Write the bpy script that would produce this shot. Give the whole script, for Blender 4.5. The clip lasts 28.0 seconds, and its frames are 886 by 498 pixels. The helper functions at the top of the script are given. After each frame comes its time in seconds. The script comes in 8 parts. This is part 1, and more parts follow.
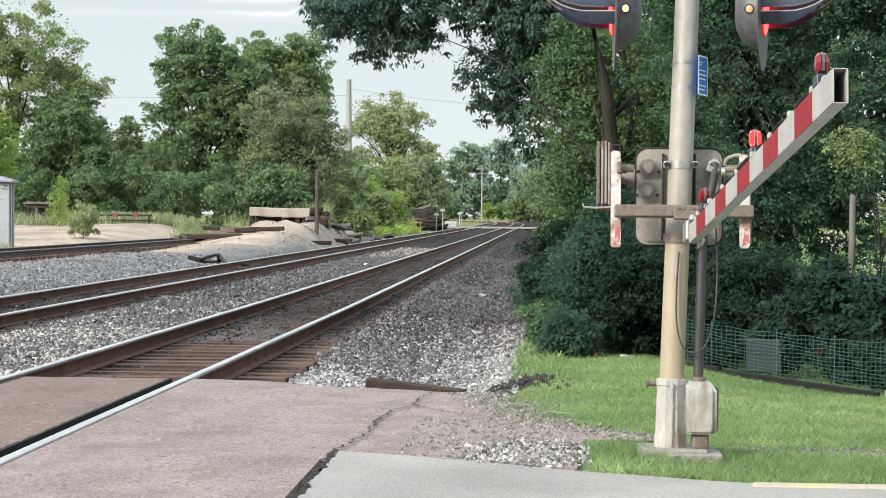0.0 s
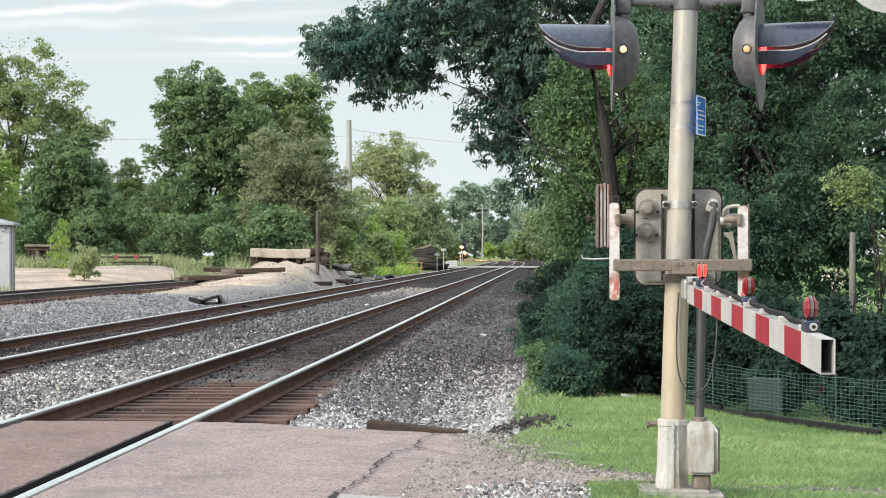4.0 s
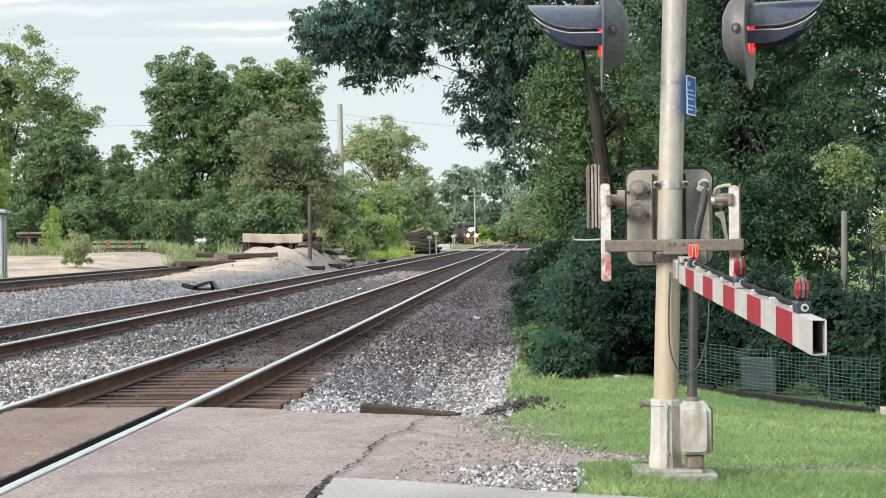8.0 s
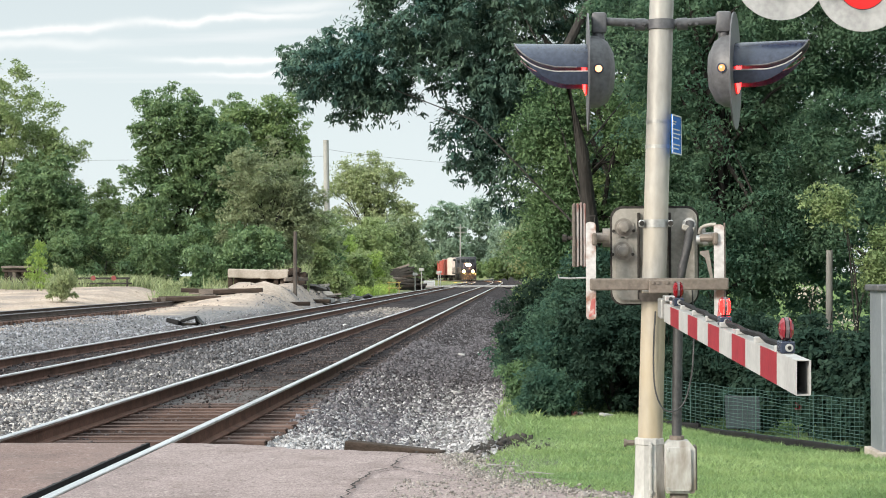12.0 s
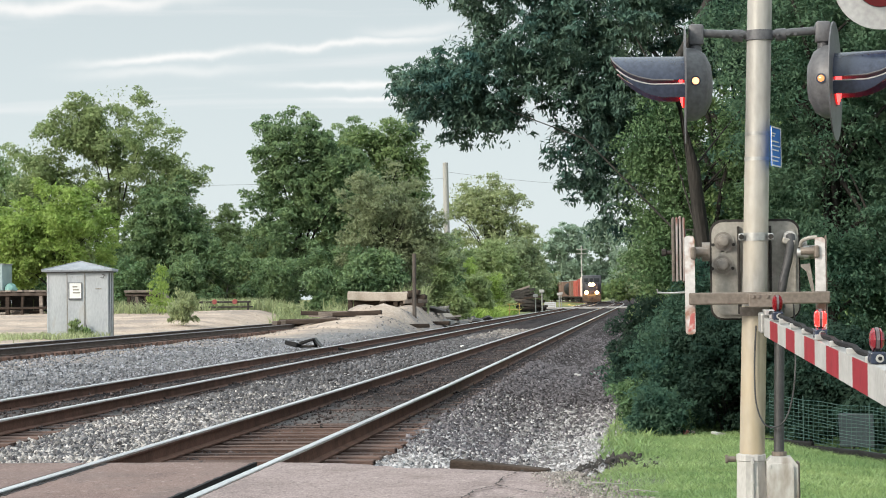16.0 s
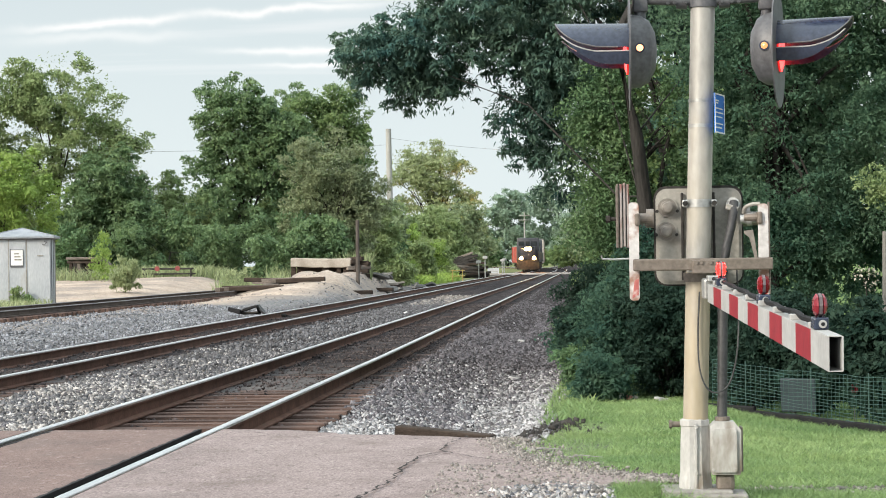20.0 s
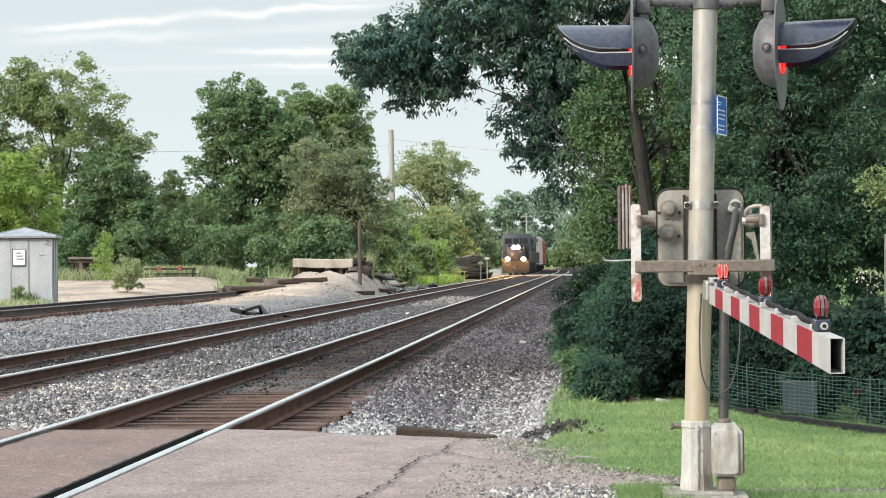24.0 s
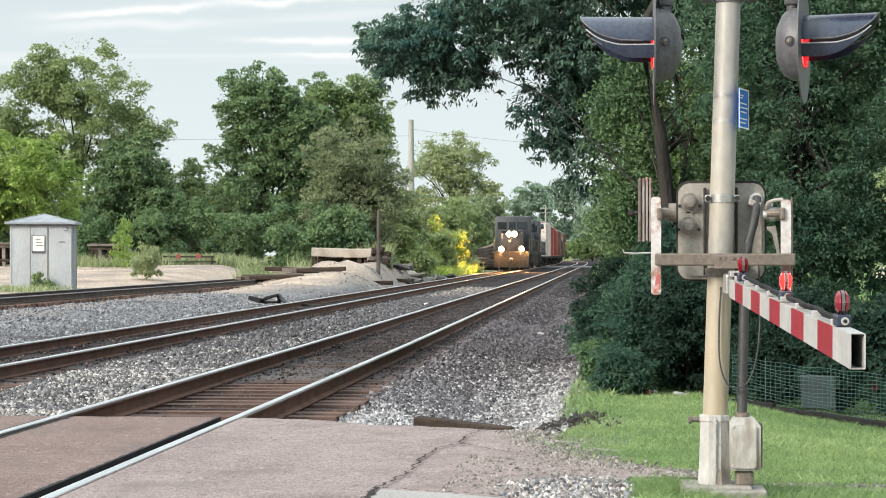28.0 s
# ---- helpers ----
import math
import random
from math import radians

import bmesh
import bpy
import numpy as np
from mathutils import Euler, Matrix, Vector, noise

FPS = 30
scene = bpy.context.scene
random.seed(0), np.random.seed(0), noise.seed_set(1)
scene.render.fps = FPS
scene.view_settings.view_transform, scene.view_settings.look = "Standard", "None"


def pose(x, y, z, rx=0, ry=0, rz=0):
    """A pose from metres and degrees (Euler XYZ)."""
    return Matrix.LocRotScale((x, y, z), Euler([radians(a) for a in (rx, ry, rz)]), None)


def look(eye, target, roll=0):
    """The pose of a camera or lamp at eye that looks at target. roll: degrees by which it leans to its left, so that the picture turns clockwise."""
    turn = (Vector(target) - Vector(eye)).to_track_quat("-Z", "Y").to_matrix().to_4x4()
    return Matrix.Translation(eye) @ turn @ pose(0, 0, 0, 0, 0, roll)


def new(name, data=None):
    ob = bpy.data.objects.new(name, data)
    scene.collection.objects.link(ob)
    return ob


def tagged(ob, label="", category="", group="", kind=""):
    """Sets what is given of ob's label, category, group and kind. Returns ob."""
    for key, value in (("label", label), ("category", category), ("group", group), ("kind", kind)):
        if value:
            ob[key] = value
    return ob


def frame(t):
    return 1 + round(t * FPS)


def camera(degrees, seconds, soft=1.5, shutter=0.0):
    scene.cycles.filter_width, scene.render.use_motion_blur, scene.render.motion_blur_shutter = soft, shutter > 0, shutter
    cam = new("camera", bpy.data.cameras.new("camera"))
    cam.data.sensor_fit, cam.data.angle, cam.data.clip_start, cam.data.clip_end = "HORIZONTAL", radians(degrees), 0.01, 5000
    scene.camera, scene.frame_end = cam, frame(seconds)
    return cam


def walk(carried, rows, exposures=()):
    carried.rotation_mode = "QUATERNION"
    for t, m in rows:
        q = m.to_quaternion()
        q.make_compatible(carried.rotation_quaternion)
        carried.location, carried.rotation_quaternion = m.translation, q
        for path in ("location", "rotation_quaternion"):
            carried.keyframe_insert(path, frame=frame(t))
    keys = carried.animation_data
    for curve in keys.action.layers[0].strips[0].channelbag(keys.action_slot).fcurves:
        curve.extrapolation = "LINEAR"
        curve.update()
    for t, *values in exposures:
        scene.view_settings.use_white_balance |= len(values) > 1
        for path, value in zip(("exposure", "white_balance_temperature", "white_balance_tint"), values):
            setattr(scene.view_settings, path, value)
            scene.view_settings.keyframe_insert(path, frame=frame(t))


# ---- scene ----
cam = camera(24.0, 28.0, soft=1.0)
PATH = [
    (0, (0.0, -0.003, 1.365), (-0.107, 1.994, 1.332), 0.4),
    (0.5, (0.005, 0.022, 1.364), (-0.115, 2.019, 1.332), 0.3),
    (1, (0.015, 0.021, 1.367), (-0.115, 2.016, 1.336), 0.0),
    (1.5, (0.017, 0.019, 1.366), (-0.123, 2.014, 1.337), -0.0),
    (2, (0.014, 0.016, 1.372), (-0.128, 2.01, 1.355), -0.1),
    (2.5, (0.005, 0.037, 1.378), (-0.13, 2.033, 1.374), -0.0),
    (3, (0.004, 0.016, 1.376), (-0.119, 2.012, 1.382), 0.1),
    (3.5, (0.007, -0.007, 1.378), (-0.101, 1.991, 1.384), 0.0),
    (5.5, (0.008, 0.026, 1.373), (-0.108, 2.023, 1.372), -0.2),
    (6, (0.006, 0.033, 1.375), (-0.119, 2.03, 1.372), -0.3),
    (6.5, (0.01, 0.018, 1.377), (-0.115, 2.014, 1.371), -0.4),
    (7, (0.013, 0.002, 1.374), (-0.106, 1.998, 1.366), -0.4),
    (7.5, (0.012, 0.006, 1.37), (-0.097, 2.003, 1.361), -0.5),
    (8, (0.014, 0.002, 1.372), (-0.087, 1.999, 1.361), -0.6),
    (8.5, (0.018, 0.005, 1.375), (-0.08, 2.003, 1.366), -0.7),
    (9, (0.016, -0.016, 1.379), (-0.082, 1.981, 1.377), -0.8),
    (9.5, (0.018, -0.004, 1.376), (-0.08, 1.993, 1.385), -0.8),
    (10, (0.017, -0.008, 1.377), (-0.078, 1.989, 1.392), -0.8),
    (10.5, (0.017, -0.018, 1.379), (-0.075, 1.98, 1.397), -0.7),
    (11, (0.013, -0.021, 1.38), (-0.074, 1.977, 1.402), -0.5),
    (11.5, (0.014, -0.011, 1.38), (-0.071, 1.987, 1.407), -0.3),
    (13.5, (0.027, 0.038, 1.363), (-0.096, 2.034, 1.369), -0.2),
    (14, (0.08, 0.062, 1.355), (-0.092, 2.055, 1.372), -0.2),
    (14.5, (0.112, 0.055, 1.345), (-0.083, 2.046, 1.367), -0.3),
    (15, (0.135, 0.051, 1.341), (-0.065, 2.041, 1.369), -0.5),
    (15.5, (0.146, 0.082, 1.343), (-0.057, 2.071, 1.384), -0.7),
    (16, (0.151, 0.068, 1.342), (-0.052, 2.057, 1.388), -0.7),
    (16.5, (0.154, 0.059, 1.343), (-0.048, 2.049, 1.388), -0.7),
    (17, (0.149, 0.06, 1.339), (-0.048, 2.05, 1.381), -0.6),
    (17.5, (0.146, 0.061, 1.344), (-0.052, 2.051, 1.386), -0.6),
    (18, (0.135, 0.075, 1.347), (-0.065, 2.065, 1.391), -0.6),
    (18.5, (0.128, 0.06, 1.344), (-0.062, 2.051, 1.378), -0.5),
    (19, (0.127, 0.039, 1.341), (-0.046, 2.032, 1.361), -0.5),
    (19.5, (0.134, 0.057, 1.343), (-0.024, 2.05, 1.356), -0.7),
    (20, (0.141, 0.048, 1.344), (-0.008, 2.042, 1.357), -0.8),
    (20.5, (0.141, 0.058, 1.342), (-0.006, 2.053, 1.357), -0.9),
    (21, (0.149, 0.051, 1.344), (-0.001, 2.045, 1.359), -1.0),
    (21.5, (0.147, 0.035, 1.344), (-0.007, 2.029, 1.361), -1.0),
    (23.5, (0.141, 0.047, 1.345), (-0.01, 2.041, 1.359), -0.6),
    (24, (0.142, 0.038, 1.343), (-0.009, 2.032, 1.357), -0.6),
    (24.5, (0.145, 0.041, 1.341), (-0.006, 2.036, 1.353), -0.5),
    (25, (0.145, 0.041, 1.341), (-0.006, 2.035, 1.349), -0.5),
    (25.5, (0.147, 0.051, 1.343), (-0.008, 2.045, 1.347), -0.6),
    (26, (0.143, 0.044, 1.34), (-0.018, 2.038, 1.341), -0.6),
    (26.5, (0.147, 0.051, 1.343), (-0.021, 2.044, 1.347), -0.4),
    (27, (0.137, 0.05, 1.343), (-0.031, 2.043, 1.347), -0.2),
    (27.5, (0.135, 0.061, 1.343), (-0.03, 2.054, 1.347), 0.0),
    (28, (0.136, 0.06, 1.344), (-0.033, 2.053, 1.349), 0.0),
]
walk(cam, [(t, look(e, g, r)) for t, e, g, r in PATH],
     exposures=[(0.0, 0.31), (11.5, 0.34), (14.2, 0.29), (15.6, 0.21), (18.0, 0.20), (20.5, 0.31), (28.0, 0.32)])

# ---- daylight ----
world = bpy.data.worlds.new("sky")
scene.world = world
world.use_nodes = True
SUN_EL, SUN_ROT = radians(28), radians(250)

CLOUDS = ((-0.2689, 0.0629, 0.1394, 0.0581, 0.0034, 0.81),
          (-0.2273, 0.0440, 0.1152, 0.0689, 0.0022, 0.77),
          (-0.1485, 0.0533, 0.1212, 0.0711, 0.0020, 0.72),
          (-0.2288, 0.0452, 0.1085, 0.0138, 0.0030, 0.38),
          (-0.1344, 0.0468, 0.1021, 0.0027, 0.0020, 0.68),
          (-0.1280, 0.0321, 0.0952, 0.0029, 0.0014, 0.51),
          (-0.1125, 0.0255, 0.1276, 0.0833, 0.0030, 0.42))


def build_sky():
    nt = world.node_tree
    nt.nodes.clear()
    out = nt.nodes.new("ShaderNodeOutputWorld")
    bg = nt.nodes.new("ShaderNodeBackground")
    sky = nt.nodes.new("ShaderNodeTexSky")
    sky.sky_type, sky.sun_disc = "NISHITA", False
    sky.sun_elevation, sky.sun_rotation = SUN_EL, SUN_ROT
    sky.air_density, sky.dust_density = 1.0, 2.0
    gain = nt.nodes.new("ShaderNodeVectorMath")
    gain.operation = "SCALE"
    gain.inputs["Scale"].default_value = 0.10
    nt.links.new(sky.outputs[0], gain.inputs[0])
    # thin high overcast over the clear sky, with long streaks of cloud
    tc = nt.nodes.new("ShaderNodeTexCoord")
    mp = nt.nodes.new("ShaderNodeMapping")
    mp.inputs["Scale"].default_value = (3.6, 3.6, 62.0)
    mp.inputs["Rotation"].default_value = (0.0, radians(4.0), 0.0)
    nz = nt.nodes.new("ShaderNodeTexNoise")
    nz.inputs["Scale"].default_value = 1.0
    nz.inputs["Detail"].default_value = 5.0
    nz.inputs["Roughness"].default_value = 0.5
    nz.inputs["Distortion"].default_value = 0.4
    rp = nt.nodes.new("ShaderNodeValToRGB")
    rp.color_ramp.elements[0].position, rp.color_ramp.elements[0].color = 0.60, (0.690, 0.768, 0.790, 1)
    rp.color_ramp.elements[1].position, rp.color_ramp.elements[1].color = 0.85, (0.93, 0.935, 0.94, 1)
    mix = nt.nodes.new("ShaderNodeMix")
    mix.data_type = "RGBA"
    mix.inputs["Factor"].default_value = 0.86
    nt.links.new(tc.outputs["Generated"], mp.inputs[0])
    nt.links.new(mp.outputs[0], nz.inputs["Vector"])
    nt.links.new(nz.outputs["Fac"], rp.inputs[0])
    nt.links.new(gain.outputs[0], mix.inputs["A"])
    nt.links.new(rp.outputs[0], mix.inputs["B"])
    # long thin clouds low in the north: middle, half length, height, slope, half thickness, brightness
    fine = nt.nodes.new("ShaderNodeTexNoise")
    fine.inputs["Scale"].default_value, fine.inputs["Detail"].default_value = 34.0, 8.0
    nt.links.new(tc.outputs["Generated"], fine.inputs["Vector"])
    place = nt.nodes.new("ShaderNodeSeparateXYZ")
    nt.links.new(tc.outputs["Generated"], place.inputs[0])

    def reckon(kind, a, b, c=None):
        n = nt.nodes.new("ShaderNodeMath")
        n.operation = kind
        for socket, value in zip(n.inputs, (a, b, c)):
            if value is None:
                continue
            if isinstance(value, float):
                socket.default_value = value
            else:
                nt.links.new(value, socket)
        return n.outputs[0]

    cloud = None
    for mid, half, height, slope, thick, bright in CLOUDS:
        line = reckon("MULTIPLY_ADD", place.outputs["X"], -slope, mid * slope - height)
        off = reckon("ADD", reckon("ADD", place.outputs["Z"], line), reckon("MULTIPLY_ADD", fine.outputs["Fac"], 0.010, -0.005))
        along = reckon("DIVIDE", reckon("ADD", place.outputs["X"], -mid), half)
        across = reckon("DIVIDE", off, thick)
        far = reckon("ADD", reckon("POWER", reckon("ABSOLUTE", along, 0.0), 3.0), reckon("MULTIPLY", across, across))
        puff = reckon("MULTIPLY", reckon("MULTIPLY", reckon("POWER", 2.718, reckon("MULTIPLY", far, -1.4)), bright), reckon("GREATER_THAN", place.outputs["Y"], 0.0))
        cloud = puff if cloud is None else reckon("MAXIMUM", cloud, puff)
    white = nt.nodes.new("ShaderNodeMix")
    white.data_type = "RGBA"
    white.inputs["B"].default_value = (1.0, 0.985, 0.965, 1)
    nt.links.new(cloud, white.inputs["Factor"])
    nt.links.new(mix.outputs["Result"], white.inputs["A"])
    # an overcast sky is some three times brighter overhead than at the horizon
    sep = nt.nodes.new("ShaderNodeSeparateXYZ")
    nt.links.new(tc.outputs["Generated"], sep.inputs[0])
    rise = nt.nodes.new("ShaderNodeMapRange")
    rise.inputs["From Min"].default_value, rise.inputs["From Max"].default_value = 0.20, 1.0
    rise.inputs["To Min"].default_value, rise.inputs["To Max"].default_value = 1.0, 3.25
    low = nt.nodes.new("ShaderNodeMapRange")     # the bright haze at the horizon thins out upwards
    low.inputs["From Min"].default_value, low.inputs["From Max"].default_value = 0.02, 0.17
    low.inputs["To Min"].default_value, low.inputs["To Max"].default_value = 1.04, 0.86
    both = nt.nodes.new("ShaderNodeMath")
    both.operation = "MULTIPLY"
    nt.links.new(sep.outputs["Z"], low.inputs["Value"])
    nt.links.new(rise.outputs[0], both.inputs[0])
    nt.links.new(low.outputs[0], both.inputs[1])
    nt.links.new(sep.outputs["Z"], rise.inputs["Value"])
    nt.links.new(white.outputs["Result"], bg.inputs["Color"])
    nt.links.new(both.outputs[0], bg.inputs["Strength"])
    nt.links.new(bg.outputs[0], out.inputs[0])


build_sky()
sun = new("sun", bpy.data.lights.new("sun", "SUN"))
sun.data.energy, sun.data.angle, sun.data.color = 3.9, radians(14), (1.0, 0.915, 0.79)
sun.matrix_world = look((-60, -40, 40), (0, 20, 0))


# ---- materials ----
def material(name, low, high, scale=8.0, rough=0.8, metal=0.0, bump=0.2, fine=60.0, spread=0.0,
             island=0.0, spots=None, stretch=(1, 1, 1), through_light=0.0, bump_dist=0.01, spec=0.5, grain=0.45):
    """Two scales of noise between two colours, optional spots of a third, bump, and a random shade per object or island."""
    m = bpy.data.materials.new(name)
    m.use_nodes = True
    nt = m.node_tree
    bs = nt.nodes["Principled BSDF"]
    bs.inputs["Roughness"].default_value = rough
    bs.inputs["Metallic"].default_value = metal
    bs.inputs["Specular IOR Level"].default_value = spec if rough < 0.72 or metal > 0 else min(spec, 0.18)
    tc = nt.nodes.new("ShaderNodeTexCoord")
    mp = nt.nodes.new("ShaderNodeMapping")
    mp.inputs["Scale"].default_value = stretch
    nt.links.new(tc.outputs["Object"], mp.inputs[0])
    big = nt.nodes.new("ShaderNodeTexNoise")
    big.inputs["Scale"].default_value = scale
    big.inputs["Detail"].default_value = 6
    small = nt.nodes.new("ShaderNodeTexNoise")
    small.inputs["Scale"].default_value = fine
    small.inputs["Detail"].default_value = 4
    nt.links.new(mp.outputs[0], big.inputs["Vector"])
    nt.links.new(mp.outputs[0], small.inputs["Vector"])
    add = nt.nodes.new("ShaderNodeMath")
    add.operation = "MULTIPLY_ADD"
    add.inputs[1].default_value = grain
    nt.links.new(small.outputs["Fac"], add.inputs[0])
    half = nt.nodes.new("ShaderNodeMath")
    half.operation = "MULTIPLY"
    half.inputs[1].default_value = 1 - grain
    nt.links.new(big.outputs["Fac"], half.inputs[0])
    nt.links.new(half.outputs[0], add.inputs[2])
    ramp = nt.nodes.new("ShaderNodeValToRGB")
    ramp.color_ramp.elements[0].position, ramp.color_ramp.elements[0].color = 0.36, (*low, 1)
    ramp.color_ramp.elements[1].position, ramp.color_ramp.elements[1].color = 0.64, (*high, 1)
    nt.links.new(add.outputs[0], ramp.inputs[0])
    col = ramp.outputs[0]
    if spots:
        colour, sc, lo, hi = spots
        sp = nt.nodes.new("ShaderNodeTexNoise")
        sp.inputs["Scale"].default_value = sc
        sp.inputs["Detail"].default_value = 5
        nt.links.new(mp.outputs[0], sp.inputs["Vector"])
        sr = nt.nodes.new("ShaderNodeValToRGB")
        sr.color_ramp.elements[0].position, sr.color_ramp.elements[1].position = lo, hi
        nt.links.new(sp.outputs["Fac"], sr.inputs[0])
        mx = nt.nodes.new("ShaderNodeMix")
        mx.data_type = "RGBA"
        nt.links.new(sr.outputs[0], mx.inputs["Factor"])
        nt.links.new(col, mx.inputs["A"])
        mx.inputs["B"].default_value = (*colour, 1)
        col = mx.outputs["Result"]
    if spread or island:
        src = nt.nodes.new("ShaderNodeNewGeometry").outputs["Random Per Island"] if island else nt.nodes.new("ShaderNodeObjectInfo").outputs["Random"]
        amount = island or spread
        mr = nt.nodes.new("ShaderNodeMapRange")
        mr.inputs["To Min"].default_value, mr.inputs["To Max"].default_value = 1 - amount, 1 + amount
        nt.links.new(src, mr.inputs["Value"])
        hs = nt.nodes.new("ShaderNodeHueSaturation")
        nt.links.new(mr.outputs[0], hs.inputs["Value"])
        nt.links.new(col, hs.inputs["Color"])
        col = hs.outputs[0]
    nt.links.new(col, bs.inputs["Base Color"])
    if bump:
        bp = nt.nodes.new("ShaderNodeBump")
        bp.inputs["Strength"].default_value = bump
        bp.inputs["Distance"].default_value = bump_dist
        nt.links.new(add.outputs[0], bp.inputs["Height"])
        nt.links.new(bp.outputs[0], bs.inputs["Normal"])
    if through_light:
        tl = nt.nodes.new("ShaderNodeBsdfTranslucent")
        nt.links.new(col, tl.inputs[0])
        ms = nt.nodes.new("ShaderNodeMixShader")
        ms.inputs[0].default_value = through_light
        nt.links.new(bs.outputs[0], ms.inputs[1])
        nt.links.new(tl.outputs[0], ms.inputs[2])
        nt.links.new(ms.outputs[0], nt.nodes["Material Output"].inputs[0])
    return m


def glowing(name, colour, strength):
    m = bpy.data.materials.new(name)
    m.use_nodes = True
    bs = m.node_tree.nodes["Principled BSDF"]
    bs.inputs["Base Color"].default_value = (*[0.22 * c for c in colour], 1)
    bs.inputs["Emission Color"].default_value = (*colour, 1)
    bs.inputs["Emission Strength"].default_value = strength
    bs.inputs["Roughness"].default_value = 0.2
    return m


def leaf_material(name, low, high, shine=0.3, vary=0.24, clear=0.40):
    low, high = [tuple(c * k for c, k in zip(colour, (1.05, 1.0, 1.05))) for colour in (low, high)]
    return material(name, low, high, scale=0.7, rough=0.55, bump=0, fine=5, island=vary, through_light=clear, spec=shine)


M_LEAF = leaf_material("leaf mid green", (0.110, 0.194, 0.080), (0.252, 0.350, 0.138))
M_LEAF_OVER = leaf_material("dark drooping leaf", (0.052, 0.124, 0.108), (0.150, 0.232, 0.152), shine=0.10, vary=0.20)
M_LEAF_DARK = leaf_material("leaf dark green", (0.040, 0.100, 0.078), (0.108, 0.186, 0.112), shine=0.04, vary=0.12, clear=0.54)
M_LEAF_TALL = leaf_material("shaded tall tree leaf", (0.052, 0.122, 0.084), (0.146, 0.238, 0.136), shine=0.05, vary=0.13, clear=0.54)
M_LEAF_LIGHT = leaf_material("light green leaf", (0.160, 0.240, 0.098), (0.292, 0.375, 0.165))
M_LEAF_DEEP = leaf_material("deep green leaf", (0.080, 0.156, 0.076), (0.202, 0.300, 0.130))
# Leaf colour darkened to stand in for shade under the trees.
M_LEAF_SHADED = leaf_material("shrub leaf darkened for shade", (0.024, 0.056, 0.042), (0.062, 0.106, 0.072), shine=0.03, vary=0.12, clear=0.54)
# Haze before the far woods is put into this leaf colour.
M_LEAF_HAZE = leaf_material("leaf green paled blue by painted haze", (0.215, 0.312, 0.225), (0.300, 0.412, 0.290), vary=0.12)
M_LEAF_MID = leaf_material("leaf fresh shaded green", (0.074, 0.155, 0.072), (0.162, 0.258, 0.108), vary=0.3)
M_LEAF_BRIGHT = leaf_material("leaf yellow green", (0.165, 0.275, 0.060), (0.305, 0.425, 0.112))
M_LEAF_OLIVE = leaf_material("leaf olive", (0.160, 0.205, 0.112), (0.275, 0.332, 0.175))
M_LEAF_PALE = leaf_material("pale yellow-green leaf", (0.220, 0.285, 0.130), (0.350, 0.415, 0.215), vary=0.3)
# Greyed and lightened: distance haze is mixed into the colour.
M_LEAF_FAR = leaf_material("leaf green greyed by painted haze", (0.140, 0.205, 0.105), (0.245, 0.315, 0.165))
M_BARK = material("bark", (0.016, 0.015, 0.014), (0.045, 0.041, 0.037), scale=6, fine=40, bump=0.8, stretch=(1, 1, 0.25), bump_dist=0.03)
M_GRASS = leaf_material("grass blade", (0.164, 0.268, 0.098), (0.308, 0.420, 0.178), vary=0.35)
M_GRASS_BRIGHT = leaf_material("bright long grass blade", (0.215, 0.335, 0.060), (0.370, 0.500, 0.130), vary=0.35)
M_WEED = leaf_material("pale weed", (0.210, 0.275, 0.130), (0.370, 0.430, 0.230), vary=0.4)
M_EARTH = material("sandy earth", (0.30, 0.240, 0.195), (0.505, 0.420, 0.350), grain=0.6, scale=0.5, fine=7, bump=0.5, rough=0.95, bump_dist=0.04)
M_STONE = material("crushed stone", (0.140, 0.137, 0.140), (0.405, 0.397, 0.402), scale=9, fine=50, bump=0.4, rough=0.85, island=0.62)
M_STONE_WARM = material("dusty yellowish ballast", (0.150, 0.142, 0.138), (0.425, 0.403, 0.388), scale=9, fine=50, bump=0.4, rough=0.85, island=0.62)
M_STONE_GREY = material("grey gravel", (0.092, 0.095, 0.108), (0.285, 0.290, 0.312), scale=9, fine=50, bump=0.4, rough=0.85, island=0.75)
M_STONE_DARK = material("oil-dark crushed stone", (0.058, 0.054, 0.060), (0.152, 0.142, 0.154), scale=9, fine=50, bump=0.4, rough=0.85, island=0.58)
M_ASPHALT = material("worn pinkish asphalt", (0.150, 0.118, 0.113), (0.345, 0.281, 0.270), scale=1.6, fine=85, bump=1.0, grain=0.62, rough=0.92, bump_dist=0.008,
                     spots=((0.120, 0.096, 0.090), 1.6, 0.56, 0.86), stretch=(1.0, 0.45, 1))
M_ASPHALT_OLD = material("older brownish asphalt", (0.112, 0.077, 0.068), (0.250, 0.180, 0.163), scale=1.6, fine=85, bump=1.0, grain=0.62, rough=0.92, bump_dist=0.008,
                         spots=((0.095, 0.076, 0.070), 1.6, 0.54, 0.80), stretch=(1.0, 0.45, 1))
M_STONE_MID = material("dusty grey ballast", (0.056, 0.055, 0.060), (0.166, 0.163, 0.172), scale=9, fine=50, bump=0.4, rough=0.85, island=0.6)
M_HOSE = material("grey-brown rubber hose", (0.024, 0.024, 0.025), (0.052, 0.052, 0.054), scale=6, fine=50, rough=0.6)

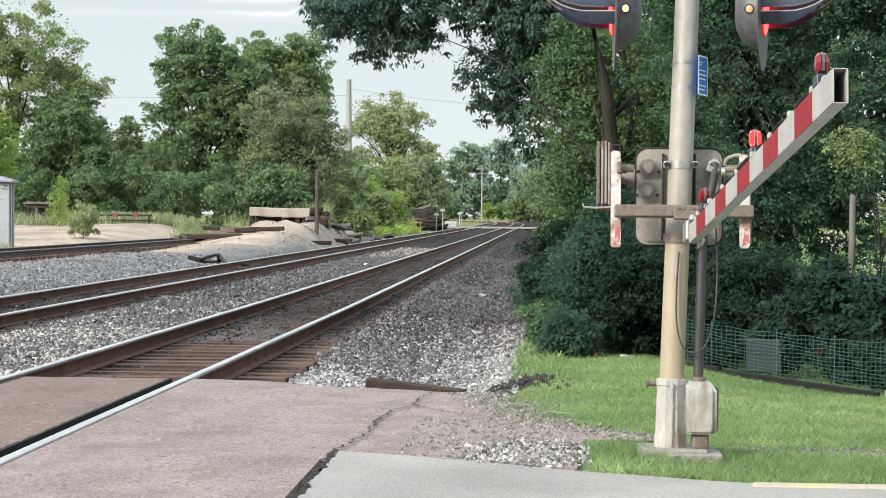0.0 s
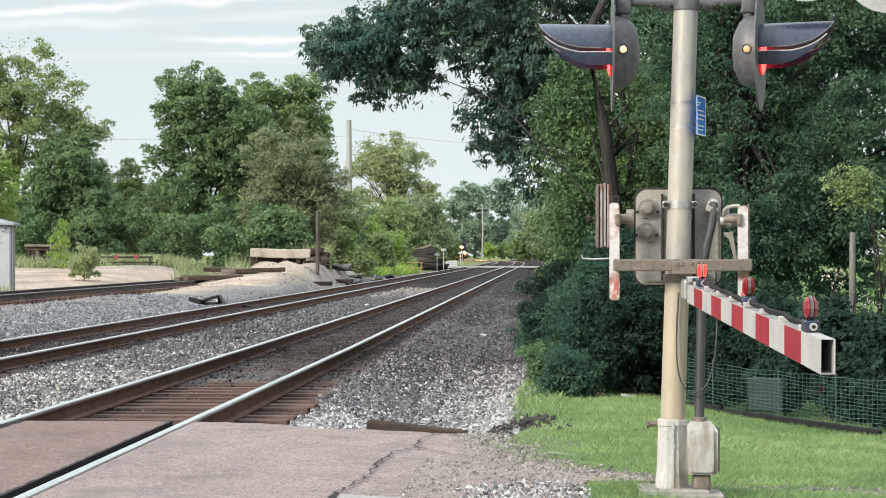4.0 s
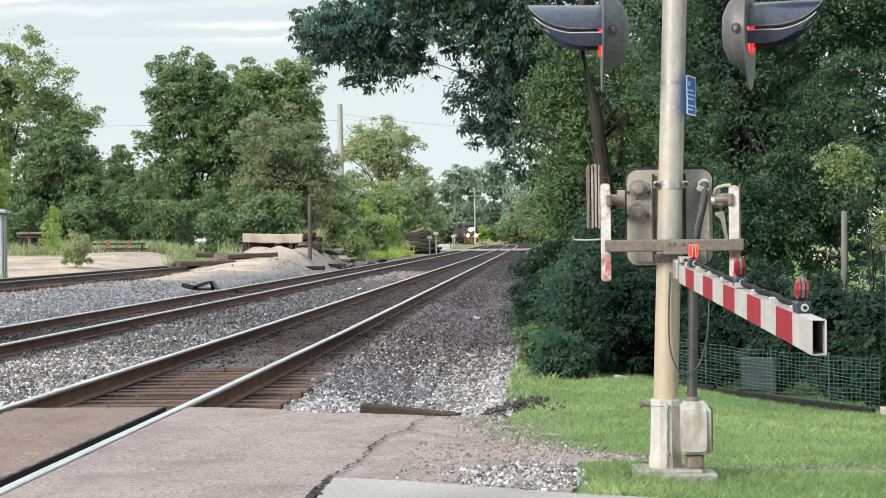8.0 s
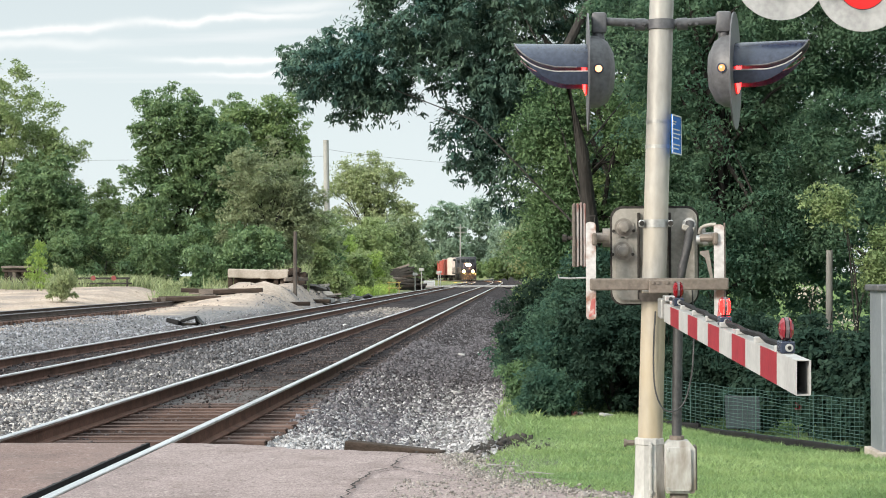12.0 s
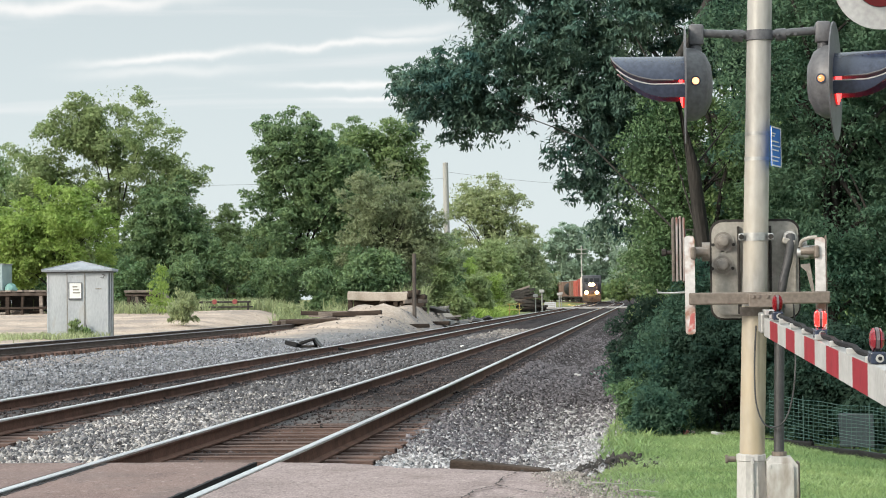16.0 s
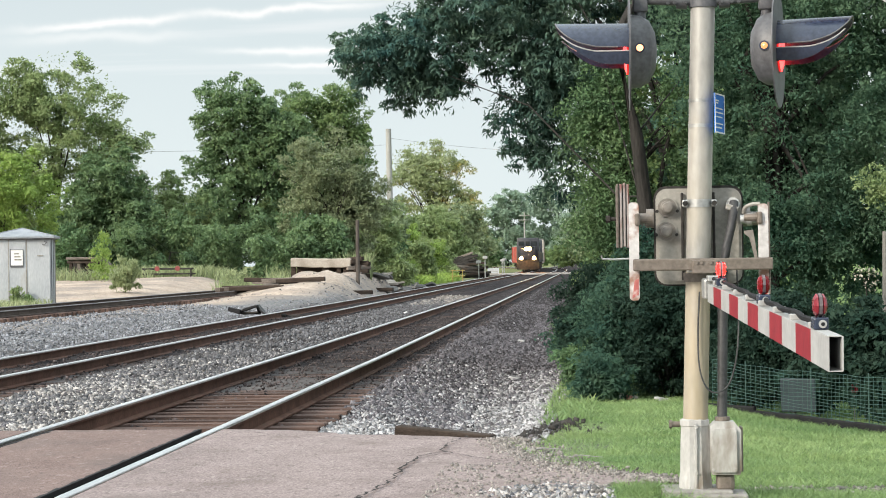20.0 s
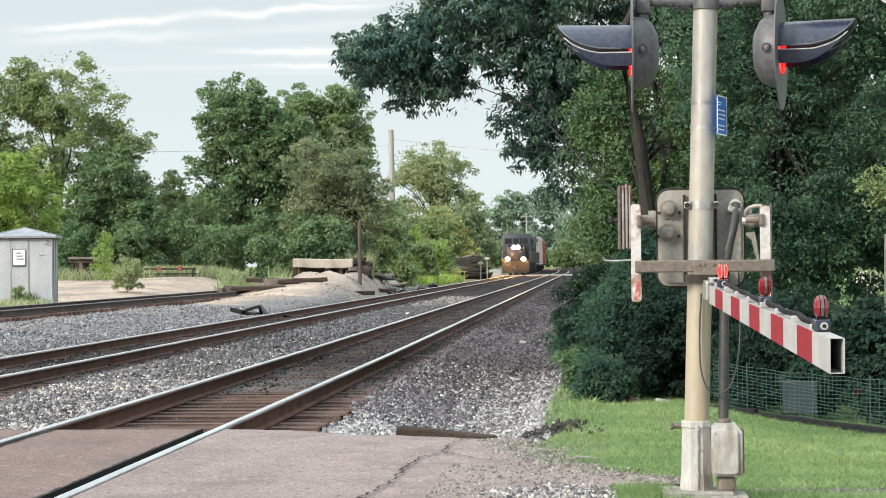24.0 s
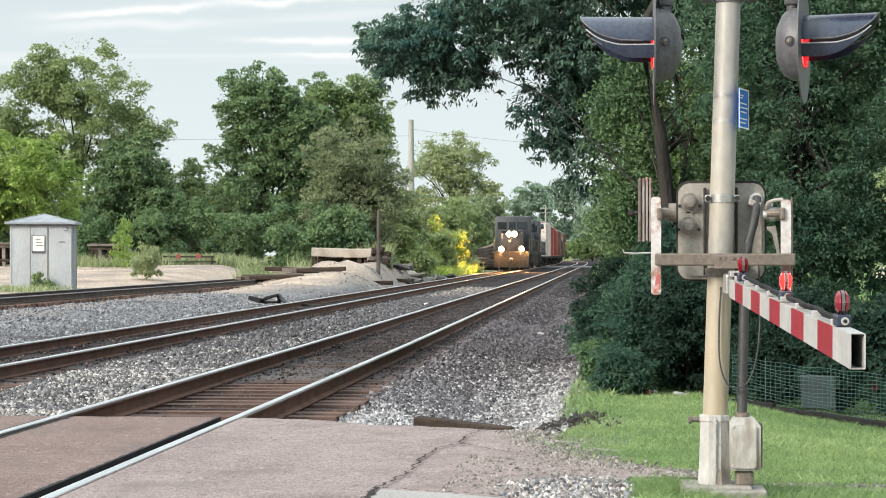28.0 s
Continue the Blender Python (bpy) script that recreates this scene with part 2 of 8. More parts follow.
M_STONE_BROWN = material("brake-dusted brown stone", (0.036, 0.029, 0.029), (0.104, 0.085, 0.083), scale=9, fine=50, bump=0.4, rough=0.85, island=0.7)
M_GRIT = material("brownish road grit", (0.13, 0.115, 0.105), (0.31, 0.285, 0.265), scale=9, fine=50, bump=0.4, rough=0.9, island=0.5)
M_KERBGREY = material("weathered grey concrete", (0.17, 0.16, 0.15), (0.33, 0.315, 0.295), scale=4, fine=35, bump=0.5, rough=0.9)
M_KERB = material("worn painted kerb concrete", (0.33, 0.30, 0.25), (0.44, 0.40, 0.33), scale=4, fine=30, bump=0.3, rough=0.85,
                  spots=((0.50, 0.39, 0.17), 3.0, 0.50, 0.62))
M_ROAD = material("grey road", (0.20, 0.19, 0.185), (0.36, 0.345, 0.335), grain=0.6, scale=0.8, fine=80, bump=0.35, rough=0.9, bump_dist=0.006)
M_SLABTAR = material("broken grey asphalt", (0.10, 0.097, 0.094), (0.23, 0.222, 0.213), scale=3, fine=30, bump=0.6, rough=0.9)
M_TAR = material("tar crack filler", (0.014, 0.012, 0.012), (0.034, 0.030, 0.028), scale=5, fine=40, rough=0.8)
M_RUST = material("rusty rail web", (0.062, 0.033, 0.025), (0.140, 0.076, 0.056), scale=3, fine=40, bump=0.3, rough=0.85)
M_RUSTDARK = material("dark rust", (0.045, 0.036, 0.032), (0.105, 0.082, 0.070), scale=3, fine=40, bump=0.3, rough=0.85)
M_RAILTOP = material("polished rail head", (0.50, 0.50, 0.51), (0.80, 0.80, 0.80), scale=2, fine=30, bump=0.05, rough=0.40, metal=1.0, stretch=(8, 0.3, 1))
M_SIDING = material("dull siding rail head", (0.17, 0.16, 0.165), (0.30, 0.29, 0.295), scale=2, fine=30, bump=0.1, rough=0.5, metal=0.6, stretch=(8, 0.3, 1))
M_RUBBER = material("black rubber", (0.008, 0.008, 0.009), (0.020, 0.020, 0.021), scale=6, fine=50, rough=0.75)
M_TIE = material("creosoted tie", (0.050, 0.033, 0.028), (0.135, 0.090, 0.076), scale=4, fine=45, bump=0.7, rough=0.9, spread=0.35, stretch=(0.3, 3, 3))
M_DARKWOOD = material("tarred dark timber", (0.022, 0.017, 0.014), (0.070, 0.052, 0.042), scale=4, fine=40, bump=0.7, rough=0.9, stretch=(0.4, 3, 3))
M_OLDTIE = material("weathered timber", (0.10, 0.085, 0.075), (0.24, 0.205, 0.18), scale=3, fine=30, bump=0.7, rough=0.92, spread=0.35, stretch=(0.4, 3, 3))
M_MAST = material("yellowed aluminium paint", (0.262, 0.252, 0.234), (0.388, 0.373, 0.346), scale=3, fine=30, bump=0.12, rough=0.5, metal=0.15,
                  spots=((0.41, 0.345, 0.24), 1.6, 0.45, 0.66), stretch=(1, 1, 0.35))
M_CAST = material("cast aluminium base", (0.34, 0.33, 0.318), (0.50, 0.488, 0.472), scale=5, fine=50, bump=0.4, rough=0.6, metal=0.15,
                  spots=((0.19, 0.155, 0.12), 5, 0.55, 0.68), stretch=(1, 1, 0.4))
M_BOX = material("dirty grey enclosure", (0.215, 0.203, 0.182), (0.35, 0.33, 0.295), scale=4, fine=40, bump=0.2, rough=0.6, metal=0.2,
                 spots=((0.13, 0.10, 0.075), 4, 0.58, 0.74))
M_CAP = material("grey-brown cast cap", (0.15, 0.135, 0.118), (0.26, 0.235, 0.21), scale=5, fine=40, bump=0.2, rough=0.6, metal=0.25)
M_ARMDARK = material("dark oily crossarm iron", (0.030, 0.030, 0.033), (0.085, 0.085, 0.090), scale=6, fine=40, bump=0.2, rough=0.38)
M_HOUSING = material("dull grey-black lamp housing", (0.058, 0.058, 0.064), (0.118, 0.118, 0.126), scale=5, fine=40, bump=0.1, rough=0.5)
# Blue of the reflected sky is put into the black base colour.
M_VISOR = material("black visor with sky sheen in colour", (0.012, 0.017, 0.034), (0.030, 0.040, 0.070), scale=5, fine=40, bump=0.05, rough=0.26, spec=0.6)
M_DISC = material("weathered lamp background", (0.26, 0.26, 0.265), (0.42, 0.42, 0.42), scale=5, fine=30, bump=0.1, rough=0.6)
M_STEEL = material("galvanised steel", (0.30, 0.30, 0.29), (0.46, 0.46, 0.45), scale=6, fine=40, bump=0.1, rough=0.45, metal=0.7)
M_BRACKET = material("dark brown bracket", (0.105, 0.086, 0.071), (0.205, 0.172, 0.145), scale=5, fine=40, bump=0.2, rough=0.6, metal=0.3)
M_WHITE = material("dull white sheeting", (0.29, 0.286, 0.28), (0.39, 0.386, 0.375), scale=6, fine=40, bump=0.1, rough=0.55)
M_PAINT = material("fresh white paint", (0.66, 0.66, 0.65), (0.78, 0.78, 0.77), scale=6, fine=40, bump=0.02, rough=0.5)
M_WHITE_WORN = material("flaking white paint", (0.39, 0.372, 0.365), (0.58, 0.56, 0.55), scale=7, fine=40, bump=0.3, rough=0.7,
                        spots=((0.27, 0.15, 0.11), 8, 0.49, 0.60))
M_PLATE = material("flaking red and white plate edge", (0.27, 0.235, 0.22), (0.42, 0.385, 0.37), scale=7, fine=40, bump=0.3, rough=0.75,
                   spots=((0.20, 0.075, 0.06), 6, 0.46, 0.56), stretch=(3, 1, 0.5))
M_RED = material("red sheeting", (0.190, 0.014, 0.022), (0.275, 0.026, 0.036), scale=8, fine=40, bump=0.05, rough=0.55, spec=0.12)
M_WORNRED = material("flaking red paint", (0.34, 0.085, 0.080), (0.46, 0.15, 0.135), scale=9, fine=40, bump=0.3, rough=0.7,
                     spots=((0.52, 0.47, 0.43), 14, 0.52, 0.62))
M_BLUE = material("blue sign sheeting", (0.035, 0.15, 0.55), (0.06, 0.22, 0.66), scale=6, fine=30, bump=0.02, rough=0.75)
M_GREENWIRE = material("green coated wire", (0.028, 0.072, 0.064), (0.050, 0.110, 0.098), scale=10, fine=50, rough=0.5)
M_SHED = material("white corrugated metal", (0.315, 0.335, 0.36), (0.435, 0.455, 0.475), scale=2, fine=25, bump=0.1, rough=0.5,
                  spots=((0.34, 0.31, 0.28), 3, 0.62, 0.78), stretch=(1, 1, 0.3))
M_SEAM_SHADE = material("dirt-streaked seam and eave shade", (0.07, 0.07, 0.075), (0.20, 0.20, 0.205), scale=3, fine=25, bump=0.1, rough=0.6, stretch=(2, 2, 0.3))
M_TEALGREY = material("pale teal-grey paint", (0.20, 0.27, 0.28), (0.29, 0.37, 0.375), scale=2, fine=25, bump=0.05, rough=0.55)
M_CABINET = material("grey cabinet paint", (0.16, 0.176, 0.197), (0.22, 0.236, 0.26), scale=2, fine=25, bump=0.05, rough=0.5, metal=0.2)
M_PALEBITS = leaf_material("creamy bits for bright gaps", (0.36, 0.35, 0.26), (0.60, 0.58, 0.48), vary=0.3)
M_LAMPBAND = material("weathered mauve-grey lamp band", (0.07, 0.052, 0.056), (0.13, 0.10, 0.105), scale=20, fine=80, bump=0.1, rough=0.55)
M_REDGLASS = material("red lens plastic", (0.15, 0.010, 0.017), (0.23, 0.015, 0.025), scale=20, fine=80, bump=0.05, rough=0.2)
M_GREYWOOD = material("weathered grey wood", (0.10, 0.10, 0.095), (0.22, 0.215, 0.20), scale=6, fine=30, bump=0.3, rough=0.85, stretch=(1, 1, 0.2))
M_TEAL = material("teal tarpaulin", (0.10, 0.22, 0.20), (0.20, 0.36, 0.33), scale=4, fine=30, bump=0.2, rough=0.6)
M_ROOF = material("blue-grey roof metal", (0.17, 0.185, 0.205), (0.31, 0.33, 0.355), scale=2, fine=25, bump=0.05, rough=0.55, metal=0.2)
M_POSTDARK = material("dark weathered post", (0.055, 0.047, 0.042), (0.125, 0.108, 0.096), scale=4, fine=30, bump=0.5, rough=0.9, stretch=(2, 2, 0.2))
M_POLE = material("grey pole wood", (0.24, 0.235, 0.225), (0.40, 0.39, 0.375), scale=3, fine=25, bump=0.4, rough=0.9, stretch=(2, 2, 0.2))
M_CONCRETE = material("old concrete", (0.27, 0.235, 0.20), (0.42, 0.375, 0.33), scale=2, fine=25, bump=0.4, rough=0.9)
M_SAFETY = material("safety yellow paint", (0.24, 0.175, 0.05), (0.36, 0.27, 0.08), scale=4, fine=30, bump=0.1, rough=0.6)
M_SLATE = material("slate blue panel", (0.020, 0.031, 0.039), (0.036, 0.050, 0.060), scale=4, fine=30, bump=0.1, rough=0.6)
M_FADEDRED = material("faded red disc", (0.16, 0.030, 0.030), (0.25, 0.055, 0.05), scale=6, fine=30, bump=0.1, rough=0.6)
M_LOCO = material("dark blue-black locomotive paint", (0.022, 0.024, 0.032), (0.05, 0.052, 0.062), scale=2, fine=20, rough=0.5)
M_UNDER = material("black running gear", (0.02, 0.019, 0.018), (0.055, 0.05, 0.046), scale=4, fine=30, rough=0.8)
M_CARRED = material("faded red boxcar paint", (0.30, 0.060, 0.045), (0.42, 0.11, 0.085), scale=1.2, fine=14, rough=0.6, spots=((0.18, 0.10, 0.08), 1.5, 0.58, 0.72))
M_CARPALE = material("pale pinkish car paint", (0.55, 0.46, 0.42), (0.68, 0.60, 0.56), scale=1.2, fine=14, rough=0.6, spots=((0.30, 0.24, 0.20), 1.5, 0.58, 0.72))
M_CARBROWN = material("brown hopper paint", (0.12, 0.075, 0.055), (0.20, 0.13, 0.10), scale=1.2, fine=14, rough=0.7)
M_GLASS = material("dark cab glass", (0.015, 0.018, 0.02), (0.03, 0.034, 0.038), scale=2, rough=0.08, bump=0)


def flecked(m, scale, lo, hi, colour, strength, stretch):
    """Scatter worn flecks or stains of another colour over a material."""
    nt = m.node_tree
    base = nt.nodes["Principled BSDF"].inputs["Base Color"]
    tc = nt.nodes.new("ShaderNodeTexCoord")
    mp = nt.nodes.new("ShaderNodeMapping")
    mp.inputs["Scale"].default_value = stretch
    nz = nt.nodes.new("ShaderNodeTexNoise")
    nz.inputs["Scale"].default_value, nz.inputs["Detail"].default_value, nz.inputs["Roughness"].default_value = scale, 5.0, 0.65
    mr = nt.nodes.new("ShaderNodeMapRange")
    mr.inputs["From Min"].default_value, mr.inputs["From Max"].default_value, mr.inputs["To Max"].default_value = lo, hi, strength
    mx = nt.nodes.new("ShaderNodeMix")
    mx.data_type = "RGBA"
    nt.links.new(tc.outputs["Object"], mp.inputs[0])
    nt.links.new(mp.outputs[0], nz.inputs["Vector"])
    nt.links.new(nz.outputs["Fac"], mr.inputs["Value"])
    nt.links.new(mr.outputs[0], mx.inputs["Factor"])
    nt.links.new(base.links[0].from_socket, mx.inputs["A"])
    mx.inputs["B"].default_value = (*colour, 1)
    nt.links.new(mx.outputs["Result"], base)


flecked(M_EARTH, 0.35, 0.46, 0.62, (0.205, 0.182, 0.170), 0.7, (1, 1, 1))
flecked(M_EARTH, 6.0, 0.57, 0.66, (0.19, 0.17, 0.155), 0.45, (1, 1, 1))
flecked(M_GRASS, 0.9, 0.47, 0.62, (0.115, 0.195, 0.075), 0.65, (0.6, 1.6, 1))
flecked(M_GRASS, 0.7, 0.50, 0.66, (0.37, 0.42, 0.150), 0.45, (0.5, 1.3, 1))
flecked(M_GRASS, 0.25, 0.48, 0.60, (0.105, 0.205, 0.085), 0.45, (0.5, 1.3, 1))
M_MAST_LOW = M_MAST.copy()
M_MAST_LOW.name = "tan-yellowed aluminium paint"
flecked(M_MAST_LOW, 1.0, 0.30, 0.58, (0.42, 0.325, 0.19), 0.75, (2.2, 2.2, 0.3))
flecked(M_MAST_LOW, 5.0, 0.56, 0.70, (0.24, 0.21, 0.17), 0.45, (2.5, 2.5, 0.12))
flecked(M_MAST, 5.0, 0.56, 0.70, (0.24, 0.21, 0.17), 0.45, (2.5, 2.5, 0.12))
flecked(M_STONE_GREY, 0.5, 0.48, 0.64, (0.095, 0.097, 0.105), 0.6, (1, 1, 1))
flecked(M_STONE_MID, 0.7, 0.50, 0.62, (0.075, 0.070, 0.070), 0.65, (1, 1, 1))
for worn in (M_ASPHALT, M_ASPHALT_OLD):
    flecked(worn, 9.0, 0.57, 0.70, (0.46, 0.40, 0.37), 0.35, (1.6, 0.7, 1))
    flecked(worn, 30.0, 0.58, 0.66, (0.075, 0.060, 0.056), 0.55, (1.0, 0.30, 1))
    flecked(worn, 14.0, 0.60, 0.68, (0.085, 0.070, 0.066), 0.65, (0.8, 0.55, 1))
    flecked(worn, 0.55, 0.54, 0.70, (0.13, 0.108, 0.102), 0.40, (0.5, 1.4, 1))
    flecked(worn, 2.2, 0.54, 0.66, (0.15, 0.115, 0.104), 0.45, (0.9, 0.8, 1))

G_RED = glowing("lit red lens", (1.0, 0.03, 0.03), 7.0)
def tinted_clear(name, colour, clear):
    """Coloured see-through plastic: part clear, part glossy body colour."""
    m = M_REDGLASS.copy()
    m.name = name
    nt = m.node_tree
    out = nt.nodes["Material Output"].inputs["Surface"]
    body = out.links[0].from_socket
    see = nt.nodes.new("ShaderNodeBsdfTransparent")
    see.inputs[0].default_value = (*colour, 1)
    mix = nt.nodes.new("ShaderNodeMixShader")
    mix.inputs[0].default_value = clear
    nt.links.new(body, mix.inputs[1])
    nt.links.new(see.outputs[0], mix.inputs[2])
    nt.links.new(mix.outputs[0], out)
    return m


G_LENS = tinted_clear("clear red lamp lens", (1.0, 0.25, 0.22), 0.6)
G_BEACON = glowing("lit red beacon", (1.0, 0.035, 0.03), 14.0)
G_REDMID = glowing("half-lit red lens", (1.0, 0.03, 0.03), 0.7)
G_REDDIM = glowing("dim red lens", (0.45, 0.02, 0.025), 0.12)
G_AMBER = glowing("lit side peephole", (1.0, 0.43, 0.17), 3.2)
G_AMBERDIM = glowing("fainter lit side peephole", (1.0, 0.38, 0.14), 1.2)
G_HEAD = glowing("locomotive headlight", (1.0, 0.46, 0.12), 5000.0)


# ---- mesh helpers ----
def part(name, bm, mat, parent=None, label="", smooth=False, at=None):
    me = bpy.data.meshes.new(name)
    bm.to_mesh(me)
    bm.free()
    me.materials.append(mat)
    if smooth:
        me.polygons.foreach_set("use_smooth", [True] * len(me.polygons))
        me.set_sharp_from_angle(angle=radians(40))
    ob = new(name, me)
    if parent is not None:
        ob.parent = parent
    if at is not None:
        ob.matrix_basis = at
    if label:
        tagged(ob, label)
    return ob


def thing(name, label, category, m=None, group="", kind=""):
    ob = new(name)
    ob.empty_display_size = 0.2
    if m is not None:
        ob.matrix_basis = m
    return tagged(ob, label, category, group, kind)


def array_mesh(name, verts, faces, mat, parent=None, smooth=False):
    """A mesh from numpy arrays: verts n x 3, faces m x k."""
    verts, faces = np.asarray(verts, dtype=np.float32), np.asarray(faces, dtype=np.int32)
    k = faces.shape[1]
    me = bpy.data.meshes.new(name)
    me.vertices.add(len(verts))
    me.vertices.foreach_set("co", verts.ravel())
    me.loops.add(faces.size)
    me.loops.foreach_set("vertex_index", faces.ravel())
    me.polygons.add(len(faces))
    me.polygons.foreach_set("loop_start", np.arange(0, faces.size, k, dtype=np.int32))
    me.polygons.foreach_set("loop_total", np.full(len(faces), k, dtype=np.int32))
    if smooth:
        me.polygons.foreach_set("use_smooth", np.ones(len(faces), dtype=bool))
    me.update(calc_edges=True)
    me.materials.append(mat)
    ob = new(name, me)
    if parent is not None:
        ob.parent = parent
    return ob


def box(bm, centre, size, rot=None, bevel=0.0, taper=1.0):
    made = bmesh.ops.create_cube(bm, size=1.0)
    vs = made["verts"]
    for v in vs:
        k = taper if v.co.z > 0 else 1.0
        v.co = Vector((v.co.x * size[0] * k, v.co.y * size[1] * k, v.co.z * size[2]))
    if bevel:
        es = list({e for v in vs for e in v.link_edges})
        made = bmesh.ops.bevel(bm, geom=es, offset=bevel, segments=2, affect="EDGES", profile=0.5)
        vs = list({v for f in made["faces"] for v in f.verts} | {v for v in vs if v.is_valid})
    m = Matrix.Translation(centre) @ (rot.to_4x4() if rot is not None else Matrix())
    bmesh.ops.transform(bm, matrix=m, verts=vs)
    return bm


def rod(bm, a, b, r0, r1=None, seg=10, caps=True):
    a, b = Vector(a), Vector(b)
    r1 = r0 if r1 is None else r1
    d = b - a
    m = Matrix.Translation((a + b) / 2) @ d.to_track_quat("Z", "Y").to_matrix().to_4x4()
    bmesh.ops.create_cone(bm, cap_ends=caps, segments=seg, radius1=r0, radius2=r1, depth=d.length, matrix=m)
    return bm


def hose(bm, pts, r, seg=8):
    """A tube through points."""
    pts = [Vector(p) for p in pts]
    rings = []
    for i, p in enumerate(pts):
        d = (pts[min(i + 1, len(pts) - 1)] - pts[max(i - 1, 0)]).normalized()
        q = d.to_track_quat("Z", "Y").to_matrix()
        rr = r[i] if isinstance(r, (list, tuple)) else r
        rings.append([bm.verts.new(p + q @ Vector((rr * math.cos(a), rr * math.sin(a), 0))) for a in [2 * math.pi * j / seg for j in range(seg)]])
    for i in range(len(rings) - 1):
        for j in range(seg):
            bm.faces.new((rings[i][j], rings[i][(j + 1) % seg], rings[i + 1][(j + 1) % seg], rings[i + 1][j]))
    bm.faces.new(rings[0][::-1])
    bm.faces.new(rings[-1])
    return bm


def lathe(bm, profile, seg=28, m=None):
    """Turn (radius, height) pairs round z."""
    rings = []
    for r, h in profile:
        rings.append([bm.verts.new((r * math.cos(2 * math.pi * j / seg), r * math.sin(2 * math.pi * j / seg), h)) for j in range(seg)])
    for i in range(len(rings) - 1):
        for j in range(seg):
            bm.faces.new((rings[i][j], rings[i][(j + 1) % seg], rings[i + 1][(j + 1) % seg], rings[i + 1][j]))
    bm.faces.new(rings[0][::-1])
    bm.faces.new(rings[-1])
    if m is not None:
        bmesh.ops.transform(bm, matrix=m, verts=[v for ring in rings for v in ring])
    return bm


def prism(bm, outline, z0, z1, m=None):
    """Extrude a flat outline (x, y) from z0 to z1."""
    low = [bm.verts.new((x, y, z0)) for x, y in outline]
    top = [bm.verts.new((x, y, z1)) for x, y in outline]
    n = len(outline)
    for i in range(n):
        bm.faces.new((low[i], low[(i + 1) % n], top[(i + 1) % n], top[i]))
    bm.faces.new(low[::-1])
    bm.faces.new(top)
    if m is not None:
        bmesh.ops.transform(bm, matrix=m, verts=low + top)
    return bm


def rounded(w, h, r, n=5):
    """Outline of a rectangle with round corners, about its middle."""
    pts = []
    for cx, cy, a0 in ((w / 2 - r, h / 2 - r, 0), (-w / 2 + r, h / 2 - r, 90), (-w / 2 + r, -h / 2 + r, 180), (w / 2 - r, -h / 2 + r, 270)):
        pts += [(cx + r * math.cos(radians(a0 + 90 * k / n)), cy + r * math.sin(radians(a0 + 90 * k / n))) for k in range(n + 1)]
    return pts


def fresh():
    return bmesh.new()


# ---- the lie of the land ----
T1, T2, T3 = -3.78, -8.10, -16.1     # middles of the tracks near the crossing
GAUGE = 1.505                        # between rail middles
EDGE = 17.08                         # far edge of the crossing
NEAR_EDGE = -7.0                     # near edge of the crossing


def drift(y):
    """How far the tracks swing to the left with distance."""
    return -0.005 * max(0.0, y - 30) - 1.25e-4 * max(0.0, y - 270) ** 2 - 2.5e-4 * max(0.0, y - 340) ** 2


def smooth_step(a, b, v):
    v = min(1.0, max(0.0, (v - a) / (b - a)))
    return v * v * (3 - 2 * v)


def bump_noise(x, y, s):
    return noise.noise(Vector((x * s, y * s, 3.7)))


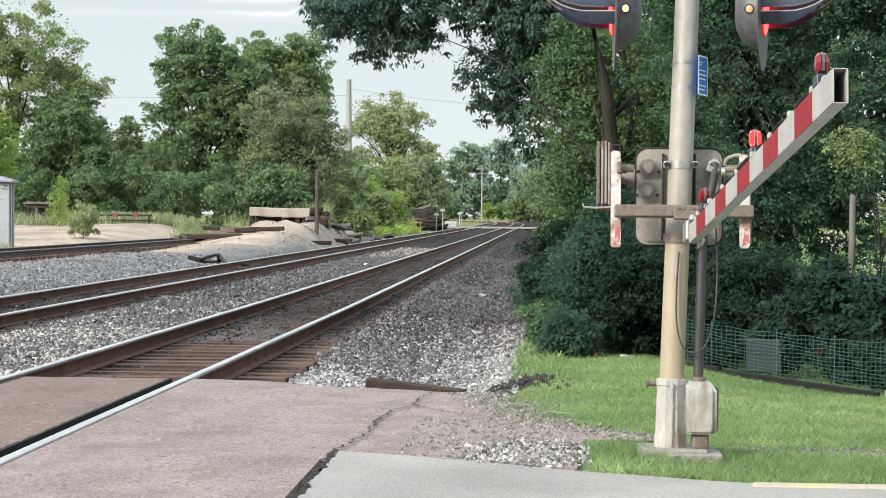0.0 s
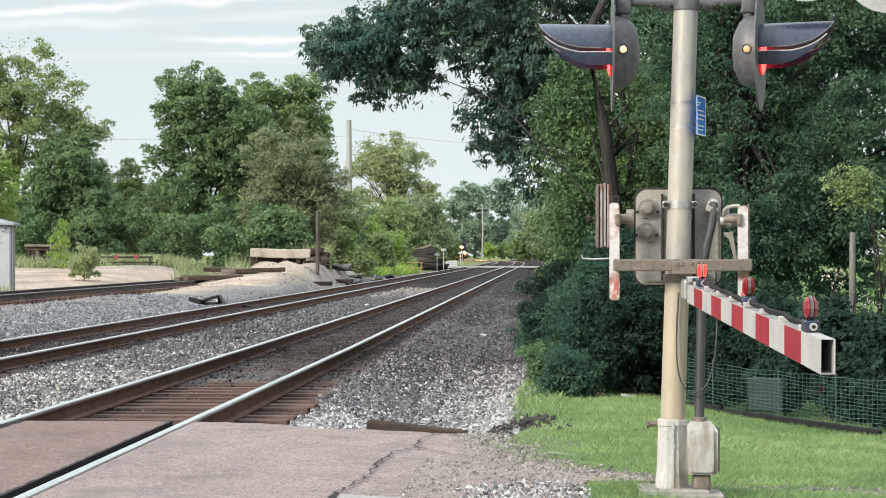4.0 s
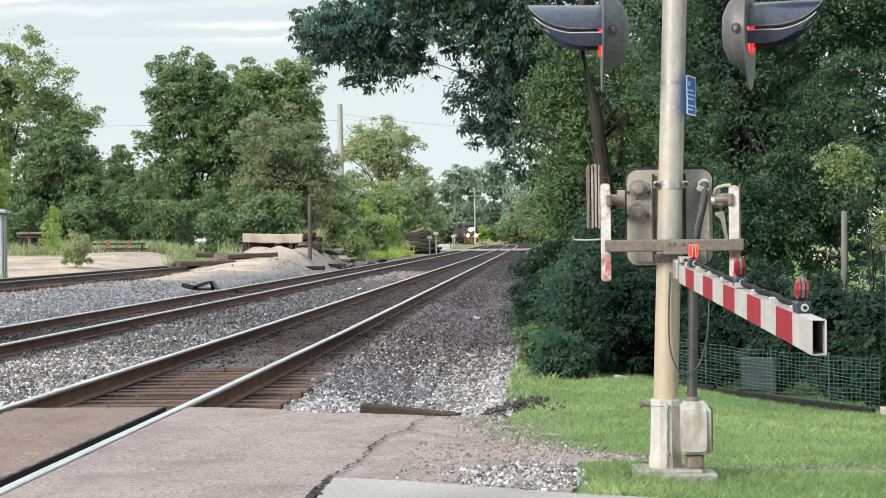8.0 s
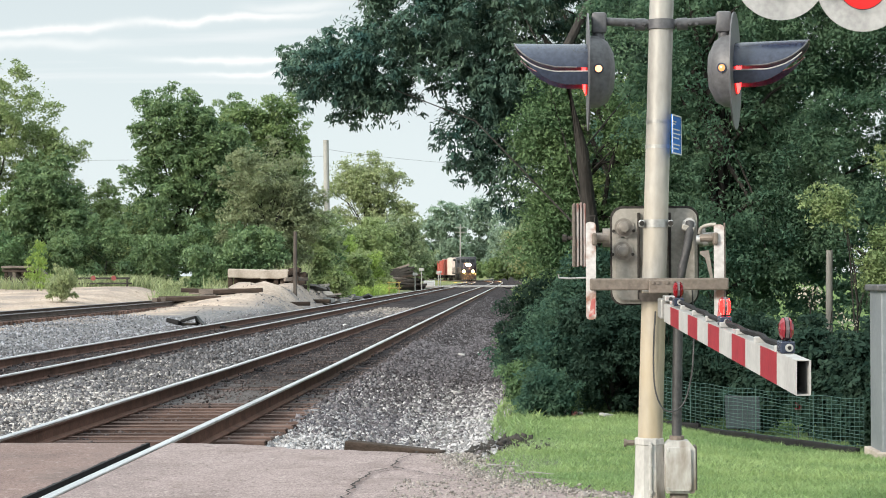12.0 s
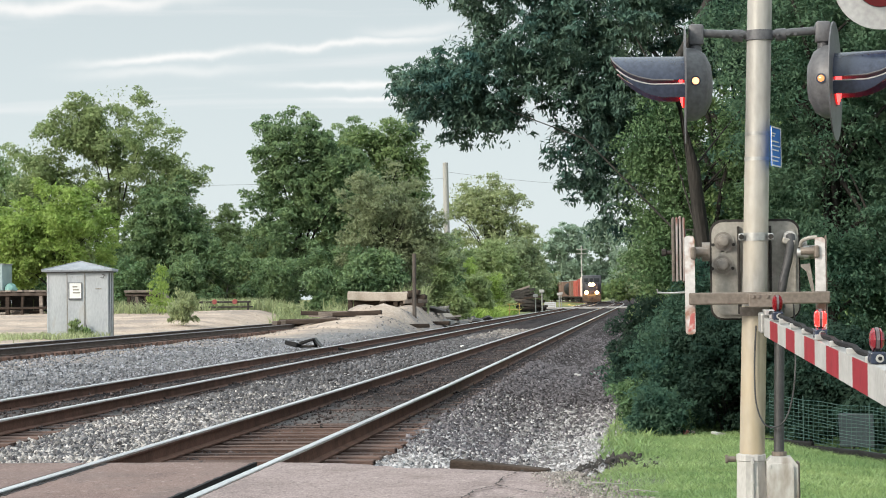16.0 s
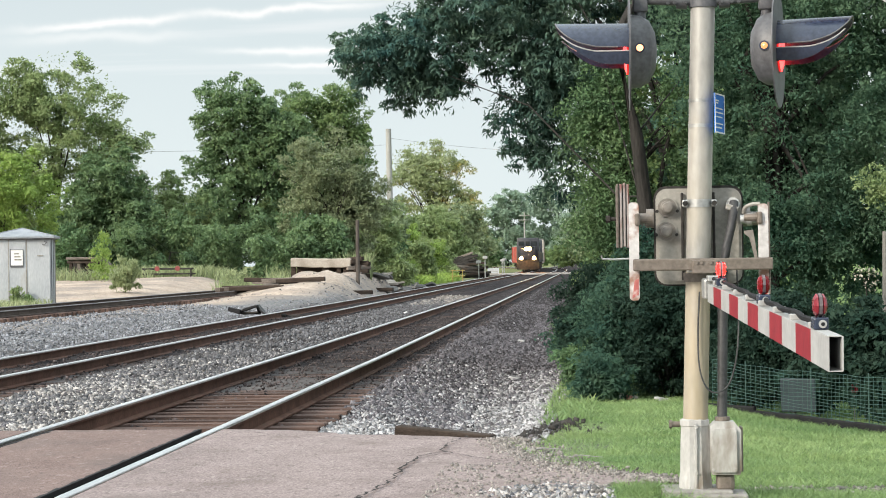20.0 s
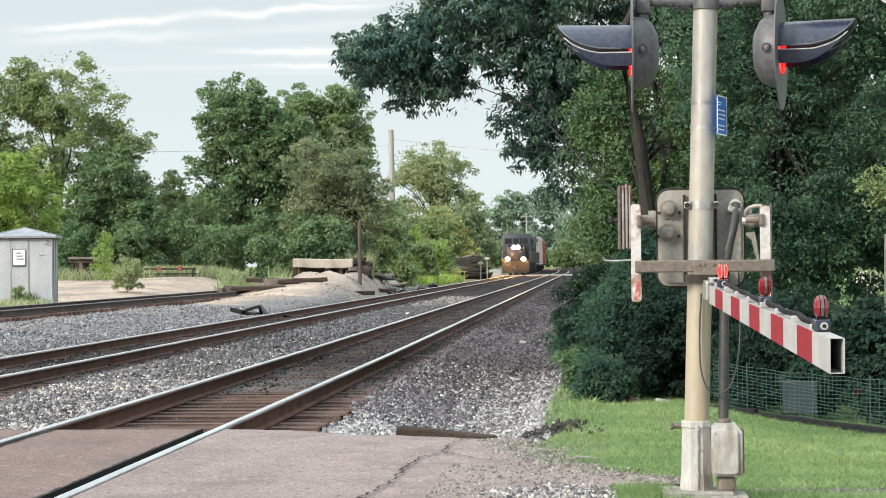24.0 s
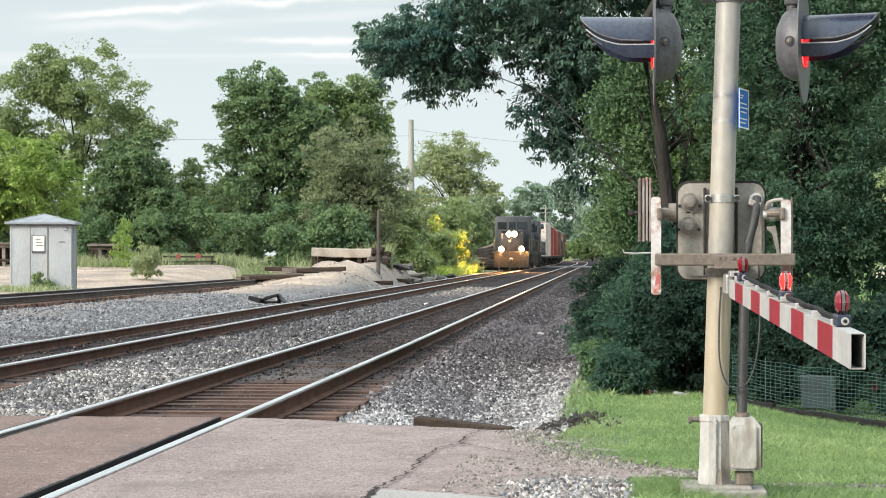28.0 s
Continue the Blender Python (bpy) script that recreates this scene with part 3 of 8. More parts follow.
def ground_z(x, y):
    """Height of the ground; the top of the rails by the crossing is 0."""
    u = x - drift(y)
    z = -0.24 + 0.03 * bump_noise(x, y, 0.8)
    # ballast shoulder to the ditch beside the near track, then lawn
    if u > -2.4:
        z -= 0.16 * smooth_step(-2.4, -1.0, u)
        lawn = -0.02 - (0.014 + 0.014 * smooth_step(0.9, 2.1, x)) * max(0.0, y - 12.0) - 0.02 * max(0.0, x - 1.0)
        lawn = max(lawn, -0.34)
        k = smooth_step(-1.1, -0.1, u)
        z = z * (1 - k) + (lawn + 0.03 * bump_noise(x, y, 0.5)) * k
    # fouled ballast lies up to the tops of the ties past the first stretch
    if -10.3 < u < -1.9:
        z += (0.072 + 0.020 * bump_noise(x, y, 2.3)) * smooth_step(20.0, 27.0, y) * smooth_step(-1.9, -2.5, u) * smooth_step(-10.3, -9.4, u)
    # rise to the siding and the sandy yard
    if u < -10.4:
        k = smooth_step(-10.4, -14.0, u)
        z += k * (0.20 + 0.05 * bump_noise(x, y, 0.3))
        # the sandy yard climbs towards the hedge
        z += 0.80 * smooth_step(76, 106, y) * smooth_step(-17.3, -20.5, x) * smooth_step(210, 150, y)
        m = math.exp(-((x + 12.5) / 1.7) ** 2 - ((y - 94) / 13.0) ** 2)
        z += 0.72 * m * (0.75 + 0.5 * bump_noise(x, y, 0.35))
        m = math.exp(-((x + 13.4) / 1.9) ** 2 - ((y - 99) / 6.0) ** 2)
        z += m * (0.48 * (0.8 + 0.5 * bump_noise(x, y, 0.6)) + 0.10 * bump_noise(x, y, 2.1))
        z += 0.36 * math.exp(-((x + 14.4) / 1.5) ** 2 - ((y - 92.0) / 2.6) ** 2)
        m = math.exp(-((x + 14.5) / 1.25) ** 2 - ((y - 101.3) / 2.0) ** 2)
        z += 0.78 * m * (0.8 + 0.5 * bump_noise(x, y, 0.7))
        m = math.exp(-((x + 11.9) / 1.3) ** 2 - ((y - 110) / 14.0) ** 2) * smooth_step(-10.4, -11.3, u)
        z += 0.95 * m * (0.78 + 0.6 * bump_noise(x, y, 0.5))
        # low bank under the shed
        z += 0.19 * smooth_step(-17.4, -18.3, x) * math.exp(-((y - 69.5) / 7.0) ** 2)
    if y < EDGE + 1.6:
        k = smooth_step(EDGE + 1.6, EDGE + 0.2, y)
        z = z * (1 - k) + min(z, -0.06) * k
    if 11.0 < y < 16.4:
        k = smooth_step(0.55, 0.15, abs(x - 0.36 + 0.265 * (y - 11.5)))
        z = z * (1 - k) + max(z, -0.016) * k
    elif y < 12.6:
        z = min(z, -0.045 - 0.03 * smooth_step(12.4, 11.4, y) * (1 if x > -2 else 0))
    # slight mound round the foot of the signal
    return z + 0.050 * math.exp(-((x - 0.75) / 0.8) ** 2 - ((y - 12.1) / 0.42) ** 2)


def grid(name, xs, ys, mat, lift=0.0, kind="structure", label="", category="ground"):
    v = [(x, y, ground_z(x, y) + lift) for y in ys for x in xs]
    nx = len(xs)
    f = [(j * nx + i, j * nx + i + 1, (j + 1) * nx + i + 1, (j + 1) * nx + i) for j in range(len(ys) - 1) for i in range(nx - 1)]
    return tagged(array_mesh(name, v, f, mat, smooth=True), label, category, kind=kind)


def ground_material():
    """Sandy earth, ballast and lawn on one sheet, by their place."""
    m = M_EARTH.copy()
    m.name = "ground of sand, ballast and lawn"
    nt = m.node_tree
    bs = nt.nodes["Principled BSDF"]
    tc = nt.nodes.new("ShaderNodeTexCoord")
    sep = nt.nodes.new("ShaderNodeSeparateXYZ")
    nt.links.new(tc.outputs["Object"], sep.inputs[0])
    wob = nt.nodes.new("ShaderNodeTexNoise")
    wob.inputs["Scale"].default_value = 0.9
    wob.inputs["Detail"].default_value = 4
    nt.links.new(tc.outputs["Object"], wob.inputs["Vector"])
    far = nt.nodes.new("ShaderNodeMath")          # undo the swing of the tracks
    far.operation = "MULTIPLY_ADD"
    far.inputs[1].default_value = 0.005
    nt.links.new(sep.outputs["Y"], far.inputs[0])
    nt.links.new(sep.outputs["X"], far.inputs[2])
    xw = nt.nodes.new("ShaderNodeMath")
    xw.operation = "MULTIPLY_ADD"
    xw.inputs[1].default_value = 1.6
    nt.links.new(wob.outputs["Fac"], xw.inputs[0])
    nt.links.new(far.outputs[0], xw.inputs[2])

    def band(at, wide, source=None):
        r = nt.nodes.new("ShaderNodeMapRange")
        r.inputs["From Min"].default_value, r.inputs["From Max"].default_value = at - wide, at + wide
        nt.links.new(source or xw.outputs[0], r.inputs["Value"])
        return r.outputs[0]

    def colours(low, high, sc):
        n = nt.nodes.new("ShaderNodeTexNoise")
        n.inputs["Scale"].default_value = sc
        n.inputs["Detail"].default_value = 8
        n.inputs["Roughness"].default_value = 0.75
        nt.links.new(tc.outputs["Object"], n.inputs["Vector"])
        r = nt.nodes.new("ShaderNodeValToRGB")
        r.color_ramp.elements[0].position, r.color_ramp.elements[0].color = 0.36, (*low, 1)
        r.color_ramp.elements[1].position, r.color_ramp.elements[1].color = 0.66, (*high, 1)
        nt.links.new(n.outputs["Fac"], r.inputs[0])
        return r.outputs[0]

    sand = bs.inputs["Base Color"].links[0].from_socket
    beyond = nt.nodes.new("ShaderNodeMix")        # past the yard the sand gives way to rough grass
    beyond.data_type = "RGBA"
    nt.links.new(band(138, 14, sep.outputs["Y"]), beyond.inputs["Factor"])
    nt.links.new(sand, beyond.inputs["A"])
    nt.links.new(colours((0.11, 0.135, 0.06), (0.24, 0.25, 0.13), 1.5), beyond.inputs["B"])
    sand = beyond.outputs["Result"]
    sy = nt.nodes.new("ShaderNodeMapRange")
    sy.inputs["From Min"].default_value, sy.inputs["From Max"].default_value = 70, 92
    sy.inputs["To Min"].default_value, sy.inputs["To Max"].default_value = 0.0, -3.1
    nt.links.new(sep.outputs["Y"], sy.inputs["Value"])
    shifted = nt.nodes.new("ShaderNodeMath")
    nt.links.new(xw.outputs[0], shifted.inputs[0])
    nt.links.new(sy.outputs[0], shifted.inputs[1])
    bedside = nt.nodes.new("ShaderNodeMath")       # there the sand lies nearly up to the second track
    bedside.operation = "MULTIPLY_ADD"
    bedside.inputs[1].default_value = 0.33
    nt.links.new(sy.outputs[0], bedside.inputs[0])
    nt.links.new(xw.outputs[0], bedside.inputs[2])
    bed = nt.nodes.new("ShaderNodeMix")           # clean grey ballast by the crossing; further on fouled, with stone shade painted in
    bed.data_type = "RGBA"
    nt.links.new(band(27, 5, sep.outputs["Y"]), bed.inputs["Factor"])
    nt.links.new(colours((0.075, 0.070, 0.069), (0.235, 0.222, 0.217), 11.0), bed.inputs["A"])
    nt.links.new(colours((0.012, 0.011, 0.012), (0.088, 0.080, 0.081), 2.2), bed.inputs["B"])
    layers = [(colours((0.09, 0.09, 0.095), (0.27, 0.265, 0.265), 9.0), -12.8, 0.9),
              (bed.outputs["Result"], -9.9, 0.7),
              (colours((0.085, 0.130, 0.050), (0.160, 0.220, 0.095), 2.5), 0.80, 0.30)]
    col = sand
    for colour, at, wide in layers:
        mx = nt.nodes.new("ShaderNodeMix")
        mx.data_type = "RGBA"
        nt.links.new(band(at, wide, shifted.outputs[0] if at < -10 else bedside.outputs[0] if at < 0 else None), mx.inputs["Factor"])
        nt.links.new(col, mx.inputs["A"])
        nt.links.new(colour, mx.inputs["B"])
        col = mx.outputs["Result"]
    nt.links.new(col, bs.inputs["Base Color"])
    bs.inputs["Specular IOR Level"].default_value = 0.0
    return m


def build_ground():
    near_x = list(np.arange(-34, 14.01, 0.35))
    xs = [-900, -300, -120, -60] + near_x + [20, 40, 100, 300, 900]
    ys = [-300, -60, -10] + list(np.arange(0, 40, 0.4)) + list(np.arange(40, 140, 1.2)) + list(np.arange(140, 400, 6)) + [420, 460, 520, 600, 700, 900, 1400, 2500]
    grid("ground", [float(x) for x in xs], [float(y) for y in ys], ground_material(),
         label="gravel, sandy yard and lawn ground beside railway", category="ground")


build_ground()


# ---- tracks ----
def rail_mesh(bm, x0, y0, y1, z, top_only=False, step=4.0):
    """One rail along the track's line; head and web-and-foot are separate parts."""
    if top_only:
        prof = [(-0.037, -0.022), (0.037, -0.022), (0.037, -0.006), (0.031, 0.0), (-0.031, 0.0), (-0.037, -0.006)]
    else:
        prof = [(-0.07, -0.172), (0.07, -0.172), (0.07, -0.158), (0.012, -0.140), (0.012, -0.045), (0.036, -0.036), (0.036, -0.010), (0.030, -0.005),
                (-0.030, -0.005), (-0.036, -0.010), (-0.036, -0.036), (-0.012, -0.045), (-0.012, -0.140), (-0.07, -0.158)]
    rings = []
    n = max(2, int((y1 - y0) / step))
    for i in range(n + 1):
        y = y0 + (y1 - y0) * i / n
        rings.append([bm.verts.new((x0 + drift(y) + px, y, z + pz)) for px, pz in prof])
    k = len(prof)
    for i in range(n):
        for j in range(k):
            bm.faces.new((rings[i][j], rings[i + 1][j], rings[i + 1][(j + 1) % k], rings[i][(j + 1) % k]))
    bm.faces.new(rings[0])
    bm.faces.new(rings[-1][::-1])
    return bm


def tie_mesh(wide, long, high, seed):
    rnd = random.Random(seed)
    bm = fresh()
    box(bm, (0, 0, -high / 2), (long, wide, high), bevel=0.012)
    for v in bm.verts:
        v.co += Vector((rnd.uniform(-0.02, 0.02), rnd.uniform(-0.008, 0.008), rnd.uniform(-0.006, 0.006)))
    me = bpy.data.meshes.new("tie")
    bm.to_mesh(me)
    bm.free()
    me.materials.append(M_TIE)
    return me


TIES = [tie_mesh(0.23, 2.6, 0.18, s) for s in range(5)]


def build_track(x0, y0, y1, z, label, tie_to, rust_top=False):
    track = thing("railway_track", label, "railway track", group="railway tracks", kind="structure")
    for side in (-0.5, 0.5):
        x = x0 + side * GAUGE
        rail = part("rail", rail_mesh(fresh(), x, y0, y1, z), M_RUSTDARK if rust_top else M_RUST, track, "rust-brown steel rail")
        part("rail_head", rail_mesh(fresh(), x, y0, y1, z, top_only=True), M_SIDING if rust_top else M_RAILTOP, rail, "worn shiny rail head")
    rnd = random.Random(int(-x0 * 10))
    y = max(-45.0, y0 + 0.2)
    while y < tie_to:
        if y0 < 0 and NEAR_EDGE - 0.2 < y < EDGE + 0.25:
            y = EDGE + 0.25
        m = pose(x0 + drift(y) + rnd.uniform(-0.04, 0.04), y + rnd.uniform(-0.02, 0.02), z - 0.176 + rnd.uniform(-0.008, 0.004), 0, 0, rnd.uniform(-0.8, 0.8))
        ob = new("tie", TIES[rnd.randrange(5)])
        ob.parent, ob.matrix_basis = track, m
        y += 0.52
    return track


build_track(T1, -150.0, 780.0, 0.0, "main railway track with shiny rails on dark ties", 60)
build_track(T2, -150.0, 780.0, 0.0, "second railway track beside the main one", 60)
build_track(T3, 30.0, 112.0, 0.24, "rusty siding track along the gravel yard", 100, rust_top=True)


# ---- pavement of the crossing and the road ----
def slab(name, outline, top, thick, mat, label, category, bevel=0.0):
    bm = fresh()
    prism(bm, outline, top - thick, top)
    return tagged(part(name, bm, mat), label, category, kind="structure")


def wavy(points, amount, step, seed):
    """A polyline with small irregular bends."""
    rnd = random.Random(seed)
    out = []
    for (x0, y0), (x1, y1) in zip(points[:-1], points[1:]):
        n = max(1, int(math.hypot(x1 - x0, y1 - y0) / step))
        for i in range(n):
            out.append((x0 + (x1 - x0) * i / n + rnd.uniform(-amount, amount), y0 + (y1 - y0) * i / n + rnd.uniform(-amount, amount)))
    return out + [points[-1]]


def build_crossing():
    half, head, groove = GAUGE / 2, 0.037, 0.10
    rails = sorted([T1 - half, T1 + half, T2 - half, T2 + half])
    edges = [-14.0]
    for i, x in enumerate(rails):
        inner = i % 2 == 0                      # the flange groove lies on the inner side
        edges += [x - head - (0.02 if inner else groove), x + head + (groove if inner else 0.02)]
    strips = list(zip(edges[0::2], edges[1::2]))
    for a, b in strips:
        slab("crossing_pavement", [(a, NEAR_EDGE), (b, NEAR_EDGE)] + wavy([(b, EDGE), (a, EDGE)], 0.02, 0.15, int(a * 9)), -0.004, 0.2, M_ASPHALT_OLD,
             "worn pinkish asphalt between the crossing rails", "pavement")
    # black strips beside each rail, put in to darken the flange groove like shade
    for i, x in enumerate(rails):
        s = 1 if i % 2 == 0 else -1
        bm = fresh()
        box(bm, (x + s * (head + groove / 2), (NEAR_EDGE + EDGE) / 2, -0.062), (groove - 0.006, EDGE - NEAR_EDGE - 0.1, 0.03))
        e = x + s * (head + groove)
        prism(bm, [(e - s * 0.016, EDGE - 0.02), (e - s * 0.016, NEAR_EDGE)] + wavy([(e + s * 0.012, NEAR_EDGE), (e + s * 0.012, EDGE - 0.02)], 0.012, 0.09, i), -0.15, -0.001)
        bmesh.ops.recalc_face_normals(bm, faces=bm.faces)
        tagged(part("groove_dark_strip", bm, M_RUBBER), "black strip added as shade in the flange groove", "filler", kind="structure")
    # approach to the right of the near rail, with a ragged far edge
    a = edges[-1]
    far = wavy([(0.12, 11.3), (0.10, 12.2), (0.16, 12.72), (0.34, 12.84), (0.46, 12.98), (0.34, 13.17), (0.05, 13.48), (-0.25, 14.18), (-0.47, 14.97), (-0.68, 15.95), (-1.3, 16.3), (-1.9, 16.5), (-2.3, 16.9), (a, EDGE)], 0.035, 0.12, 5)
    bm = fresh()
    prism(bm, [(a, NEAR_EDGE), (-1.2, NEAR_EDGE), (-1.3, 11.6)] + far, -0.2, -0.006)
    tagged(part("crossing_approach", bm, M_ASPHALT), "cracked pinkish asphalt approach beside the rail", "pavement", kind="structure")
    # grey road in front
    near = wavy([(-1.24, 9.0), (-1.22, 11.0), (-1.22, 11.88), (-0.6, 11.6), (0.05, 11.15), (1.0, 10.68), (2.0, 10.5), (6.0, 10.3)], 0.02, 0.2, 8)
    bm = fresh()
    prism(bm, [(-1.24, -8.0), (14.0, -8.0), (14.0, 10.2)] + near[::-1], -0.21, 0.004)
    tagged(part("road", bm, M_ROAD), "pale grey worn road surface by the crossing", "road", kind="structure")
    # filler in the joints and cracks
    lines = [([(-1.26, 9.0), (-1.23, 10.2), (-1.25, 11.95)], 0.035), ([(-1.25, 11.95), (-1.17, 12.63), (-1.14, 14.4), (-0.97, 14.75)], 0.020),
             ([(-0.97, 14.75), (-1.02, 15.3), (-0.89, 16.1)], 0.016), ([(-0.97, 14.75), (-0.7, 14.3), (-0.39, 13.94)], 0.014), ([(-1.25, 11.95), (-0.6, 11.64), (0.0, 11.2)], 0.018)]
    for i, (pts, w) in enumerate(lines):
        pts = wavy(wavy(pts, 0.022, 0.11, 20 + i), 0.008, 0.03, 40 + i)
        rnd = random.Random(i)
        bm = fresh()
        prev = None
        for x, y in pts:
            ww = w * rnd.uniform(0.12, 0.70)
            pair = (bm.verts.new((x - ww, y, 0.008)), bm.verts.new((x + ww, y + ww * 0.4, 0.008)))
            if prev:
                bm.faces.new((prev[0], prev[1], pair[1], pair[0]))
            prev = pair
        tagged(part("tar_crack", bm, M_TAR), "black tar-filled crack in the asphalt", "crack", group="pavement cracks", kind="structure")
    kerb = fresh()
    box(kerb, (3.6, 10.52, -0.085), (5.2, 0.14, 0.20), Euler((0, 0, radians(-2.0))).to_matrix(), bevel=0.025)
    tagged(part("kerb", kerb, M_KERB), "low kerb with worn yellow paint", "kerb", kind="structure")
    # timber laid at the end of the ballast
    bm = fresh()
    box(bm, (0, 0, 0), (0.80, 0.15, 0.11), Euler((0, radians(5), radians(-13))).to_matrix(), bevel=0.015)
    tagged(part("timber", bm, M_DARKWOOD, at=pose(-1.09, 16.45, -0.03)), "dark old timber lying at the asphalt edge", "timber")


build_crossing()


# ---- crossing signal ----
def curve_through(pts, n=5):
    """Smooth line through points."""
    p = [Vector(a) for a in pts]
    p = [p[0] * 2 - p[1]] + p + [p[-1] * 2 - p[-2]]
    out = []
    for i in range(1, len(p) - 2):
        for k in range(n):
            t = k / n
            a, b, e, d = p[i - 1], p[i], p[i + 1], p[i + 2]
            out.append(0.5 * (2 * b + (e - a) * t + (2 * a - 5 * b + 4 * e - d) * t * t + (3 * b - a - 3 * e + d) * t ** 3))
    return out + [p[-2]]


def mast_x(z):
    return 0.715 + 0.032 * (z - 1.66)


MY = 11.97      # distance of the mast
FOOT = pose(0, 0, 0.036)


def build_signal():
    sig = thing("crossing_signal", "weathered railroad crossing signal mast on a cast base", "crossing signal", pose(0.675, MY, 0.0))
    o = Vector((0.675, MY, 0.0))

    def p(x, y, z):
        return (x - o.x, y - o.y, z - o.z)

    bm = fresh()
    rod(bm, p(mast_x(1.27), MY, 1.27), p(mast_x(4.3), MY, 4.3), 0.070, 0.068, seg=28)
    part("mast", bm, M_MAST, sig, "grey-beige metal mast", smooth=True)
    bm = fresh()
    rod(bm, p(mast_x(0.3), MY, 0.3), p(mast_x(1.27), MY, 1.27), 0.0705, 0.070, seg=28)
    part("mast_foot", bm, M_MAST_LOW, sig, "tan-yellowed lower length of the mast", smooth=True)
    # base in two cast shells with a flange
    bm = fresh()
    lathe(bm, [(0.100, 0.0), (0.098, 0.05), (0.092, 0.10), (0.084, 0.36), (0.089, 0.365), (0.088, 0.395), (0.072, 0.402)], seg=8,
          m=pose(-0.005, 0, 0, 0, 0, 22.5))
    part("base", bm, M_CAST, sig, "worn cast metal base", at=FOOT)
    bm = fresh()
    box(bm, (0.0, 0.01, -0.04), (0.40, 0.36, 0.10), bevel=0.012)
    box(bm, (0.05, -0.05, -0.06), (0.46, 0.30, 0.10), bevel=0.012)
    part("base_plate", bm, M_KERBGREY, sig, "weathered grey concrete base slab", at=FOOT)
    bm = fresh()
    for z in (0.10, 0.25, 0.36):
        rod(bm, (-0.004, -0.105, z), (-0.004, -0.075, z), 0.012, seg=6)
    box(bm, (-0.004, -0.088, 0.20), (0.014, 0.02, 0.36), bevel=0.003)
    part("base_seam", bm, M_CAST, sig, at=FOOT)
    bm = fresh()
    rod(bm, (-0.135, -0.02, 0.372), (-0.09, -0.02, 0.372), 0.016, seg=8)
    rod(bm, (-0.15, -0.02, 0.372), (-0.135, -0.02, 0.372), 0.024, seg=6)
    part("base_bolt", bm, M_BRACKET, sig, at=FOOT)
    # junction box at the foot
    bm = fresh()
    prism(bm, [(-0.078, -0.145), (0.078, -0.145), (0.086, -0.12), (0.086, 0.105), (0.050, 0.150), (-0.060, 0.150), (-0.086, 0.125), (-0.086, -0.12)], -0.075, 0.075, pose(0.162, -0.06, 0.24, 90))
    jb = part("junction_box", bm, M_CAST, sig, "pale cast junction box", smooth=True, at=FOOT)
    bm = fresh()
    prism(bm, rounded(0.140, 0.245, 0.02, 3), -0.010, 0.010, pose(0.152, -0.143, 0.232, 90))
    for bx, bz in ((0.090, 0.125), (0.214, 0.125), (0.090, 0.340), (0.214, 0.340)):
        rod(bm, (bx, -0.160, bz), (bx, -0.150, bz), 0.008, seg=6)
    part("cover", bm, M_CAST, jb, smooth=True)
    bm = fresh()
    box(bm, (0.16, -0.05, 0.05), (0.10, 0.12, 0.10), bevel=0.02)
    box(bm, (0.252, -0.05, 0.235), (0.014, 0.13, 0.25), bevel=0.005)
    part("box_foot", bm, M_BRACKET, jb)
    # conduit
    bm = fresh()
    hose(bm, [(0.150, -0.03, 0.36), (0.150, -0.02, 0.46), (0.158, 0.0, 0.8), (0.165, 0.03, 1.1), (0.168, 0.06, 1.28)], 0.029, 10)
    part("conduit", bm, M_HOSE, sig, "black conduit pipe", smooth=True)
    bm = fresh()
    lathe(bm, [(0.046, 0.0), (0.046, 0.025), (0.036, 0.03), (0.036, 0.05), (0.042, 0.052), (0.042, 0.075)], seg=12, m=pose(0.150, -0.03, 0.375))
    part("conduit_nut", bm, M_BRACKET, sig)
    bm = fresh()
    hose(bm, curve_through([(0.03, -0.085, 1.16), (0.018, -0.09, 0.95), (0.022, -0.092, 0.74), (0.06, -0.092, 0.62), (0.12, -0.085, 0.59), (0.19, -0.07, 0.64), (0.235, -0.055, 0.80), (0.25, -0.03, 1.02), (0.245, 0.0, 1.30)]), 0.005, 6)
    part("loose_cable", bm, M_HOSE, sig, "thin dark cable hanging in a loop", smooth=True)
    # bands and clamp round the mast
    for z, r, h, mat in ((1.66, 0.074, 0.045, M_STEEL), (2.242, 0.0715, 0.020, M_STEEL), (2.100, 0.0715, 0.020, M_STEEL), (2.80, 0.080, 0.055, M_HOUSING), (1.24, 0.082, 0.05, M_BRACKET)):
        bm = fresh()
        lathe(bm, [(r, -h / 2), (r, h / 2), (r - 0.012, h / 2), (r - 0.012, -h / 2)], seg=28, m=pose(mast_x(z) - o.x, 0, z))
        part("clamp_band", bm, mat, sig, smooth=True)
    for side in (-1, 1):
        bm = fresh()
        box(bm, (mast_x(1.66) - o.x + side * 0.080, -0.01, 1.66), (0.036, 0.05, 0.040), bevel=0.008)
        part("clamp_ear", bm, M_STEEL, sig)
        bm = fresh()
        rod(bm, (mast_x(1.66) - o.x + side * 0.082, -0.06, 1.66), (mast_x(1.66) - o.x + side * 0.082, 0.0, 1.66), 0.015, seg=8)
        part("clamp_bolt", bm, M_UNDER, sig)

    # gate mechanism enclosure behind the mast
    bm = fresh()
    prism(bm, rounded(0.460, 0.52, 0.060), -0.18, 0.18, pose(0.040, 0.30, 1.475, 90))
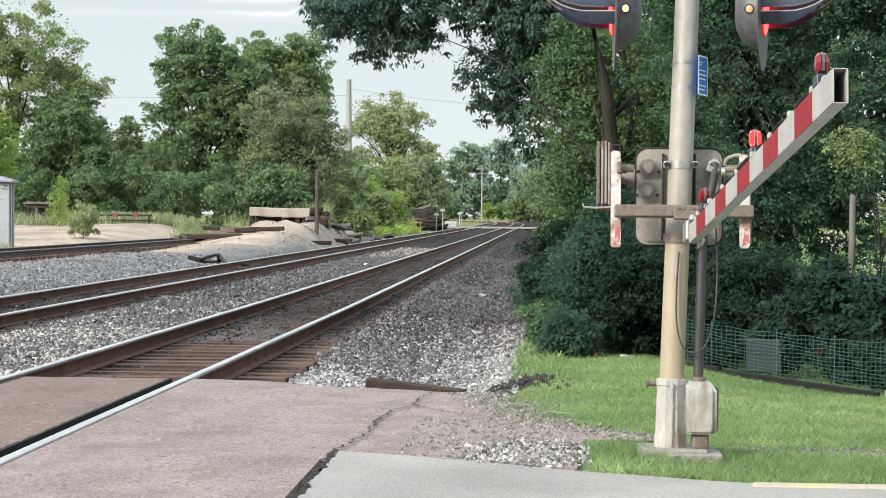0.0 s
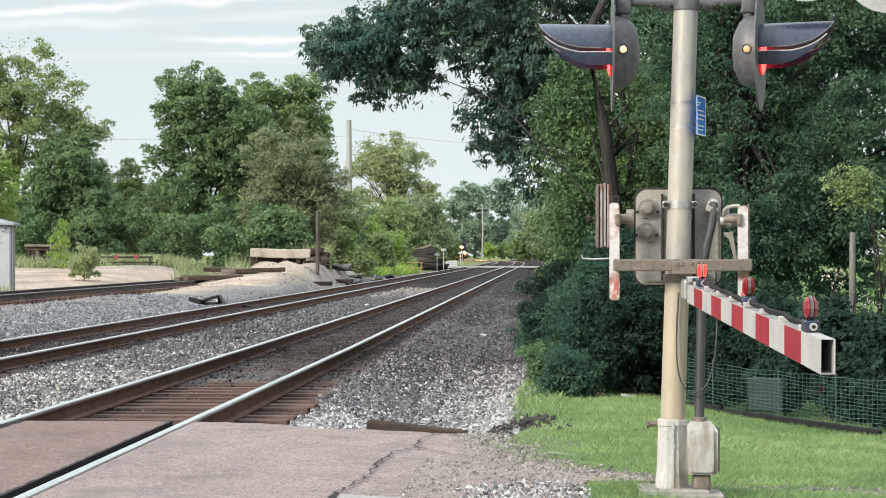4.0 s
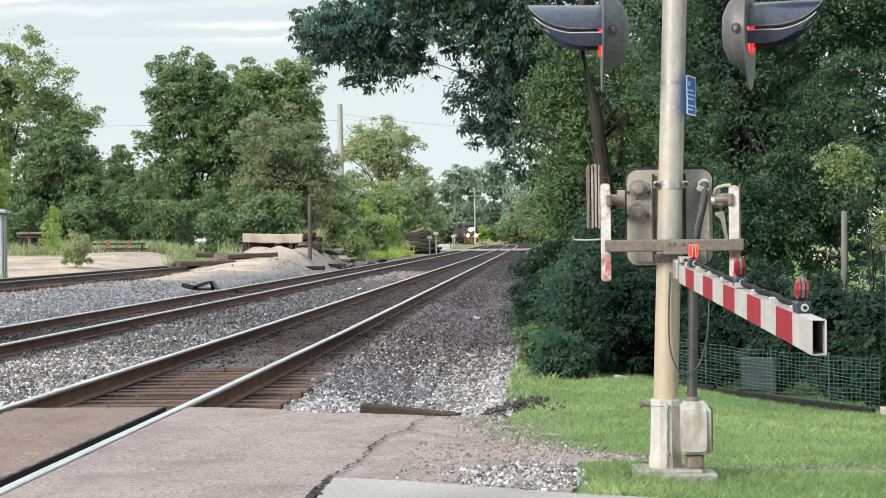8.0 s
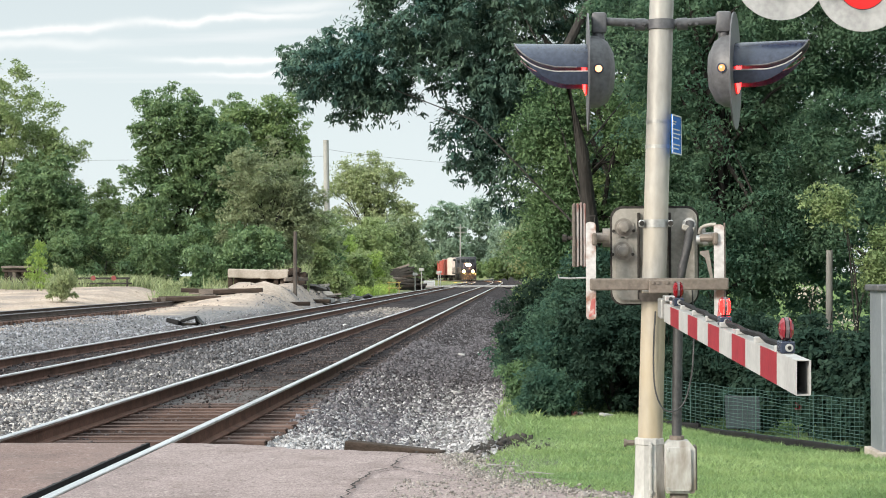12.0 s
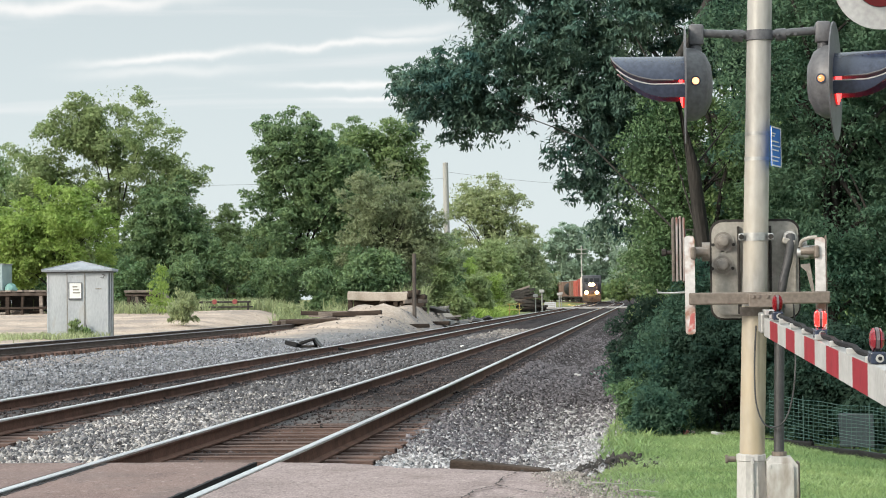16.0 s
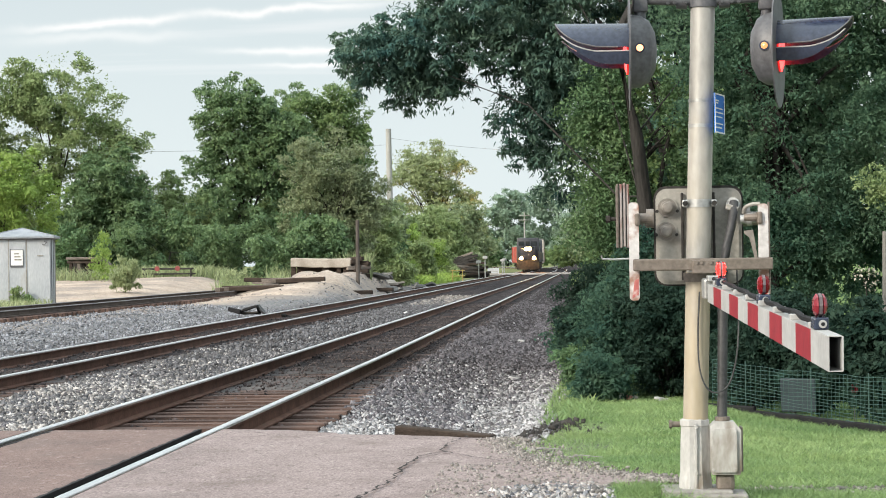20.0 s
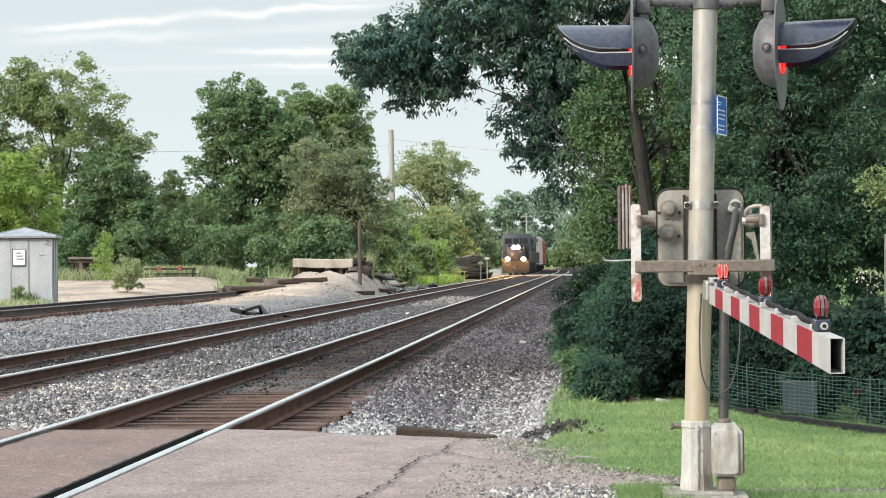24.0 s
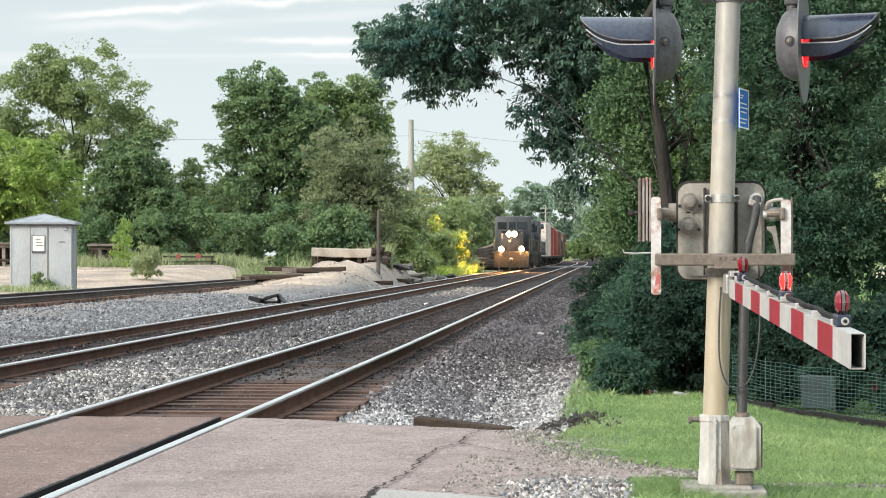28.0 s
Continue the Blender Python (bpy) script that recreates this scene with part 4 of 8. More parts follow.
    case = part("mechanism_case", bm, M_BOX, sig, "dirty grey gate mechanism case", smooth=True)
    bm = fresh()
    prism(bm, rounded(0.510, 0.575, 0.070), -0.012, 0.012, pose(0.040, 0.155, 1.478, 90))
    part("case_gasket", bm, M_UNDER, case, "dark rim round the case lid")
    bm = fresh()
    prism(bm, rounded(0.490, 0.55, 0.064), -0.012, 0.012, pose(0.040, 0.125, 1.475, 90))
    prism(bm, rounded(0.455, 0.51, 0.055), -0.01, 0.01, pose(0.040, 0.108, 1.475, 90))
    part("case_lid", bm, M_BOX, case, smooth=True)
    for x, z, lug in ((-0.140, 1.640, 0), (-0.146, 1.505, 1)):
        bm = fresh()
        lathe(bm, [(0.054, 0), (0.054, 0.010), (0.040, 0.012), (0.038, 0.032), (0.030, 0.036), (0.028, 0.058), (0.018, 0.062)], seg=18, m=pose(x, 0.092, z, 90))
        cap = part("inspection_cap", bm, M_CAP, case, "weathered round inspection cap", smooth=True)
        bm = fresh()
        ring = [(0.062 * math.cos(radians(a)), 0.062 * math.sin(radians(a))) for a in range(-240, 61, 20)]
        prism(bm, ring + ([(0.0, 0.092)] if lug else [(0.012, 0.064), (-0.012, 0.064)]), -0.006, 0.006, pose(x, 0.092, z, 90))
        part("cap_plate", bm, M_BOX, cap)
        for side in (-1, 1):
            bm = fresh()
            rod(bm, (x + side * 0.058, 0.098, z - 0.02), (x + side * 0.058, 0.078, z - 0.02), 0.010, seg=6)
            part("cap_bolt", bm, M_UNDER, cap)
    bm = fresh()
    lathe(bm, [(0.04, 0), (0.04, 0.02), (0.028, 0.025), (0.028, 0.05)], seg=10, m=pose(0.235, 0.10, 1.655, 90))
    part("hose_fitting", bm, M_CAST, case)
    bm = fresh()
    box(bm, (0.225, 0.03, 1.63), (0.075, 0.05, 0.035), Euler((0, radians(18), 0)).to_matrix(), bevel=0.008)
    part("hose_clamp", bm, M_BOX, case, "pale clamp on the hose")
    for x in (-0.055, 0.125):
        bm = fresh()
        box(bm, (x, 0.085, 1.475), (0.014, 0.02, 0.5), bevel=0.004)
        part("case_strap", bm, M_UNDER, case, "dark upright strap")
    bm = fresh()
    hose(bm, [(0.238, 0.05, 1.665), (0.234, 0.02, 1.62), (0.215, -0.01, 1.52), (0.185, -0.03, 1.40), (0.170, -0.02, 1.26)], 0.026, 10)
    part("flexible_hose", bm, M_HOSE, sig, "dark flexible hose", smooth=True)
    bm = fresh()
    rod(bm, (-0.36, 0.30, 1.585), (0.40, 0.30, 1.585), 0.03, seg=14)
    rod(bm, (-0.255, 0.30, 1.585), (-0.205, 0.30, 1.585), 0.055, seg=14)
    rod(bm, (0.295, 0.30, 1.585), (0.345, 0.30, 1.585), 0.055, seg=14)
    part("shaft", bm, M_CAP, sig, smooth=True)

    # flashing lamps on the crossarm
    zc = 2.80
    xm = mast_x(zc) - o.x
    for side in (-1, 1):
        bm = fresh()
        rod(bm, (xm + side * 0.07, -0.01, zc + 0.005), (xm + side * 0.36, -0.01, zc + 0.022), 0.024, seg=12)
        rod(bm, (xm + side * 0.09, 0.0, zc), (xm + side * 0.15, 0.0, zc + 0.004), 0.036, seg=12)
        for d in (0.10, 0.16, 0.20):
            rod(bm, (xm + side * d, -0.055, zc), (xm + side * d, -0.02, zc), 0.011, seg=6)
        part("crossarm", bm, M_ARMDARK, sig, "dark crossarm pipe", smooth=True)
        bm = fresh()
        box(bm, (xm + side * 0.355, -0.01, zc + 0.01), (0.085, 0.085, 0.12), bevel=0.015)
        rod(bm, (xm + side * 0.355, -0.01, zc - 0.09), (xm + side * 0.355, -0.01, zc - 0.04), 0.03, seg=12)
        part("terminal", bm, M_HOUSING, sig, smooth=True)
        flasher(sig, pose(xm + side * 0.42, -0.01, zc - 0.270, 0, 0, 90 if side < 0 else -101), side)
    # pair that faces the street, on a longer arm
    bm = fresh()
    hose(bm, [(mast_x(3.42) - o.x, 0.0, 3.42), (0.35, 0.02, 3.45), (0.8, 0.04, 3.44), (1.3, 0.05, 3.40)], 0.026, 12)
    part("side_arm", bm, M_BRACKET, sig, smooth=True)
    for x, z in ((0.765, 3.09), (1.235, 3.02)):
        flasher(sig, pose(x, 0.06, z, 0, 0, 180), 0, G_REDMID if x > 1 else G_REDDIM)

    # blue sign on the mast, its lettering too small to read
    sign = fresh()
    box(sign, (0, 0, 0), (0.225, 0.004, 0.225), bevel=0.001)
    board = part("identification_sign", sign, M_BLUE, sig, "small blue identification sign with white border", at=pose(mast_x(2.2) - o.x + 0.10, -0.035, 2.165, 0, 0, 73))
    for z0, z1, x0, x1 in ((0.104, 0.112, -0.112, 0.112), (-0.112, -0.104, -0.112, 0.112), (-0.112, 0.112, -0.112, -0.104), (-0.112, 0.112, 0.104, 0.112)):
        bm = fresh()
        box(bm, ((x0 + x1) / 2, -0.0045, (z0 + z1) / 2), (x1 - x0, 0.002, z1 - z0))
        part("border", bm, M_PAINT, board)
    rnd = random.Random(3)
    for z, w in ((0.072, 0.07), (0.058, 0.05), (0.028, 0.15), (0.004, 0.17), (-0.020, 0.14), (-0.058, 0.16), (-0.080, 0.13)):
        bm = fresh()
        box(bm, (-0.09 + w / 2, -0.0045, z), (w, 0.002, 0.007))
        part("text_bar", bm, M_PAINT, board)
    return sig


def flasher(parent, m, side, lens_mat=None):
    """A crossing lamp facing its own +y: background disc, housing behind, hooded visor in front."""
    bm = fresh()
    lathe(bm, [(0.03, -0.155), (0.105, -0.146), (0.174, -0.112), (0.206, -0.06), (0.211, -0.002)], seg=24, m=pose(0, 0, 0, -90, 0, 0))
    rod(bm, (0, -0.06, 0.15), (0, -0.06, 0.22), 0.045, 0.032, seg=12)
    body = part("lamp_housing", bm, M_HOUSING, parent, "dull black lamp housing", smooth=True, at=m)
    bm = fresh()
    r = 0.337 if side else 0.265
    lathe(bm, [(r, -0.004), (r, 0.004), (0.14, 0.004), (0.14, -0.004)], seg=40, m=pose(0, 0, 0, -90, 0, 0))
    part("background_disc", bm, M_HOUSING if side else M_DISC, body, smooth=True)
    bm = fresh()
    if side:
        # a turning lens, lit on one face and dull on the other
        lathe(bm, [(0.01, -0.008), (0.132, -0.006), (0.132, 0.004), (0.10, 0.016), (0.01, 0.024)], seg=28, m=pose(0, 0, 0, -90, 0, 0))
        lens = part("lens", bm, G_REDMID, body, "red signal lens", at=pose(0, 0.012, 0))
        lens.data.materials.append(G_RED)
        for f in lens.data.polygons:
            f.material_index = 1 if f.center.y > 0.001 else 0
        flashing.append((lens, (0, 0.012, 0)))
    else:
        lathe(bm, [(0.135, -0.01), (0.135, 0.006), (0.10, 0.022), (0.01, 0.03)], seg=28, m=pose(0, 0, 0, -90, 0, 0))
        part("lens", bm, lens_mat or G_RED, body, "lit red lens", smooth=True)
    # an upper hood and two lower cheeks with a slit between, all cut back in a curve
    shells = [(0.156, -28, 208, -28, 1.0, "visor", M_VISOR)]
    if side:
        shells = [(0.160, 4, 176, 4, 1.0, "visor", M_VISOR)]
    for rad, a0, a1, low, keep, name, mat in shells:
        bm = fresh()
        n, long = 28, (0.41 if side else 0.22) * keep
        rings = []
        for rr in (rad - 0.004, rad):
            row = []
            for i in range(n + 1):
                a = radians(a0 + (a1 - a0) * i / n)
                lift = math.sin(a)
                deep = (1.0 - lift) / (1.0 - math.sin(radians(low)))
                reach = long * (1 - (0.40 if side else 0.3) * deep ** 1.7 - (0.16 if side else 0.0) * deep ** 9)
                row.append((bm.verts.new((rr * math.cos(a), 0.001, rr * lift)), bm.verts.new((rr * math.cos(a), 0.008 + reach, rr * lift + 0.006))))
            rings.append(row)
        rim = [(a.co.copy(), b.co.copy()) for a, b in rings[1]]
        for i in range(n):
            a, b = rings[0], rings[1]
            bm.faces.new((a[i][0], a[i + 1][0], a[i + 1][1], a[i][1]))
            bm.faces.new((b[i][0], b[i][1], b[i + 1][1], b[i + 1][0]))
            bm.faces.new((a[i][1], a[i + 1][1], b[i + 1][1], b[i][1]))
        for i in (0, n):
            bm.faces.new((rings[0][i][0], rings[0][i][1], rings[1][i][1], rings[1][i][0]))
        bmesh.ops.recalc_face_normals(bm, faces=bm.faces)
        shell = part(name, bm, mat, body, smooth=True)
        # Paler rim put in as the light line along the hood's edge.
        if side:
            line = [v[1] for v in rim]
            bm = fresh()
            hose(bm, [rim[0][0].lerp(line[0], 0.35)] + line + [rim[-1][0].lerp(line[-1], 0.35)], 0.0045, 6)
            part("visor_rim", bm, M_HOUSING, shell, "pale rim standing in for the hood's lit edge", smooth=True)
        # lower cheeks follow the hood's edge, leaving a narrow slit
        low_z = rad * math.sin(radians(4))
        for cheek in (-1, 1) if side else ():
            zs = np.linspace(low_z, rad, 40)
            ys = 0.008 + long * (1 - 0.40 * ((1 - zs / rad) / (1 - low_z / rad)) ** 1.7 - 0.16 * ((1 - zs / rad) / (1 - low_z / rad)) ** 9)
            bm = fresh()
            grid_rows, lip = [], []
            tip = 0.385
            end = float(np.interp(tip, ys, zs)) - 0.020
            for i in range(15):
                y = 0.004 + (tip - 0.004) * i / 14
                top = float(np.interp(y, ys, zs)) - 0.020
                foot = -0.082 + (end + 0.082) * max(0.0, (y - 0.09) / (tip - 0.09)) ** 2.2
                for rr in (rad - 0.003, rad - 0.008):
                    grid_rows.append([bm.verts.new((cheek * math.sqrt(max(1e-6, rr * rr - z * z)), y, z)) for z in (top, top * 0.67 + foot * 0.33, top * 0.33 + foot * 0.67, foot)])
                lip.append(grid_rows[-2][0].co.copy())
            for i in range(14):
                o0, i0, o1, i1 = grid_rows[2 * i], grid_rows[2 * i + 1], grid_rows[2 * i + 2], grid_rows[2 * i + 3]
                for k in range(3):
                    bm.faces.new((o0[k], o0[k + 1], o1[k + 1], o1[k]))
                    bm.faces.new((i0[k], i1[k], i1[k + 1], i0[k + 1]))
                bm.faces.new((o0[0], o1[0], i1[0], i0[0]))
                bm.faces.new((o0[3], i0[3], i1[3], o1[3]))
            bmesh.ops.recalc_face_normals(bm, faces=bm.faces)
            shell = part("lower_visor", bm, M_VISOR, body, smooth=True)
            # Pale rim painted in as light catching the cheek's upper edge.
            bm = fresh()
            hose(bm, lip, 0.004, 6)
            part("visor_rim", bm, M_DISC, shell, "pale rim standing in for the hood's lit edge", smooth=True)
    if side:
        bm = fresh()
        s = 1 if side < 0 else -1
        bmesh.ops.create_uvsphere(bm, u_segments=16, v_segments=10, radius=0.020)
        ring = fresh()
        rod(ring, (-s * 0.188, -0.055, 0.0), (-s * 0.211, -0.055, 0.0), 0.028, seg=16)
        part("peephole_ring", ring, M_VISOR, body)
        eye = part("peephole", bm, M_BRACKET, body, "amber side peephole", at=pose(-s * 0.206, -0.055, 0))
        eye.data.materials.append(G_AMBER if side < 0 else G_AMBERDIM)
        for f in eye.data.polygons:
            f.material_index = 1 if f.center.x * -s > 0.001 else 0
        flashing.append((eye, (-s * 0.206, -0.055, 0)))
    return body


flashing = []
signal = build_signal()


# ---- gate: beam, side arms and striped arm turn on the shaft ----
PIVOT = (0.72, MY + 0.30, 1.585)
ROOT, TIP = Vector((0.760, 11.62, 1.157)), Vector((0.943, 7.25, 1.013))


def build_gate():
    g = thing("crossing_gate", "lowered crossing gate arm with red and white stripes", "crossing gate", pose(*PIVOT))
    o = Vector(PIVOT)

    def q(x, y, z):
        return Vector((x, y, z)) - o

    bm = fresh()
    box(bm, q(0.721, 11.80, 1.314), (0.778, 0.06, 0.068), bevel=0.008)
    part("cross_beam", bm, M_BRACKET, g, "brown-grey cross beam")
    bm = fresh()
    box(bm, q(0.735, 11.76, 1.300), (0.15, 0.04, 0.075), bevel=0.006)
    for x in (0.68, 0.71, 0.76, 0.79):
        rod(bm, q(x, 11.73, 1.325), q(x, 11.75, 1.325), 0.012, seg=6)
    part("beam_plate", bm, M_BRACKET, g)
    # side arms: painted flat bars with red feet
    for x, w, top in ((0.340, 0.056, 1.668), (1.064, 0.056, 1.650)):
        bm = fresh()
        foot = 1.115
        pts = [(-w / 2, foot + 0.016), (-w / 2 + 0.005, foot + 0.005), (-w / 2 + 0.016, foot), (w / 2 - 0.016, foot), (w / 2 - 0.005, foot + 0.005), (w / 2, foot + 0.016), (w / 2, top - 0.018), (w / 2 - 0.006, top - 0.005), (w / 2 - 0.018, top), (-w / 2 + 0.012, top), (-w / 2, top - 0.010)]
        prism(bm, pts, -0.014, 0.014, Matrix.Translation(q(x, 11.86, 0)) @ Matrix.Rotation(radians(90), 4, "X"))
        bar = part("side_arm", bm, M_WHITE_WORN, g, "flaking white counterweight arm")
        bm = fresh()
        prism(bm, [(-w / 4, foot + 0.012), (w / 2 - 0.006, foot + 0.03), (w / 2 - 0.004, foot + 0.13), (0.0, foot + 0.11)], -0.018, 0.017,
              Matrix.Translation(q(x, 11.86, 0)) @ Matrix.Rotation(radians(90), 4, "X"))
        part("red_foot", bm, M_WORNRED, bar, "flaking red paint patch")
        s = -1 if x < 0.7 else 1
        if s > 0:
            bm = fresh()
            box(bm, q(x + 0.033, 11.88, 1.40), (0.008, 0.06, 0.52), bevel=0.003)
            part("arm_plate", bm, M_BRACKET, g, "rusty brown side plate")
            bm = fresh()
            rod(bm, q(x - 0.12, 11.93, 1.565), q(x - 0.02, 11.91, 1.565), 0.026, 0.022, seg=12)
            rod(bm, q(x - 0.085, 11.925, 1.565), q(x - 0.055, 11.92, 1.565), 0.036, seg=12)
            part("arm_hub", bm, M_STEEL, g, "worn shiny hub", smooth=True)
            bm = fresh()
            hose(bm, curve_through([q(x - 0.105, 11.92, 1.60), q(x - 0.095, 11.90, 1.632), q(x - 0.055, 11.88, 1.648), q(x - 0.015, 11.87, 1.650)]), 0.011, 8)
            part("arm_strap", bm, M_BOX, g, "curved grey strap over the hub", smooth=True)
            bm = fresh()
            prism(bm, [(-0.105, 1.50), (-0.055, 1.505), (-0.030, 1.34), (-0.045, 1.335), (-0.075, 1.46), (-0.105, 1.485)], -0.008, 0.008, Matrix.Translation(q(x, 11.89, 0)) @ Matrix.Rotation(radians(90), 4, "X"))
            part("arm_brace", bm, M_CAP, g, "grey bent brace beside the arm")
        else:
            bm = fresh()
            for cx, cz, sx, sz in ((-0.022, top + 0.017, 0.006, 0.034), (0.022, top + 0.017, 0.006, 0.034), (0.0, top + 0.036, 0.056, 0.008)):
                box(bm, q(x + cx, 11.87, cz), (sx, 0.03, sz))
            part("arm_tab", bm, M_UNDER, g, "dark tab on the arm's end")
        bm = fresh()
        rod(bm, q(x - s * 0.10, 11.90, 1.575), q(x, 11.87, 1.575), 0.022, seg=12)
        box(bm, q(x - s * 0.02, 12.05, 1.57), (0.03, 0.45, 0.07), bevel=0.01)
        part("arm_link", bm, M_BRACKET, g)
    # stack of counterweight plates
    for i in range(4):
        bm = fresh()
        box(bm, q(0.252 + 0.020 * i, 12.30 + 0.01 * i, 1.600 + (0.006 if i == 2 else 0.0)), (0.016, 0.30, 0.37), bevel=0.006)
        part("counterweight", bm, M_OLDTIE if i == 0 else M_PLATE, g, "rusty flaking counterweight plate")
    bm = fresh()
    rod(bm, q(0.20, 12.30, 1.585), q(0.345, 12.30, 1.585), 0.012, seg=8)
    rod(bm, q(0.185, 12.30, 1.585), q(0.21, 12.30, 1.585), 0.022, seg=6)
    part("plate_bolt", bm, M_UNDER, g, "dark bolt through the plates")
    bm = fresh()
    hose(bm, [q(0.318, 11.9, 1.40), q(0.315, 11.9, 1.352), q(0.22, 11.9, 1.348), q(0.16, 11.9, 1.352), q(0.155, 11.9, 1.372)], 0.006, 6)
    part("wire", bm, M_STEEL, g)
    # hollow arm
    d = (TIP - ROOT)
    long = d.length
    turn = d.to_track_quat("Y", "Z").to_matrix().to_4x4()
    at = Matrix.Translation(ROOT - o) @ turn
    hw, hh, wall = 0.0245, 0.0615, 0.003
    bm = fresh()
    for cx, cz, sx, sz in ((0, hh - wall / 2, 2 * hw, wall), (0, -hh + wall / 2, 2 * hw, wall), (-hw + wall / 2, 0, wall, 2 * hh - 2 * wall), (hw - wall / 2, 0, wall, 2 * hh - 2 * wall)):
        box(bm, (cx, long / 2, cz), (sx, long, sz))
    def slim(b):
        """The arm is a fifth lower at its root than at its tip."""
        for v in b.verts:
            v.co.z *= 0.80 + 0.20 * v.co.y / long
        return b

    arm = part("gate_arm", slim(bm), M_WHITE, g, "hollow white aluminium gate arm", at=at)
    # Black block fills the hollow arm in place of its inner shade.
    bm = fresh()
    box(bm, (0, 0.6 * long, 0), (2 * hw - 0.008, 0.5 * long, 2 * hh - 0.008))
    part("arm_inner_dark", slim(bm), M_RUBBER, arm, "black block standing in for the arm's inner shade")
    step = 0.4007
    for i in range(10):
        a, b = long - (i + 1) * step, long - i * step
        if b < 0.05:
            break
        a = max(a, 0.06)
        for s in (-1, 1):
            bm = fresh()
            box(bm, (s * (hw + 0.0015), (a + b) / 2, 0), (0.003, b - a, 2 * hh - 0.004))
            part("stripe", slim(bm), M_RED if i % 2 else M_WHITE, arm, "red reflective stripe" if i % 2 else "white reflective stripe")
    # bracket at the root
    bm = fresh()
    box(bm, (-hw - 0.006, 0.06, 0), (0.012, 0.22, 0.15), bevel=0.003)
    for y in (0.0, 0.06, 0.13):
        for z in (-0.05, 0.05):
            rod(bm, (-hw - 0.024, y, z), (-hw - 0.01, y, z), 0.011, seg=6)
    box(bm, (0, -0.06, 0.02), (0.09, 0.16, 0.11), bevel=0.01)
    box(bm, (0.0, 0.05, hh + 0.02), (0.06, 0.12, 0.03), bevel=0.005)
    part("arm_bracket", bm, M_STEEL, arm)
    # cable along the top with clips
    bm = fresh()
    rnd = random.Random(6)
    hose(bm, [(rnd.uniform(-0.012, 0.012), y, hh + 0.016 + rnd.uniform(0, 0.008)) for y in np.linspace(0.2, long - 0.39, 22)], 0.012, 7)
    part("lamp_cable", bm, M_RUBBER, arm)
    for y in np.linspace(0.35, long - 0.45, 8):
        bm = fresh()
        box(bm, (0, float(y), hh + 0.008), (0.056, 0.035, 0.024), bevel=0.004)
        part("cable_clip", bm, M_WHITE, arm)
    # three lamps; in the first two an added half-bright drum turns to imitate flashing
    for k, y in enumerate((0.50, 2.35, long - 0.36)):
        bm = fresh()
        box(bm, (0, y, hh + 0.022), (0.054, 0.085, 0.044), bevel=0.006)
        part("lamp_base", bm, M_VISOR, arm)
        bm = fresh()
        rod(bm, (-0.004, y + 0.038, hh + 0.021), (-0.004, y + 0.049, hh + 0.021), 0.0145, seg=14)
        part("base_plug", bm, M_WHITE, arm, "white plug in the lamp base")
        # Black disc stands in for the dark hole in the plug.
        bm = fresh()
        rod(bm, (-0.004, y + 0.044, hh + 0.021), (-0.004, y + 0.052, hh + 0.021), 0.0072, seg=10)
        part("plug_hole", bm, M_RUBBER, arm)
        for s in (-1, 1):
            bm = fresh()
            lathe(bm, [(0.042, 0.0), (0.040, 0.006), (0.026, 0.015), (0.0, 0.018)], seg=8, m=pose(s * 0.009, y, hh + 0.086, 0, s * 90, 0))
            part("lamp_lens", bm, G_LENS if k < 2 else M_REDGLASS, arm, "red gate lamp lens")
        bm = fresh()
        lathe(bm, [(0.0435, -0.006), (0.0435, 0.006)], seg=8, m=pose(0, y, hh + 0.086, 0, 90, 0))
        part("lamp_band", bm, M_LAMPBAND, arm, "grey band round the lamp")
        if k < 2:
            drum = part("lamp_drum", half_drum(), M_REDGLASS, arm, "turning drum added to imitate flashing", at=pose(0, y, hh + 0.086))
            drum.data.materials.append(G_BEACON)
            for f in drum.data.polygons:
                f.material_index = 1 if f.center.y > 0.012 else 0
            drums.append((drum, y, hh + 0.086))
    return g


def half_drum():
    """An upright flattened drum that fills the lamp; its +y half is the bright one."""
    bm = fresh()
    lathe(bm, [(0.0, -0.038), (0.022, -0.034), (0.028, -0.016), (0.028, 0.016), (0.022, 0.034), (0.0, 0.038)], seg=16)
    return bm


drums = []
gate = build_gate()


